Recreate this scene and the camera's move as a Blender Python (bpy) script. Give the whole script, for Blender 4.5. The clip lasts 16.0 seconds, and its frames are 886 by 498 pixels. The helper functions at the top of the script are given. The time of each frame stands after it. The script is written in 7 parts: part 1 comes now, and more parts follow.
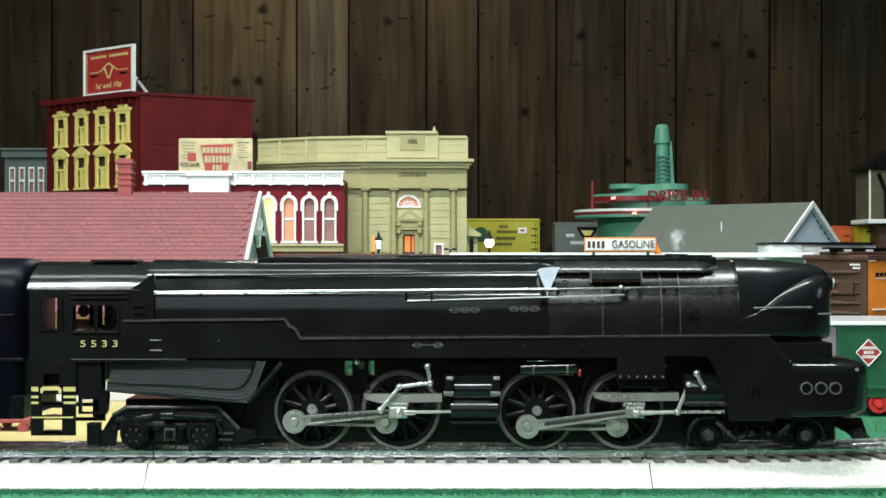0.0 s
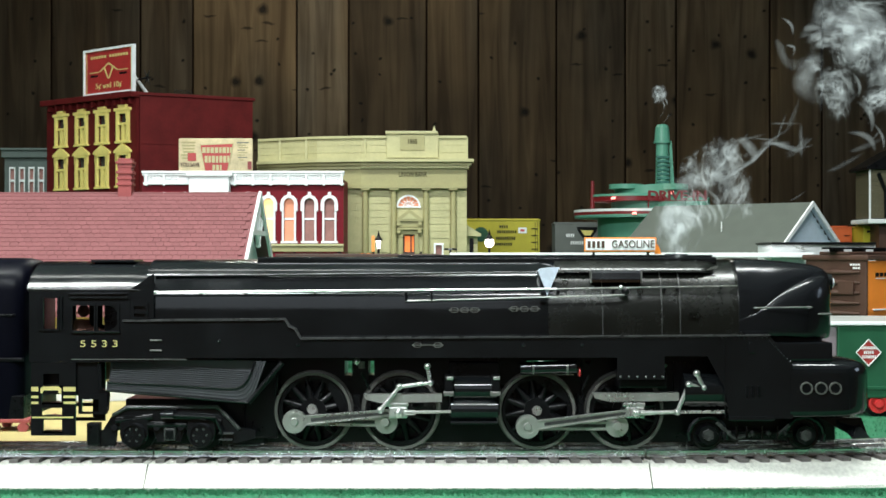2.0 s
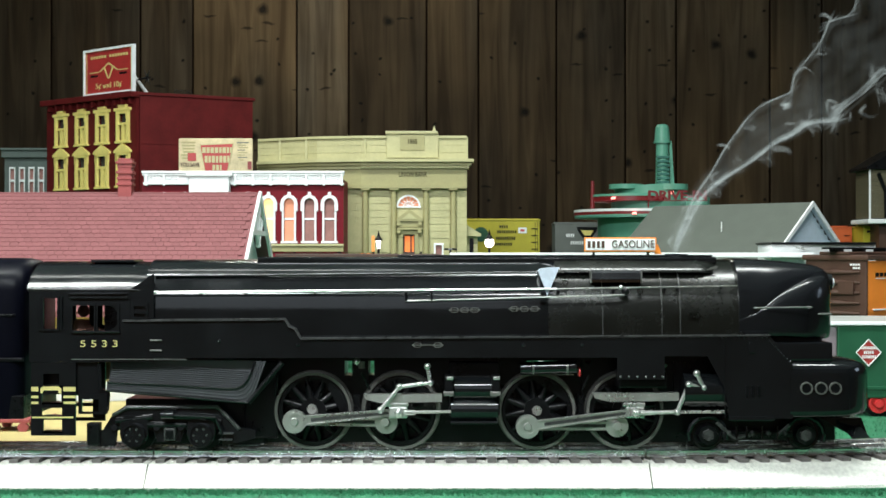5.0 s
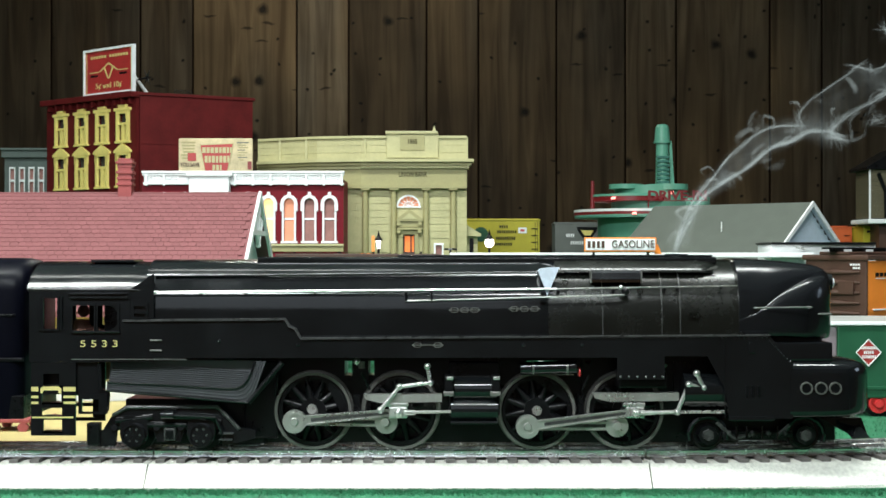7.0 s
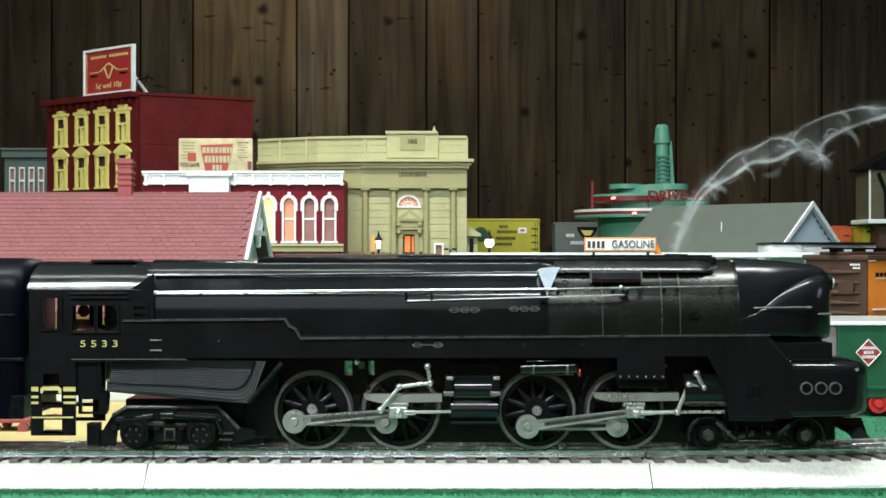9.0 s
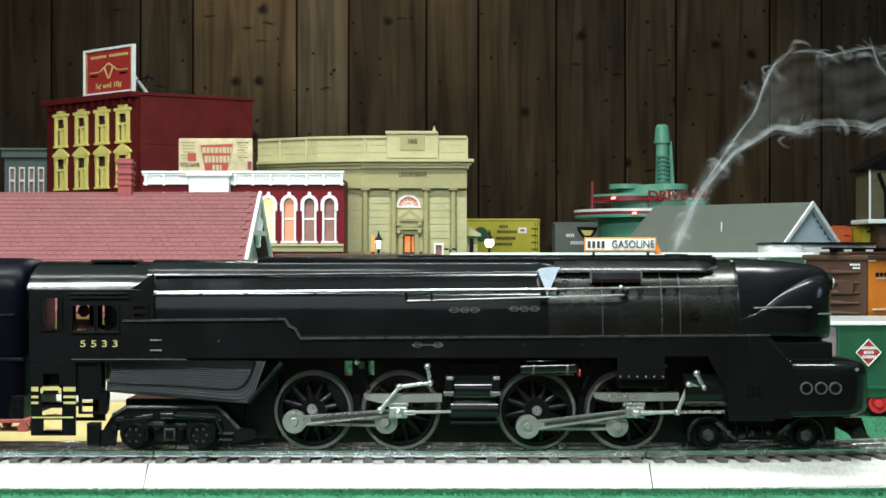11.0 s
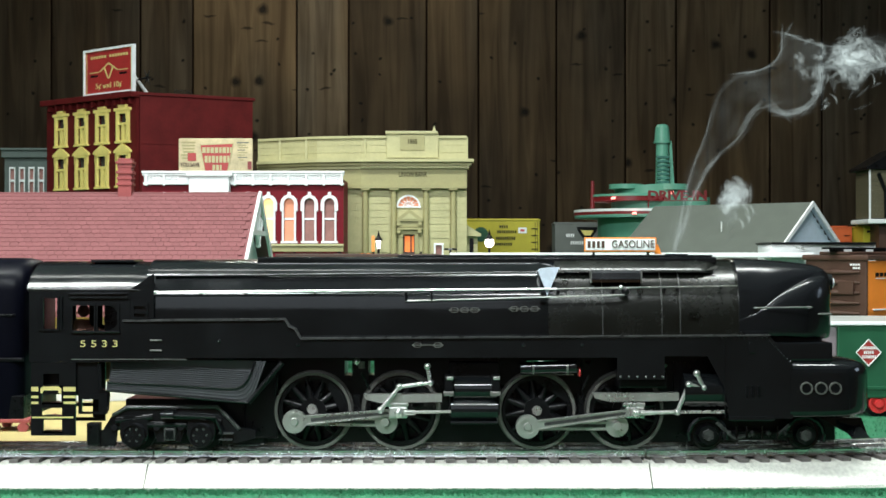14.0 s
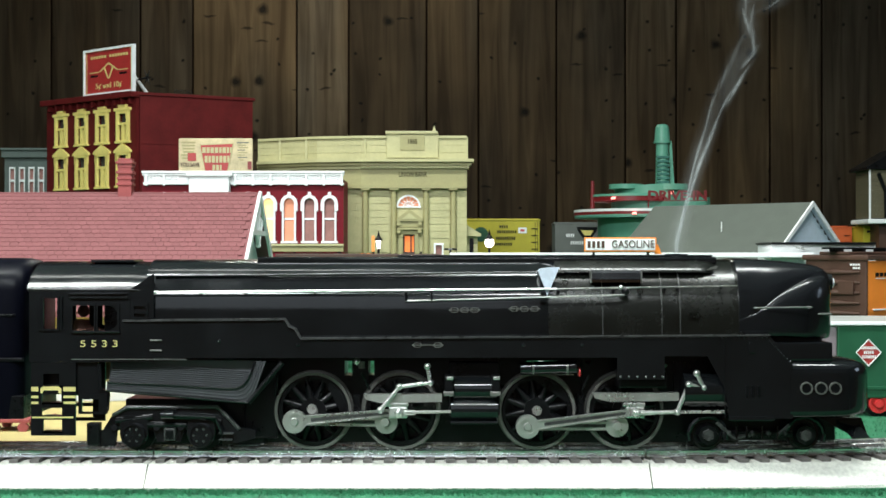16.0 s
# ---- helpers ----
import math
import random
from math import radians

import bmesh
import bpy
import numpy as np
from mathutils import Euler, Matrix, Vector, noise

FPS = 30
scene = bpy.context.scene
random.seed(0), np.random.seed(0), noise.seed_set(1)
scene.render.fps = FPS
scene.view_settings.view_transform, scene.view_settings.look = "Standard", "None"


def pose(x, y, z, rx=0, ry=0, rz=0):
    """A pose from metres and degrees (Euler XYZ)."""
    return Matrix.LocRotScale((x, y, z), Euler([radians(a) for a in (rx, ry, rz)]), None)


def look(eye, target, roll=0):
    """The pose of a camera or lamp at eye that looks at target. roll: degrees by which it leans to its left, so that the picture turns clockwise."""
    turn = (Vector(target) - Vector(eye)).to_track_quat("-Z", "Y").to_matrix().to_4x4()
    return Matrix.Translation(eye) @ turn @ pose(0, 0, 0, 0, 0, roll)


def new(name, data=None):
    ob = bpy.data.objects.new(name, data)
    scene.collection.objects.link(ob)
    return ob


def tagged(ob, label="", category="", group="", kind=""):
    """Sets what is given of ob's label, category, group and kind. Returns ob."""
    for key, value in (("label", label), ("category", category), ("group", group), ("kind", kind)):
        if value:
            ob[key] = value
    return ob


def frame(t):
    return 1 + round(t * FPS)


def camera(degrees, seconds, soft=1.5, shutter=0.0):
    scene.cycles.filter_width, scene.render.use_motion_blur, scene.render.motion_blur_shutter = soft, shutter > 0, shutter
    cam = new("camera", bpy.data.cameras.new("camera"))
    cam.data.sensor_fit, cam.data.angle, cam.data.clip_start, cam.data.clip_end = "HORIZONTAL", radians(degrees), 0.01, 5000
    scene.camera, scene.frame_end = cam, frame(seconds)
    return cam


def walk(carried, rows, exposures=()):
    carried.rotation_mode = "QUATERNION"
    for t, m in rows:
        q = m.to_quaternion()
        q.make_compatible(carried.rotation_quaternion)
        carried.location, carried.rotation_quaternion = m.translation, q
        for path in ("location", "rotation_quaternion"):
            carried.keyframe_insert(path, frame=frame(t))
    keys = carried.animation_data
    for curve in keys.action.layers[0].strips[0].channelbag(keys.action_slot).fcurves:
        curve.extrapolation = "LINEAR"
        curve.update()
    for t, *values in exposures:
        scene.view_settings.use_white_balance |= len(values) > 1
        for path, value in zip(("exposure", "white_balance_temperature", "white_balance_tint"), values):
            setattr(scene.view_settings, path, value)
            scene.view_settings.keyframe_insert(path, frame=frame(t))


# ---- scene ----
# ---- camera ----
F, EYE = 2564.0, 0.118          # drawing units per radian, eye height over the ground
cam = camera(34.0, 16.0, soft=1.6)
EYE_POSE = look((0, 0, EYE), (0, 1.0, EYE + 9 / F))
walk(cam, [(0, EYE_POSE), (16, EYE_POSE)], exposures=[(0, 0.0), (16, 0.0)])


def W(sx, sy, y):
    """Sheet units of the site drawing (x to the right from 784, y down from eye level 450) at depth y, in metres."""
    return Vector(((sx - 784) * y / F, y, EYE - (sy - 450) * y / F))


def S(n, y):
    return n * y / F


# ---- light ----
world = bpy.data.worlds.new("room")
scene.world = world
world.use_nodes = True
world.node_tree.nodes["Background"].inputs[0].default_value = (0.75, 0.85, 1.0, 1)
world.node_tree.nodes["Background"].inputs[1].default_value = 0.05


def tube_light(x, y, z, sx, sy, power, colour, target=None):
    d = bpy.data.lights.new("tube_light", "AREA")
    d.shape, d.size, d.size_y, d.energy, d.color = "RECTANGLE", sx, sy, power, colour
    ob = new("tube_light", d)
    ob.matrix_world = look((x, y, z), target or (x, y, 0))
    return ob


tube_light(-0.12, 0.74, 1.20, 1.5, 0.13, 37.5, (0.93, 1.0, 0.97), (-0.12, 0.605, 0))
# three unseen fills, added to brighten the front, the town and the plank wall
tube_light(-0.30, 0.22, 0.62, 0.9, 0.06, 12.5, (0.92, 1.0, 0.99), (-0.14, 0.9, 0.05))
tube_light(-0.45, 1.30, 1.42, 0.8, 0.08, 2.0, (0.95, 1.0, 0.94))
tube_light(-0.24, 2.62, 1.12, 0.36, 0.08, 5.2, (0.97, 0.97, 0.86))
# daylight of the two windows, one behind the viewer and one in the east wall
tube_light(-0.5, -1.27, 0.75, 1.3, 0.9, 3.5, (0.85, 0.93, 1.0), (-0.5, 1.0, 0.75))
tube_light(2.57, 0.35, 0.75, 0.6, 0.5, 5.0, (0.66, 0.82, 1.0), (0, 0.35, 0.75))

# ---- materials ----


def mat(name, colour, rough=0.5, metal=0.0, vary=0.15, scale=60.0, bump=0.0, bscale=300.0, emit=None, coat=0.0, spec=None, stretch=None, per=0.0):
    m = bpy.data.materials.new(name)
    m.use_nodes = True
    t = m.node_tree
    p = t.nodes["Principled BSDF"]
    L = t.links.new
    p.inputs["Roughness"].default_value = rough
    p.inputs["Metallic"].default_value = metal
    p.inputs["Coat Weight"].default_value = coat
    if spec is not None:
        p.inputs["Specular IOR Level"].default_value = spec
    co = t.nodes.new("ShaderNodeTexCoord")
    mp = t.nodes.new("ShaderNodeMapping")
    L(co.outputs["Object"], mp.inputs[0])
    if stretch:
        mp.inputs["Scale"].default_value = stretch
    n1 = t.nodes.new("ShaderNodeTexNoise")
    n1.inputs["Scale"].default_value, n1.inputs["Detail"].default_value = scale, 6
    L(mp.outputs[0], n1.inputs["Vector"])
    n2 = t.nodes.new("ShaderNodeTexNoise")
    n2.inputs["Scale"].default_value, n2.inputs["Detail"].default_value = scale * 9, 3
    L(mp.outputs[0], n2.inputs["Vector"])
    add = t.nodes.new("ShaderNodeMath")
    add.operation = "MULTIPLY_ADD"
    L(n2.outputs[0], add.inputs[0])
    add.inputs[1].default_value = 0.5
    L(n1.outputs[0], add.inputs[2])
    src = add.outputs[0]
    if per:
        oi = t.nodes.new("ShaderNodeObjectInfo")
        a2 = t.nodes.new("ShaderNodeMath")
        a2.operation = "MULTIPLY_ADD"
        L(oi.outputs["Random"], a2.inputs[0])
        a2.inputs[1].default_value = per
        L(src, a2.inputs[2])
        src = a2.outputs[0]
    r = t.nodes.new("ShaderNodeMapRange")
    r.inputs[1].default_value, r.inputs[2].default_value = 0.45, 1.05 + per
    r.inputs[3].default_value, r.inputs[4].default_value = 1 - vary, 1 + vary
    L(src, r.inputs[0])
    mix = t.nodes.new("ShaderNodeVectorMath")
    mix.operation = "SCALE"
    mix.inputs[0].default_value = colour
    L(r.outputs[0], mix.inputs["Scale"])
    L(mix.outputs[0], p.inputs["Base Color"])
    rr = t.nodes.new("ShaderNodeMapRange")
    rr.inputs[1].default_value, rr.inputs[2].default_value = 0.45, 1.05
    rr.inputs[3].default_value, rr.inputs[4].default_value = max(0.02, rough - 0.06), min(1, rough + 0.08)
    L(add.outputs[0], rr.inputs[0])
    L(rr.outputs[0], p.inputs["Roughness"])
    if bump:
        b = t.nodes.new("ShaderNodeBump")
        n3 = t.nodes.new("ShaderNodeTexNoise")
        n3.inputs["Scale"].default_value, n3.inputs["Detail"].default_value = bscale, 5
        L(mp.outputs[0], n3.inputs["Vector"])
        b.inputs["Strength"].default_value, b.inputs["Distance"].default_value = bump, 0.0015
        L(n3.outputs[0], b.inputs["Height"])
        L(b.outputs[0], p.inputs["Normal"])
    if emit:
        p.inputs["Emission Color"].default_value = (*emit[:3], 1)
        p.inputs["Emission Strength"].default_value = emit[3]
    return m


BLACK = mat("satin_black_paint", (0.0054, 0.0063, 0.0072), 0.11, vary=0.35, scale=40, bump=0.012, bscale=500, spec=0.50)
NOSEB = mat("satin_black_nose", (0.0060, 0.0068, 0.0080), 0.20, vary=0.3, scale=40, bump=0.012, bscale=500, spec=0.4)
BLACK2 = mat("dull_black_casting", (0.0030, 0.0032, 0.0040), 0.30, vary=0.4, scale=80, bump=0.05, bscale=700, spec=0.26)
SMOKEBOX = mat("worn_graphite", (0.0046, 0.0053, 0.0042), 0.24, metal=0.0, vary=0.25, scale=60, spec=0.46)
STEEL = mat("bright_steel", (0.60, 0.61, 0.59), 0.29, metal=0.82, vary=0.07, scale=60)
# lighter black: highlights on edges, bands and caps put into the colour
EDGE = mat("lightened_black", (0.038, 0.039, 0.039), 0.28, vary=0.3, scale=150)
TYRE = mat("blackened_tyre_steel", (0.18, 0.18, 0.17), 0.32, metal=0.55, vary=0.25, scale=120)
RAIL = mat("rail_steel", (0.76, 0.78, 0.79), 0.24, metal=1.0, vary=0.2, scale=60)
ROADBED = mat("grey_plastic_ballast", (0.62, 0.62, 0.57), 0.8, vary=0.22, scale=500, bump=0.7, bscale=900)
TIE = mat("brown_plastic_tie", (0.115, 0.105, 0.10), 0.6, vary=0.3, scale=200, bump=0.2)
GRASS = mat("green_grass_mat", (0.016, 0.145, 0.064), 0.9, vary=0.45, scale=120, bump=0.8, bscale=1500)
YELLOW = mat("cream_yellow_plastic", (0.78, 0.66, 0.20), 0.5, vary=0.12, scale=90, bump=0.05)
GOLD = mat("pale_gold_paint", (0.55, 0.47, 0.18), 0.5, vary=0.15)
MAROON = mat("maroon_brick_plastic", (0.095, 0.010, 0.010), 0.6, vary=0.25, scale=50, bump=0.15, bscale=600, spec=0.12)
CRIMSON = mat("crimson_brick_plastic", (0.15, 0.007, 0.014), 0.55, vary=0.2, scale=50, bump=0.15, bscale=600, spec=0.15)
ROOFRED = mat("faded_red_shingle", (0.185, 0.071, 0.074), 0.65, spec=0.2, vary=0.17, scale=30, bump=0.1, per=0.35)
BRICKRED = mat("red_chimney_brick", (0.24, 0.045, 0.045), 0.6, vary=0.2, bump=0.2)
WHITE = mat("white_plastic", (0.78, 0.80, 0.80), 0.45, vary=0.08, scale=60)
BLUEWHITE = mat("cool_white_siding", (0.60, 0.69, 0.79), 0.5, vary=0.1, scale=60)
CREAM = mat("cream_stone_plastic", (0.44, 0.41, 0.215), 0.55, vary=0.14, scale=40, bump=0.12, bscale=500)
CREAM2 = mat("tan_stone_plastic", (0.33, 0.30, 0.14), 0.55, vary=0.14, scale=40, bump=0.1)
MINT = mat("mint_green_plastic", (0.11, 0.33, 0.235), 0.4, vary=0.12, scale=50)
SLOT = mat("dark_brown_pane", (0.016, 0.013, 0.008), 0.3, vary=0.3)
MINTD = mat("dark_teal_glass", (0.05, 0.16, 0.13), 0.25, vary=0.3, scale=80)
GREYROOF = mat("grey_green_roofing", (0.084, 0.096, 0.080), 0.75, vary=0.14, scale=70, bump=0.25, bscale=900)
GREYG = mat("grey_green_facade", (0.085, 0.115, 0.105), 0.6, vary=0.2, scale=50, bump=0.1)
SIGNRED = mat("sign_red_enamel", (0.36, 0.03, 0.028), 0.4, vary=0.15)
REDPL = mat("bright_red_plastic", (0.55, 0.03, 0.03), 0.4, vary=0.1)
OLDPAPER = mat("aged_billboard_paper", (0.55, 0.46, 0.28), 0.7, vary=0.35, scale=70)
ORANGE = mat("orange_car_paint", (0.75, 0.22, 0.02), 0.45, vary=0.08, scale=40)
BROWN = mat("boxcar_brown", (0.056, 0.025, 0.015), 0.55, vary=0.3, scale=50, bump=0.15)
DKGREEN = mat("dark_green_enamel", (0.010, 0.075, 0.035), 0.4, vary=0.15)
CARYEL = mat("boxcar_yellow", (0.42, 0.36, 0.022), 0.5, vary=0.12)
CARGREY = mat("boxcar_grey", (0.12, 0.13, 0.12), 0.55, vary=0.15)
SILVER = mat("silver_roof_paint", (0.45, 0.46, 0.44), 0.45, metal=0.3, vary=0.15)
GLASSD = mat("dark_window_pane", (0.05, 0.05, 0.045), 0.15, vary=0.3)
WARM = mat("lit_window_blind", (0.75, 0.30, 0.18), 0.6, vary=0.15, emit=(1.0, 0.35, 0.16, 0.14))
WARM2 = mat("lit_yellow_window", (0.9, 0.6, 0.25), 0.6, vary=0.2, emit=(1.0, 0.72, 0.32, 0.9))
PINKCURT = mat("pale_curtain_pane", (0.30, 0.14, 0.12), 0.6, vary=0.3)
GLOW = mat("lit_lamp_globe", (1, 0.95, 0.9), 0.4, emit=(1.0, 0.93, 0.9, 5.0))
GLOWO = mat("lit_orange_lamp", (0.6, 0.2, 0.05), 0.4, emit=(1.0, 0.36, 0.08, 0.55))
GLOWR = mat("red_neon_tube", (1, 0.05, 0.04), 0.3, emit=(1.0, 0.30, 0.26, 3.0))
NEONDIM = mat("unlit_red_neon", (0.13, 0.008, 0.011), 0.4, vary=0.1, emit=(1.0, 0.03, 0.03, 0.03))
TANWALL = mat("tan_station_wall", (0.42, 0.34, 0.14), 0.55, vary=0.2, bump=0.1)
LAMPGREY = mat("pale_grey_globe", (0.6, 0.62, 0.6), 0.3)
ASHPAN = mat("grey_ribbed_pan", (0.050, 0.052, 0.058), 0.36, vary=0.2, scale=60)
DECK = mat("brown_layout_board", (0.14, 0.085, 0.05), 0.7, vary=0.3, scale=20, bump=0.2)
TENDERB = mat("flat_black_tender_paint", (0.0016, 0.0018, 0.0042), 0.34, vary=0.3, scale=40, spec=0.07)
GAP = mat("dark_groove", (0.014, 0.009, 0.006), 0.95, spec=0.0)
DOLL = mat("toy_figure_paint", (0.22, 0.10, 0.07), 0.6)


def plank_material(name, tone):
    """Stained pine with grain, knots and worm specks; tone: factor on the grain colours."""
    m = bpy.data.materials.new(name)
    m.use_nodes = True
    t = m.node_tree
    p = t.nodes["Principled BSDF"]
    L = t.links.new
    co = t.nodes.new("ShaderNodeTexCoord")
    oi = t.nodes.new("ShaderNodeObjectInfo")
    sh = t.nodes.new("ShaderNodeVectorMath")
    sh.operation = "MULTIPLY_ADD"
    L(oi.outputs["Random"], sh.inputs[0])
    sh.inputs[1].default_value = (3.1, 7.7, 13.3)
    L(co.outputs["Object"], sh.inputs[2])
    mp = t.nodes.new("ShaderNodeMapping")
    mp.inputs["Scale"].default_value = (1, 1, 0.07)
    L(sh.outputs[0], mp.inputs[0])
    g = t.nodes.new("ShaderNodeTexNoise")
    g.inputs["Scale"].default_value, g.inputs["Detail"].default_value, g.inputs["Distortion"].default_value = 40, 9, 0.9
    L(mp.outputs[0], g.inputs["Vector"])
    bl = t.nodes.new("ShaderNodeTexNoise")
    bl.inputs["Scale"].default_value, bl.inputs["Detail"].default_value = 3.5, 4
    L(sh.outputs[0], bl.inputs["Vector"])
    sx = t.nodes.new("ShaderNodeSeparateXYZ")
    cx = t.nodes.new("ShaderNodeCombineXYZ")
    L(sh.outputs[0], sx.inputs[0])
    L(sx.outputs[0], cx.inputs[0])
    L(sx.outputs[2], cx.inputs[1])
    wob = t.nodes.new("ShaderNodeTexNoise")
    wob.inputs["Scale"].default_value = 45
    L(cx.outputs[0], wob.inputs["Vector"])
    wv = t.nodes.new("ShaderNodeVectorMath")
    wv.operation = "MULTIPLY_ADD"
    L(wob.outputs["Color"], wv.inputs[0])
    wv.inputs[1].default_value = (0.012, 0.012, 0)
    L(cx.outputs[0], wv.inputs[2])
    kn = t.nodes.new("ShaderNodeTexVoronoi")
    kn.voronoi_dimensions = "2D"
    kn.inputs["Scale"].default_value = 7.0
    L(wv.outputs[0], kn.inputs["Vector"])
    kb = t.nodes.new("ShaderNodeTexVoronoi")
    kb.voronoi_dimensions = "2D"
    kb.inputs["Scale"].default_value = 19.0
    L(wv.outputs[0], kb.inputs["Vector"])
    k3 = t.nodes.new("ShaderNodeMapRange")
    k3.inputs[1].default_value, k3.inputs[2].default_value = 0.035, 0.085
    k3.inputs[3].default_value, k3.inputs[4].default_value = 0.15, 1.0
    L(kb.outputs["Distance"], k3.inputs[0])
    k2 = t.nodes.new("ShaderNodeMapRange")
    k2.inputs[1].default_value, k2.inputs[2].default_value = 0.03, 0.10
    k2.inputs[3].default_value, k2.inputs[4].default_value = 0.12, 1.0
    L(kn.outputs["Distance"], k2.inputs[0])
    ramp = t.nodes.new("ShaderNodeValToRGB")
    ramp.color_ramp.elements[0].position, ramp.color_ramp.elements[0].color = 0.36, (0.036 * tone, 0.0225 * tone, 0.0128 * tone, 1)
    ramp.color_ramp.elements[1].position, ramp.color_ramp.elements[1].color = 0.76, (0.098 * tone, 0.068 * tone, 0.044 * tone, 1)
    L(g.outputs[0], ramp.inputs[0])
    b2 = t.nodes.new("ShaderNodeMapRange")
    b2.inputs[1].default_value, b2.inputs[2].default_value = 0.35, 0.7
    b2.inputs[3].default_value, b2.inputs[4].default_value = 0.65, 1.25
    L(bl.outputs[0], b2.inputs[0])
    b3 = t.nodes.new("ShaderNodeMath")
    b3.operation = "MULTIPLY"
    L(b2.outputs[0], b3.inputs[0])
    kk = t.nodes.new("ShaderNodeMath")
    kk.operation = "MULTIPLY"
    kc = t.nodes.new("ShaderNodeSeparateColor")
    L(kn.outputs["Color"], kc.inputs[0])
    kr = t.nodes.new("ShaderNodeMath")
    kr.operation = "LESS_THAN"
    kr.inputs[1].default_value = 0.72
    L(kc.outputs[1], kr.inputs[0])
    kx = t.nodes.new("ShaderNodeMath")
    kx.operation = "MAXIMUM"
    L(k2.outputs[0], kx.inputs[0])
    L(kr.outputs[0], kx.inputs[1])
    # slanting scars
    rot = t.nodes.new("ShaderNodeMapping")
    rot.inputs["Rotation"].default_value = (0, 0, 0.9)
    rot.inputs["Scale"].default_value = (2.2, 11.0, 1)
    L(wv.outputs[0], rot.inputs[0])
    sc = t.nodes.new("ShaderNodeTexVoronoi")
    sc.voronoi_dimensions = "2D"
    sc.inputs["Scale"].default_value = 3.2
    L(rot.outputs[0], sc.inputs["Vector"])
    s2 = t.nodes.new("ShaderNodeMapRange")
    s2.inputs[1].default_value, s2.inputs[2].default_value = 0.05, 0.11
    s2.inputs[3].default_value, s2.inputs[4].default_value = 0.30, 1.0
    L(sc.outputs["Distance"], s2.inputs[0])
    scc = t.nodes.new("ShaderNodeSeparateColor")
    L(sc.outputs["Color"], scc.inputs[0])
    sg = t.nodes.new("ShaderNodeMath")
    sg.operation = "LESS_THAN"
    sg.inputs[1].default_value = 0.86
    L(scc.outputs[0], sg.inputs[0])
    sm = t.nodes.new("ShaderNodeMath")
    sm.operation = "MAXIMUM"
    L(s2.outputs[0], sm.inputs[0])
    L(sg.outputs[0], sm.inputs[1])
    kz = t.nodes.new("ShaderNodeMath")
    kz.operation = "MULTIPLY"
    L(kx.outputs[0], kz.inputs[0])
    L(sm.outputs[0], kz.inputs[1])
    L(kz.outputs[0], kk.inputs[0])
    ks = t.nodes.new("ShaderNodeSeparateColor")
    L(kb.outputs["Color"], ks.inputs[0])
    kg = t.nodes.new("ShaderNodeMath")
    kg.operation = "LESS_THAN"
    kg.inputs[1].default_value = 0.66
    L(ks.outputs[0], kg.inputs[0])
    km = t.nodes.new("ShaderNodeMath")
    km.operation = "MAXIMUM"
    L(k3.outputs[0], km.inputs[0])
    L(kg.outputs[0], km.inputs[1])
    L(km.outputs[0], kk.inputs[1])
    L(kk.outputs[0], b3.inputs[1])
    r1 = t.nodes.new("ShaderNodeMapRange")
    r1.inputs[3].default_value, r1.inputs[4].default_value = 0.75, 1.2
    L(oi.outputs["Random"], r1.inputs[0])
    b4 = t.nodes.new("ShaderNodeMath")
    b4.operation = "MULTIPLY"
    L(b3.outputs[0], b4.inputs[0])
    L(r1.outputs[0], b4.inputs[1])
    mix = t.nodes.new("ShaderNodeVectorMath")
    mix.operation = "SCALE"
    hue = t.nodes.new("ShaderNodeTexNoise")
    hue.inputs["Scale"].default_value, hue.inputs["Detail"].default_value = 2.3, 3
    hm = t.nodes.new("ShaderNodeMapping")
    hm.inputs["Scale"].default_value = (2.0, 2.0, 0.5)
    hm.inputs["Location"].default_value = (5, 2, 9)
    L(sh.outputs[0], hm.inputs[0])
    L(hm.outputs[0], hue.inputs["Vector"])
    hr = t.nodes.new("ShaderNodeValToRGB")
    hr.color_ramp.elements[0].position, hr.color_ramp.elements[0].color = 0.36, (0.84, 0.94, 1.0, 1)
    hr.color_ramp.elements[1].position, hr.color_ramp.elements[1].color = 0.58, (1.0, 0.95, 0.76, 1)
    L(hue.outputs[0], hr.inputs[0])
    tint = t.nodes.new("ShaderNodeVectorMath")
    tint.operation = "MULTIPLY"
    L(ramp.outputs[0], tint.inputs[0])
    L(hr.outputs[0], tint.inputs[1])
    L(tint.outputs[0], mix.inputs[0])
    L(b4.outputs[0], mix.inputs["Scale"])
    L(mix.outputs[0], p.inputs["Base Color"])
    p.inputs["Roughness"].default_value = 0.6
    p.inputs["Specular IOR Level"].default_value = 0.1
    bm = t.nodes.new("ShaderNodeBump")
    bm.inputs["Strength"].default_value, bm.inputs["Distance"].default_value = 0.35, 0.004
    L(g.outputs[0], bm.inputs["Height"])
    L(bm.outputs[0], p.inputs["Normal"])
    return m


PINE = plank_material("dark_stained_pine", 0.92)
PINE_PALE = plank_material("lighter_tone_pine", 1.8)

# ---- mesh helpers ----


def part(name, bm, material, parent=None, label="", smooth=False):
    me = bpy.data.meshes.new(name)
    bmesh.ops.recalc_face_normals(bm, faces=bm.faces)
    bm.to_mesh(me)
    bm.free()
    me.materials.append(material)
    if smooth:
        me.shade_smooth()
        me.set_sharp_from_angle(angle=radians(38))
    ob = new(name, me)
    ob.parent = parent
    if label:
        tagged(ob, label)
    return ob


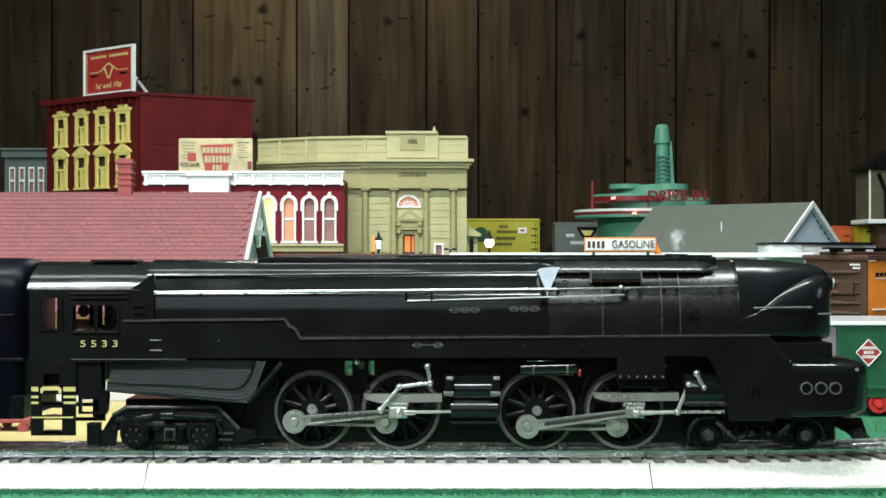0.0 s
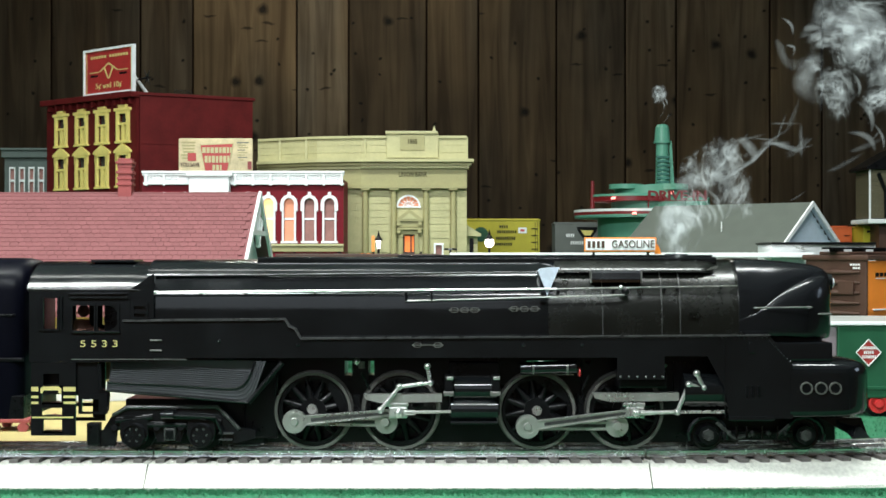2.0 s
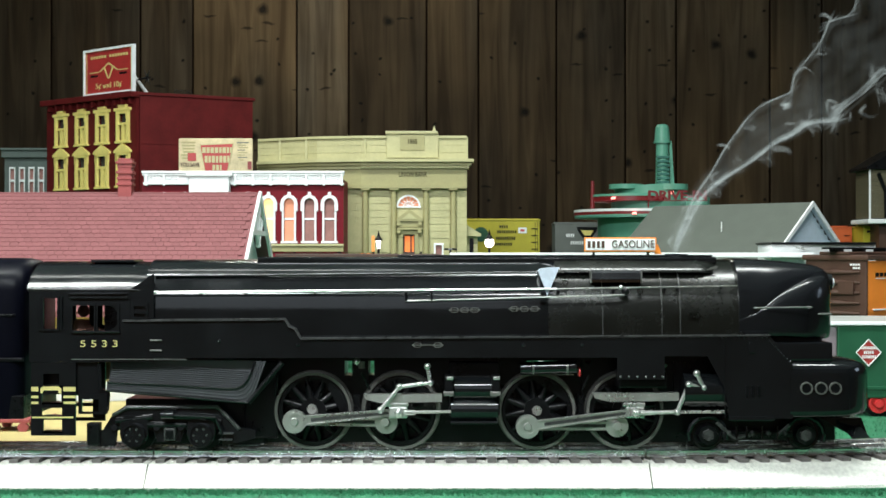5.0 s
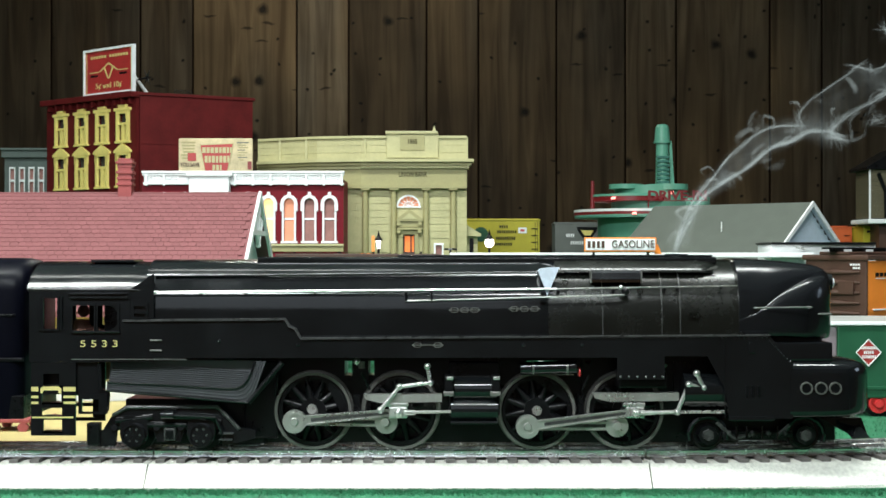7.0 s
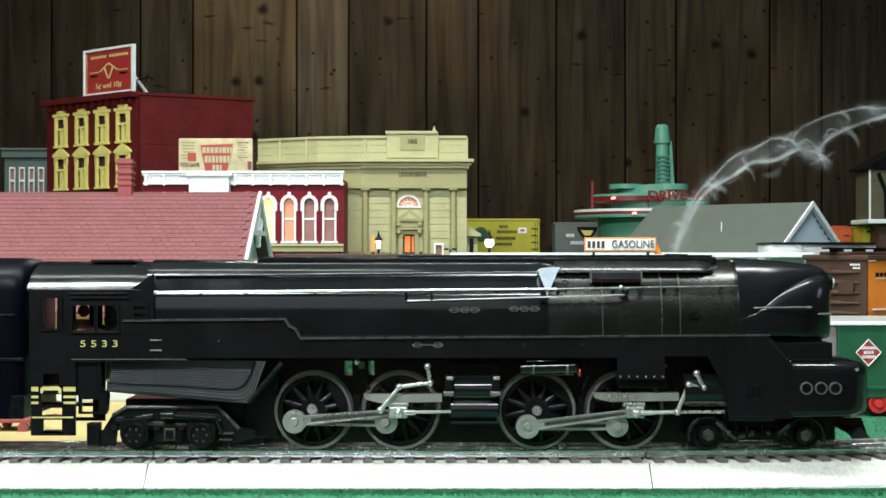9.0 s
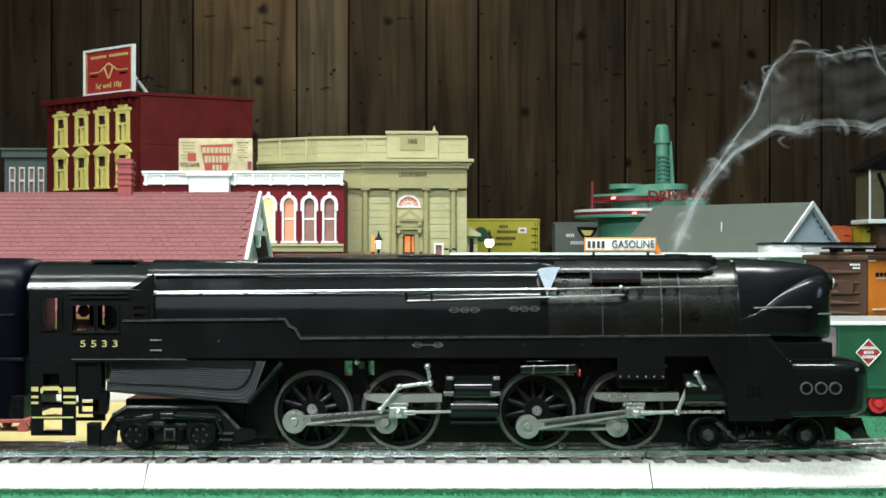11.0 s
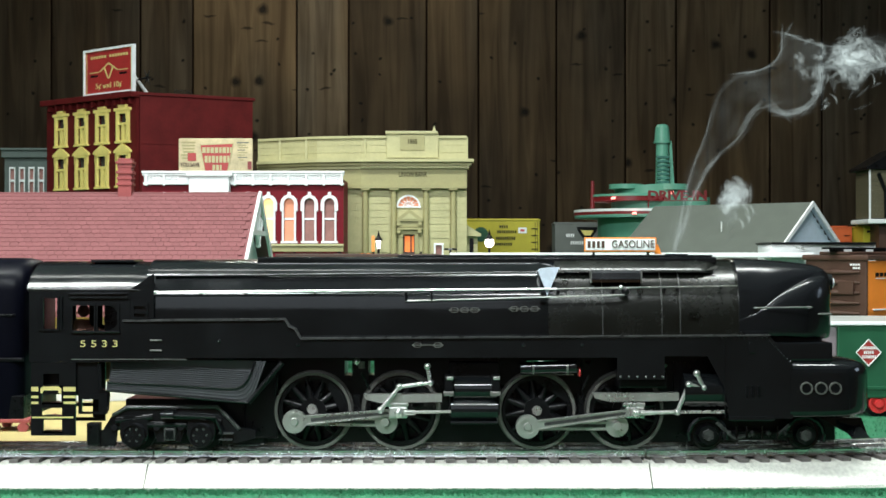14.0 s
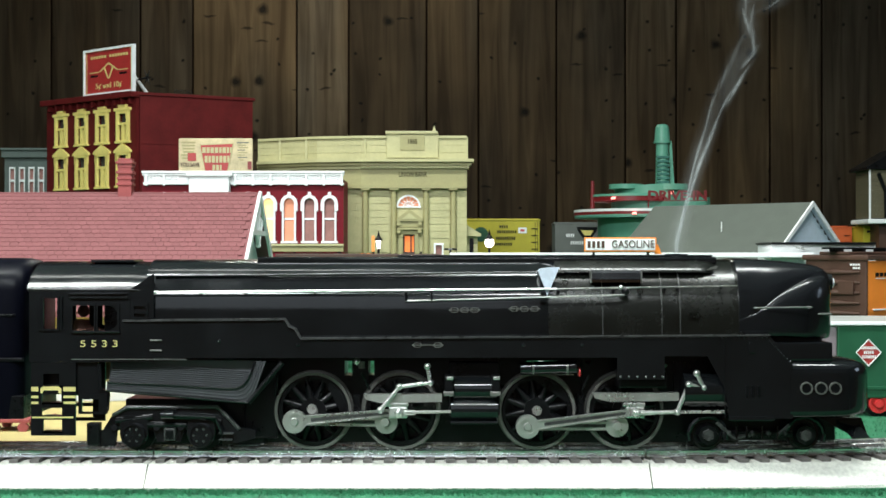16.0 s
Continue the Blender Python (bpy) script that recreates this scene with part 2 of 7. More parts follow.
def thing(name, label, category, group="", kind="", at=(0, 0, 0), rz=0.0):
    """An empty at the base of a thing; parts are given in the thing's own space."""
    ob = new(name)
    ob.empty_display_size = 0.01
    ob.matrix_world = pose(*at, 0, 0, rz)
    return tagged(ob, label, category, group, kind)


def box(bm, x0, x1, y0, y1, z0, z1, bevel=0.0):
    r = bmesh.ops.create_cube(bm, size=1)
    vs = r["verts"]
    for v in vs:
        v.co = Vector((x0 + (v.co.x + .5) * (x1 - x0), y0 + (v.co.y + .5) * (y1 - y0), z0 + (v.co.z + .5) * (z1 - z0)))
    if bevel:
        es = {e for v in vs for e in v.link_edges}
        bmesh.ops.bevel(bm, geom=list(es), offset=bevel, segments=2, affect="EDGES", profile=0.6)
    return bm


def tube(bm, a, b, r0, r1=None, n=16, caps=True):
    a, b = Vector(a), Vector(b)
    d = b - a
    m = Matrix.Translation((a + b) / 2) @ d.to_track_quat("Z", "Y").to_matrix().to_4x4()
    bmesh.ops.create_cone(bm, cap_ends=caps, segments=n, radius1=r0, radius2=r0 if r1 is None else r1, depth=d.length, matrix=m)
    return bm


def ball(bm, c, r, sz=1.0, u=16, v=10):
    bmesh.ops.create_uvsphere(bm, u_segments=u, v_segments=v, radius=r, matrix=Matrix.Translation(c) @ Matrix.Diagonal((1, 1, sz, 1)))
    return bm


def ring(bm, c, r0, r1, y0, y1, n=40):
    """A flat ring round the y axis, from y0 to y1."""
    rows = []
    for r, y in ((r0, y0), (r1, y0), (r1, y1), (r0, y1)):
        rows.append([bm.verts.new((c[0] + r * math.cos(2 * math.pi * i / n), y, c[1] + r * math.sin(2 * math.pi * i / n))) for i in range(n)])
    for k in range(4):
        a, b = rows[k], rows[(k + 1) % 4]
        for i in range(n):
            bm.faces.new((a[i], a[(i + 1) % n], b[(i + 1) % n], b[i]))
    return bm


def prism(bm, pts, y0, y1):
    """A polygon in x and z, drawn out from y0 to y1."""
    a = [bm.verts.new((x, y0, z)) for x, z in pts]
    b = [bm.verts.new((x, y1, z)) for x, z in pts]
    bm.faces.new(a)
    bm.faces.new(b[::-1])
    n = len(pts)
    for i in range(n):
        bm.faces.new((a[i], b[i], b[(i + 1) % n], a[(i + 1) % n]))
    return bm


def plate(bm, x0, x1, z0, z1, y0, y1, holes):
    """A wall plate with rectangular holes (x0, x1, z0, z1) going through it."""
    xs = sorted({x0, x1, *[h[0] for h in holes], *[h[1] for h in holes]})
    zs = sorted({z0, z1, *[h[2] for h in holes], *[h[3] for h in holes]})
    xs, zs = [x for x in xs if x0 <= x <= x1], [z for z in zs if z0 <= z <= z1]

    def solid(i, j):
        if not (0 <= i < len(xs) - 1 and 0 <= j < len(zs) - 1):
            return False
        cx, cz = (xs[i] + xs[i + 1]) / 2, (zs[j] + zs[j + 1]) / 2
        return not any(h[0] < cx < h[1] and h[2] < cz < h[3] for h in holes)
    vs = {}

    def v(i, j, k):
        if (i, j, k) not in vs:
            vs[i, j, k] = bm.verts.new((xs[i], (y0, y1)[k], zs[j]))
        return vs[i, j, k]
    for i in range(len(xs) - 1):
        for j in range(len(zs) - 1):
            if not solid(i, j):
                continue
            bm.faces.new((v(i, j, 0), v(i + 1, j, 0), v(i + 1, j + 1, 0), v(i, j + 1, 0)))
            bm.faces.new((v(i, j, 1), v(i, j + 1, 1), v(i + 1, j + 1, 1), v(i + 1, j, 1)))
            for di, dj, a, b in ((-1, 0, (i, j), (i, j + 1)), (1, 0, (i + 1, j), (i + 1, j + 1)), (0, -1, (i, j), (i + 1, j)), (0, 1, (i, j + 1), (i + 1, j + 1))):
                if not solid(i + di, j + dj):
                    bm.faces.new((v(*a, 0), v(*b, 0), v(*b, 1), v(*a, 1)))
    return bm


def loft(bm, sections, cap=True):
    rows = [[bm.verts.new(p) for p in s] for s in sections]
    for a, b in zip(rows, rows[1:]):
        for i in range(len(a) - 1):
            bm.faces.new((a[i], a[i + 1], b[i + 1], b[i]))
    if cap:
        for r in (rows[0], rows[-1]):
            bm.faces.new(r)
    return bm


def write(name, text, size, material, m, parent=None, depth=0.0003, width=None, label="", bold=0.0):
    """Raised lettering in the built-in font, centred, facing the viewer by the pose m."""
    c = bpy.data.curves.new(name, "FONT")
    c.body, c.size, c.align_x, c.align_y, c.extrude, c.resolution_u = text, size, "CENTER", "CENTER", depth, 3
    c.offset = bold
    tmp = new(name, c)
    dg = bpy.context.evaluated_depsgraph_get()
    me = bpy.data.meshes.new_from_object(tmp.evaluated_get(dg))
    bpy.data.objects.remove(tmp)
    me.materials.clear()
    me.materials.append(material)
    k = 1.0
    if width:
        xs = [v.co.x for v in me.vertices]
        k = width / (max(xs) - min(xs))
    me.transform(m @ Matrix.Rotation(radians(90), 4, "X") @ Matrix.Diagonal((k, 1, 1, 1)))
    ob = new(name, me)
    ob.parent = parent
    if label:
        tagged(ob, label)
    return ob


def quick(name, material, parent, fn, *a, label="", smooth=False, **k):
    bm = bmesh.new()
    fn(bm, *a, **k)
    return part(name, bm, material, parent, label, smooth)


def bx(bm, a, b, c, d, y0, y1, bevel=0.0, ref=None):
    """A box from sheet x a..b and sheet y c..d (c the upper edge), from depth y0 to y1."""
    r = ref or y0
    p, q = W(a, d, r), W(b, c, r)
    return box(bm, p.x, q.x, y0, y1, p.z, q.z, bevel)


def settle(ob, base):
    """Move a thing's origin to its base, its parts staying where they are."""
    base, seen = Vector(base), set()
    for o in ob.children:
        for q in (o, *o.children):
            if q.data and q.data.name not in seen:
                seen.add(q.data.name)
                q.data.transform(Matrix.Translation(-base))
    ob.matrix_world = pose(*base)
    return ob


def pt(sx, sy, y):
    p = W(sx, sy, y)
    return p.x, p.z


# ---- ground, room ----
def ground():
    bm = bmesh.new()
    n, m = 90, 60
    rows = []
    for j in range(m + 1):
        y = 0.62 + 2.38 * j / m
        rows.append([bm.verts.new((-2.6 + 5.2 * i / n, y, 0.0)) for i in range(n + 1)])
    for a, b in zip(rows, rows[1:]):
        for i in range(n):
            bm.faces.new((a[i], a[i + 1], b[i + 1], b[i]))
    tagged(part("ground", bm, GRASS), "green grass mat covering the layout table", "ground", kind="structure")
    rnd = random.Random(4)
    verts, faces = [], []

    def blade(x, y, z, h):
        a, w, lx, ly = rnd.random() * 6.28, rnd.uniform(.00018, .0004), rnd.gauss(0, .0009), rnd.gauss(0, .0009)
        k = len(verts)
        c, s = w * math.cos(a), w * math.sin(a)
        verts.extend([(x - c, y - s, z), (x + c, y + s, z), (x + lx, y + ly, z + h)])
        faces.append((k, k + 1, k + 2))
    for _ in range(26000):
        x, y = rnd.uniform(-.26, .26), .7245 - abs(rnd.gauss(0, .008))
        blade(x, y, 0, rnd.uniform(.0006, .0019))
    for _ in range(9000):
        blade(rnd.uniform(.1, .6), rnd.uniform(.84, 1.25), 0, rnd.uniform(.001, .003))
    me = bpy.data.meshes.new("grass")
    me.from_pydata(verts, [], faces)
    me.materials.append(GRASS)
    tagged(new("grass", me), "short green grass fibres beside the track", "grass", kind="stuff")
    # raised town level at the back
    bm = bmesh.new()
    box(bm, -2.4, 2.4, 1.62, 2.6, 0.0, 0.085)
    tagged(part("town_platform", bm, GRASS), "raised green platform carrying the model town", "platform", kind="structure")


def room():
    cuts = [-250, -120, -20, 90, 248, 341, 525, 617, 755, 847, 985, 1107, 1197, 1363, 1455, 1600, 1700, 1850]
    y = 3.0
    wall = thing("wall_north", "dark-stained vertical pine plank wall", "wall", kind="structure", at=(0, y, 0))
    quick("backing", GAP, wall, box, -2.6, 2.6, .0042, .10, -.3, 1.6)
    xs = [S(c - 784, y) for c in cuts]
    x = xs[0]
    left = []
    while x > -2.5:
        left.append(x - random.choice((.108, .16, .21)))
        x = left[-1]
    xs = left[::-1] + xs
    x = xs[-1]
    while x < 2.5:
        x += random.choice((.108, .16, .21))
        xs.append(x)
    for a, b in zip(xs, xs[1:]):
        w = (b - a) / 2 - .0018
        # planks across one stretch take the lighter tone
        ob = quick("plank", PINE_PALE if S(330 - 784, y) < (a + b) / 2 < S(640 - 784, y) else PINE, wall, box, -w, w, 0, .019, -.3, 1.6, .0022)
        ob.location.x = (a + b) / 2
    wall.location.z = 0
    for nm, a in (("wall_east", (2.6, 2.65, -1.3, 3.0)), ("wall_west", (-2.65, -2.6, -1.3, 3.0)), ("wall_south", (-2.65, 2.65, -1.35, -1.3))):
        bm = bmesh.new()
        if nm == "wall_south":
            plate(bm, -2.65, 2.65, -.95, 1.6, -1.35, -1.3, [(-1.15, .15, .30, 1.20)])
        elif nm == "wall_east":
            plate(bm, -.2, 1.3, -.95, 1.6, -.05, 0, [(.05, .65, .50, 1.00)])
            for ya, yb in ((-1.3, -.2), (1.3, 3.0)):
                box(bm, ya, yb, -.05, 0, -.95, 1.6)
            bmesh.ops.transform(bm, matrix=Matrix.Translation((2.6, 0, 0)) @ Matrix.Rotation(radians(90), 4, "Z"), verts=bm.verts)
        else:
            box(bm, *a, -.95, 1.6)
        tagged(part(nm, bm, DECK), "plain brown wall of the train room", "wall", kind="structure")
    bm = bmesh.new()
    box(bm, -2.65, 2.65, -1.35, .62, -1.0, -.95)
    tagged(part("floor", bm, DECK), "plain brown floor before the layout table", "floor", kind="structure")
    bm = bmesh.new()
    box(bm, -2.6, 2.6, .61, .619, -.95, -.001)
    tagged(part("table_front", bm, DECK), "plain wooden front of the layout table", "table", kind="structure")
    bm = bmesh.new()
    box(bm, -2.65, 2.65, -1.35, 3.1, 1.6, 1.65)
    tagged(part("ceiling", bm, WHITE), "plain white ceiling", "ceiling", kind="structure")


YC, RAILZ = 0.767, 0.0168       # centre line of the near track, height of its rails
STACKS = []


def track():
    """Sectional track with a moulded roadbed, one straight length of 254 mm between two joints, a curve beyond it."""
    def path(s):
        """Place and heading at s metres from the straight's right end."""
        if s <= 0:
            return .1047 + s, YC, 0.0
        r = .72
        return .1047 + r * math.sin(s / r), YC + r * (1 - math.cos(s / r)), s / r

    def sweep(bm, prof, s0, s1, n):
        secs = []
        for i in range(n + 1):
            x, y, a = path(s0 + (s1 - s0) * i / n)
            secs.append([(x + math.sin(a) * -o, y + math.cos(a) * o, z) for o, z in prof])
        loft(bm, secs)
    for s0, s1, n in ((-.762, -.509, 2), (-.508, -.2547, 2), (-.2540, -.0004, 2), (.0004, .25, 16), (.2507, .5, 16)):
        tr = thing("track_section", "sectional three-rail track on pale grey moulded ballast", "track", "track under the engine", "structure")
        bm = bmesh.new()
        sweep(bm, [(-.0435, 0), (-.0432, .0015), (-.0312, .0116), (.0312, .0116), (.0432, .0015), (.0435, 0)], s0, s1, n)
        part("roadbed", bm, ROADBED, tr)
        for o, w in ((-.0168, .0016), (0, .0012), (.0168, .0016)):
            bm = bmesh.new()
            sweep(bm, [(o - w * 1.3, .0133), (o - w * 1.2, .0139), (o - .0006, .0141), (o - .0006, .0147), (o - w, .0152), (o - w, .0164), (o - w * .6, RAILZ), (o + w * .6, RAILZ), (o + w, .0164), (o + w, .0152), (o + .0006, .0147), (o + .0006, .0141), (o + w * 1.2, .0139), (o + w * 1.3, .0133)], s0, s1, n)
            part("rail", bm, RAIL, tr, smooth=False)
        pitch = .01058
        k = round((s1 - s0) / pitch)
        me = None
        for i in range(k):
            x, y, a = path(s0 + (i + .5) * (s1 - s0) / k)
            if me is None:
                ob = quick("tie", TIE, tr, box, -.0024, .0024, -.0294, .0294, .0095, .0136, .0004)
                me = ob.data
            else:
                ob = new("tie", me)
                ob.parent = tr
            ob.matrix_basis = pose(x, y, 0, 0, 0, math.degrees(a))


# ---- buildings ----
def station():
    y0, y1, y2 = 1.10, 1.25, 1.40
    xr = W(457, 343, y1).x
    zr, ze = W(0, 343, y1).z, .073
    x0 = -.85
    st = thing("station", "railway station with faded red shingled gable roof", "building")
    wt = .004
    quick("wall", TANWALL, st, plate, x0 + .03, xr - .03, 0, ze + .01, y0 + .03, y0 + .03 + wt, [(xr - .03 - .055 * i - .035, xr - .03 - .055 * i, .02, .055) for i in range(1, 11)], label="tan front wall with window openings")
    quick("wall", TANWALL, st, box, x0 + .03, xr - .03, y2 - .03 - wt, y2 - .03, 0, ze + .01)
    bm = bmesh.new()
    yz = [(y0 + .03, 0), (y2 - .03, 0), (y2 - .03, ze + .015), (y1, zr - .012), (y0 + .03, ze + .015)]
    a = [bm.verts.new((xr - .014, y, z)) for y, z in yz]
    b = [bm.verts.new((xr - .010, y, z)) for y, z in yz]
    bm.faces.new(a), bm.faces.new(b)
    for i in range(5):
        bm.faces.new((a[i], a[(i + 1) % 5], b[(i + 1) % 5], b[i]))
    part("gable_wall", bm, WHITE, st, "pale gable wall")
    # roof slabs
    for ya, yb in ((y0, y1), (y2, y1)):
        bm = bmesh.new()
        v = [bm.verts.new(p) for p in ((x0, ya, ze), (xr, ya, ze), (xr, yb, zr), (x0, yb, zr), (x0, ya, ze - .003), (xr, ya, ze - .003), (xr, yb, zr - .003), (x0, yb, zr - .003))]
        for f in ((0, 1, 2, 3), (4, 5, 6, 7), (0, 1, 5, 4), (1, 2, 6, 5), (2, 3, 7, 6), (3, 0, 4, 7)):
            bm.faces.new([v[i] for i in f])
        part("roof", bm, ROOFRED, st)
    quick("ridge_cap", ROOFRED, st, box, x0, xr + .0015, y1 - .003, y1 + .003, zr - .002, zr + .0012, .0006)
    # barge boards and truss of the gable end
    dy, dz = y1 - y0, zr - ze
    for s in (-1, 1):
        bm = bmesh.new()
        v = [bm.verts.new(p) for p in ((xr + .0003, y1, zr + .002), (xr + .0003, y1 + s * dy, ze + .001), (xr + .0003, y1 + s * dy, ze - .006), (xr + .0003, y1, zr - .006))]
        w = [bm.verts.new(p.co + Vector((.0025, 0, 0))) for p in v]
        bm.faces.new(v), bm.faces.new(w)
        for i in range(4):
            bm.faces.new((v[i], v[(i + 1) % 4], w[(i + 1) % 4], w[i]))
        part("barge_board", bm, WHITE, st, "white barge board")
    quick("truss_post", WHITE, st, box, xr - .002, xr + .002, y1 - .002, y1 + .002, zr - .046, zr - .004)
    quick("truss_beam", WHITE, st, box, xr - .002, xr + .002, y1 - .05, y1 + .05, zr - .036, zr - .032)
    for s in (-1, 1):
        quick("truss_brace", WHITE, st, tube, (xr, y1 - s * .001, zr - .046), (xr, y1 + s * .028, zr - .02), .0016, n=8)
    # chimney on the ridge
    cx = W(223, 343, y1).x
    ch = quick("chimney", BRICKRED, st, box, cx - .0058, cx + .0058, y1 - .006, y1 + .006, zr - .01, zr + .030, .0004, label="red brick chimney stack")
    for k, (w, z) in enumerate(((.0068, .008), (.0066, .013), (.0072, .018), (.0064, .0235), (.0074, .0265))):
        quick("brick_course", BRICKRED, ch, box, cx - w, cx + w, y1 - w, y1 + w, zr + z - .0012, zr + z + .0012, .0004)
    # shingles, course by course up the front slope
    n, L = 27, math.hypot(dy, dz)
    ang = math.atan2(dz, dy)
    pw = .0066
    rest = bmesh.new()
    me, count = None, 0
    for r in range(n):
        t = (r + .5) / n
        yy, zz = y0 + dy * t, ze + dz * t
        off = (r % 2) * pw / 2
        c = 0
        while True:
            x = xr - .002 - off - pw * (c + .5)
            c += 1
            if x < -.44:
                break
            m = Matrix.Translation((x, yy, zz + .0008)) @ Matrix.Rotation(ang - .07, 4, "X") @ Matrix.Rotation(random.gauss(0, .006), 4, "Z")
            if r >= 14 and count < 300 and x > -.36:
                count += 1
                if me is None:
                    ob = quick("shingle", ROOFRED, st, box, -pw * .480, pw * .480, -L / n * .56, L / n * .5, -.0005, .0005)
                    me = ob.data
                else:
                    ob = new("shingle", me)
                    ob.parent = st
                ob.matrix_basis = m
            else:
                q = bmesh.ops.create_cube(rest, size=1)["verts"]
                for v in q:
                    v.co = m @ Vector((v.co.x * pw * .96, v.co.y * L / n * 1.06, v.co.z * .001))
    tagged(part("shingles", rest, ROOFRED, st), kind="stuff")
    # platform and lower trim
    quick("plinth", TANWALL, st, box, x0, xr + .01, .862, y0 + .03, 0, .004, .0006, label="tan platform slab")
    quick("base_trim", WHITE, st, box, x0 + .03, xr - .03, y0 + .0255, y0 + .0298, .004, .019, label="white base panelling")


def arch_ring(bm, cx, cz, r0, r1, y0, y1, n=14):
    a = [bm.verts.new((cx + r * math.cos(math.pi * i / n), y, cz + r * math.sin(math.pi * i / n))) for y in (y0, y1) for r in (r0, r1) for i in range(n + 1)]
    k = n + 1
    for i in range(n):
        bm.faces.new((a[i], a[i + 1], a[k + i + 1], a[k + i]))
        bm.faces.new((a[2 * k + i], a[3 * k + i], a[3 * k + i + 1], a[2 * k + i + 1]))
        bm.faces.new((a[k + i], a[k + i + 1], a[3 * k + i + 1], a[3 * k + i]))
        bm.faces.new((a[i], a[2 * k + i], a[2 * k + i + 1], a[i + 1]))
    for i in (0, n):
        bm.faces.new((a[i], a[k + i], a[3 * k + i], a[2 * k + i]))
    return bm


def supply_store():
    y = 1.55
    b = thing("shop_building", "two-storey crimson brick shop with white cornice", "building")
    wins = [475, 511.5, 547.5, 583, 438, 290, 327]
    holes = []
    for c in wins:
        p, q = W(c - 9, 428, y), W(c + 9, 350, y)
        holes.append((p.x, q.x, p.z, q.z))
    p, q = W(252, 0, y), W(608, 318, y)
    quick("wall", CRIMSON, b, plate, p.x, q.x, .085, q.z, y, y + .005, holes, label="crimson brick front wall")
    for a, c in ((p.x, p.x + .004), (q.x - .004, q.x)):
        quick("wall", CRIMSON, b, box, a, c, y + .005, y + .16, .085, q.z)
    quick("wall", CRIMSON, b, box, p.x, q.x, y + .16, y + .164, .085, q.z)
    quick("roof", GREYROOF, b, box, p.x + .004, q.x - .004, y + .005, y + .16, q.z - .006, q.z - .003)
    for i, c in enumerate(wins):
        w = quick("window", WHITE, b, ring_frame, c, y, label="white arched window surround")
        cx, cz = W(c, 362, y).x, W(c, 362, y).z
        zb = W(c, 428, y).z
        m = WARM2 if i == 0 else (WARM if i in (1, 4) else PINKCURT)
        quick("pane", m, w, box, cx - S(9, y), cx + S(9, y), y + .0022, y + .0030, zb, W(c, 388, y).z, label="lit lower pane" if i < 2 else "")
        quick("pane", m, w, box, cx - S(9, y), cx + S(9, y), y + .0030, y + .0038, W(c, 388, y).z, cz + S(10, y))
        quick("sash_bar", WHITE, w, box, cx - S(9, y), cx + S(9, y), y + .0012, y + .0034, W(c, 389.5, y).z, W(c, 386, y).z)
        quick("sill", WHITE, w, bx, c - 15, c + 15, 427, 431, y - .002, y + .001, .0004)
        quick("keystone", WHITE, w, bx, c - 3, c + 3, 340, 351, y - .0022, y + .001, .0003)
    # cornice
    co = quick("cornice", WHITE, b, bx, 250, 609, 302.5, 307, y - .0062, y + .004, .0006, label="white bracketed cornice")
    quick("frieze", WHITE, co, bx, 255, 606, 307, 324, y - .003, y + .0032)
    quick("lower_moulding", WHITE, co, bx, 253, 608, 323, 327, y - .005, y + .0032, .0006)
    quick("upper_moulding", WHITE, co, bx, 251, 608.5, 307, 311, y - .0050, y + .003, .0006)
    for c in [258 + 31.5 * i for i in range(12)]:
        if 320 < c < 412:
            continue
        quick("bracket", WHITE, co, bx, c - 2.5, c + 2.5, 308, 329, y - .0058, y - .0028, .0008)
        for k in range(1, 5):
            if 320 < c + 6 * k < 412 or c + 6 * k > 604:
                continue
            quick("dentil", WHITE, co, bx, c + 6 * k - 1.4, c + 6 * k + 1.4, 311, 317, y - .0045, y - .0026)
    quick("centre_panel", WHITE, co, bx, 334, 405, 308, 341, y - .0125, y + .0032, .0008, label="plain white centre panel")
    quick("panel_cap", WHITE, co, bx, 329, 410, 303, 312, y - .015, y + .0032, .0008)
    st = quick("string_course", CREAM, b, bx, 480, 608, 432, 436, y - .004, y + .004, .0005, label="cream string course over the shopfront")
    quick("shopfront_fascia", CREAM2, b, bx, 250, 608, 436.3, 446, y - .002, y + .004, .0005)
    settle(b, ((p.x + q.x) / 2, y + .08, .085))
    # billboard on the roof
    s = thing("billboard", "weathered advertising billboard with red trapezoid sign", "billboard")
    yy = y + .035
    bm = bmesh.new()
    bx(bm, 316, 447, 245, 306, yy, yy + .0025, .0009)
    part("board", bm, OLDPAPER, s)
    bm = bmesh.new()
    prism(bm, [pt(353, 256, yy), pt(414, 253.5, yy), pt(403, 303, yy), pt(363, 303, yy)], yy - .0009, yy - .0002)
    part("sign_border", bm, CREAM, s)
    bm = bmesh.new()
    prism(bm, [pt(355, 257.5, yy), pt(412, 255, yy), pt(402, 303, yy), pt(364, 303, yy)], yy - .0013, yy - .00095)
    tr = part("sign_panel", bm, SIGNRED, s, "red trapezoid panel with pale lettering bars")
    for a, c, d, e in ((358, 410, 261, 271), (362, 406, 276, 288), (376, 392, 292, 302)):
        x = a
        while x < c:
            w = random.uniform(4, 6.5)
            quick("lettering_bar", CREAM, tr, bx, x, min(x + w, c), d, e, yy - .0018, yy - .0014)
            x += w + 1.6
    write("lettering", "YOU SAVE", S(10, yy), BROWN, Matrix.Translation((W(336, 0, yy).x, yy - .0006, W(0, 292, yy).z)), s, width=S(34, yy), bold=.0001)
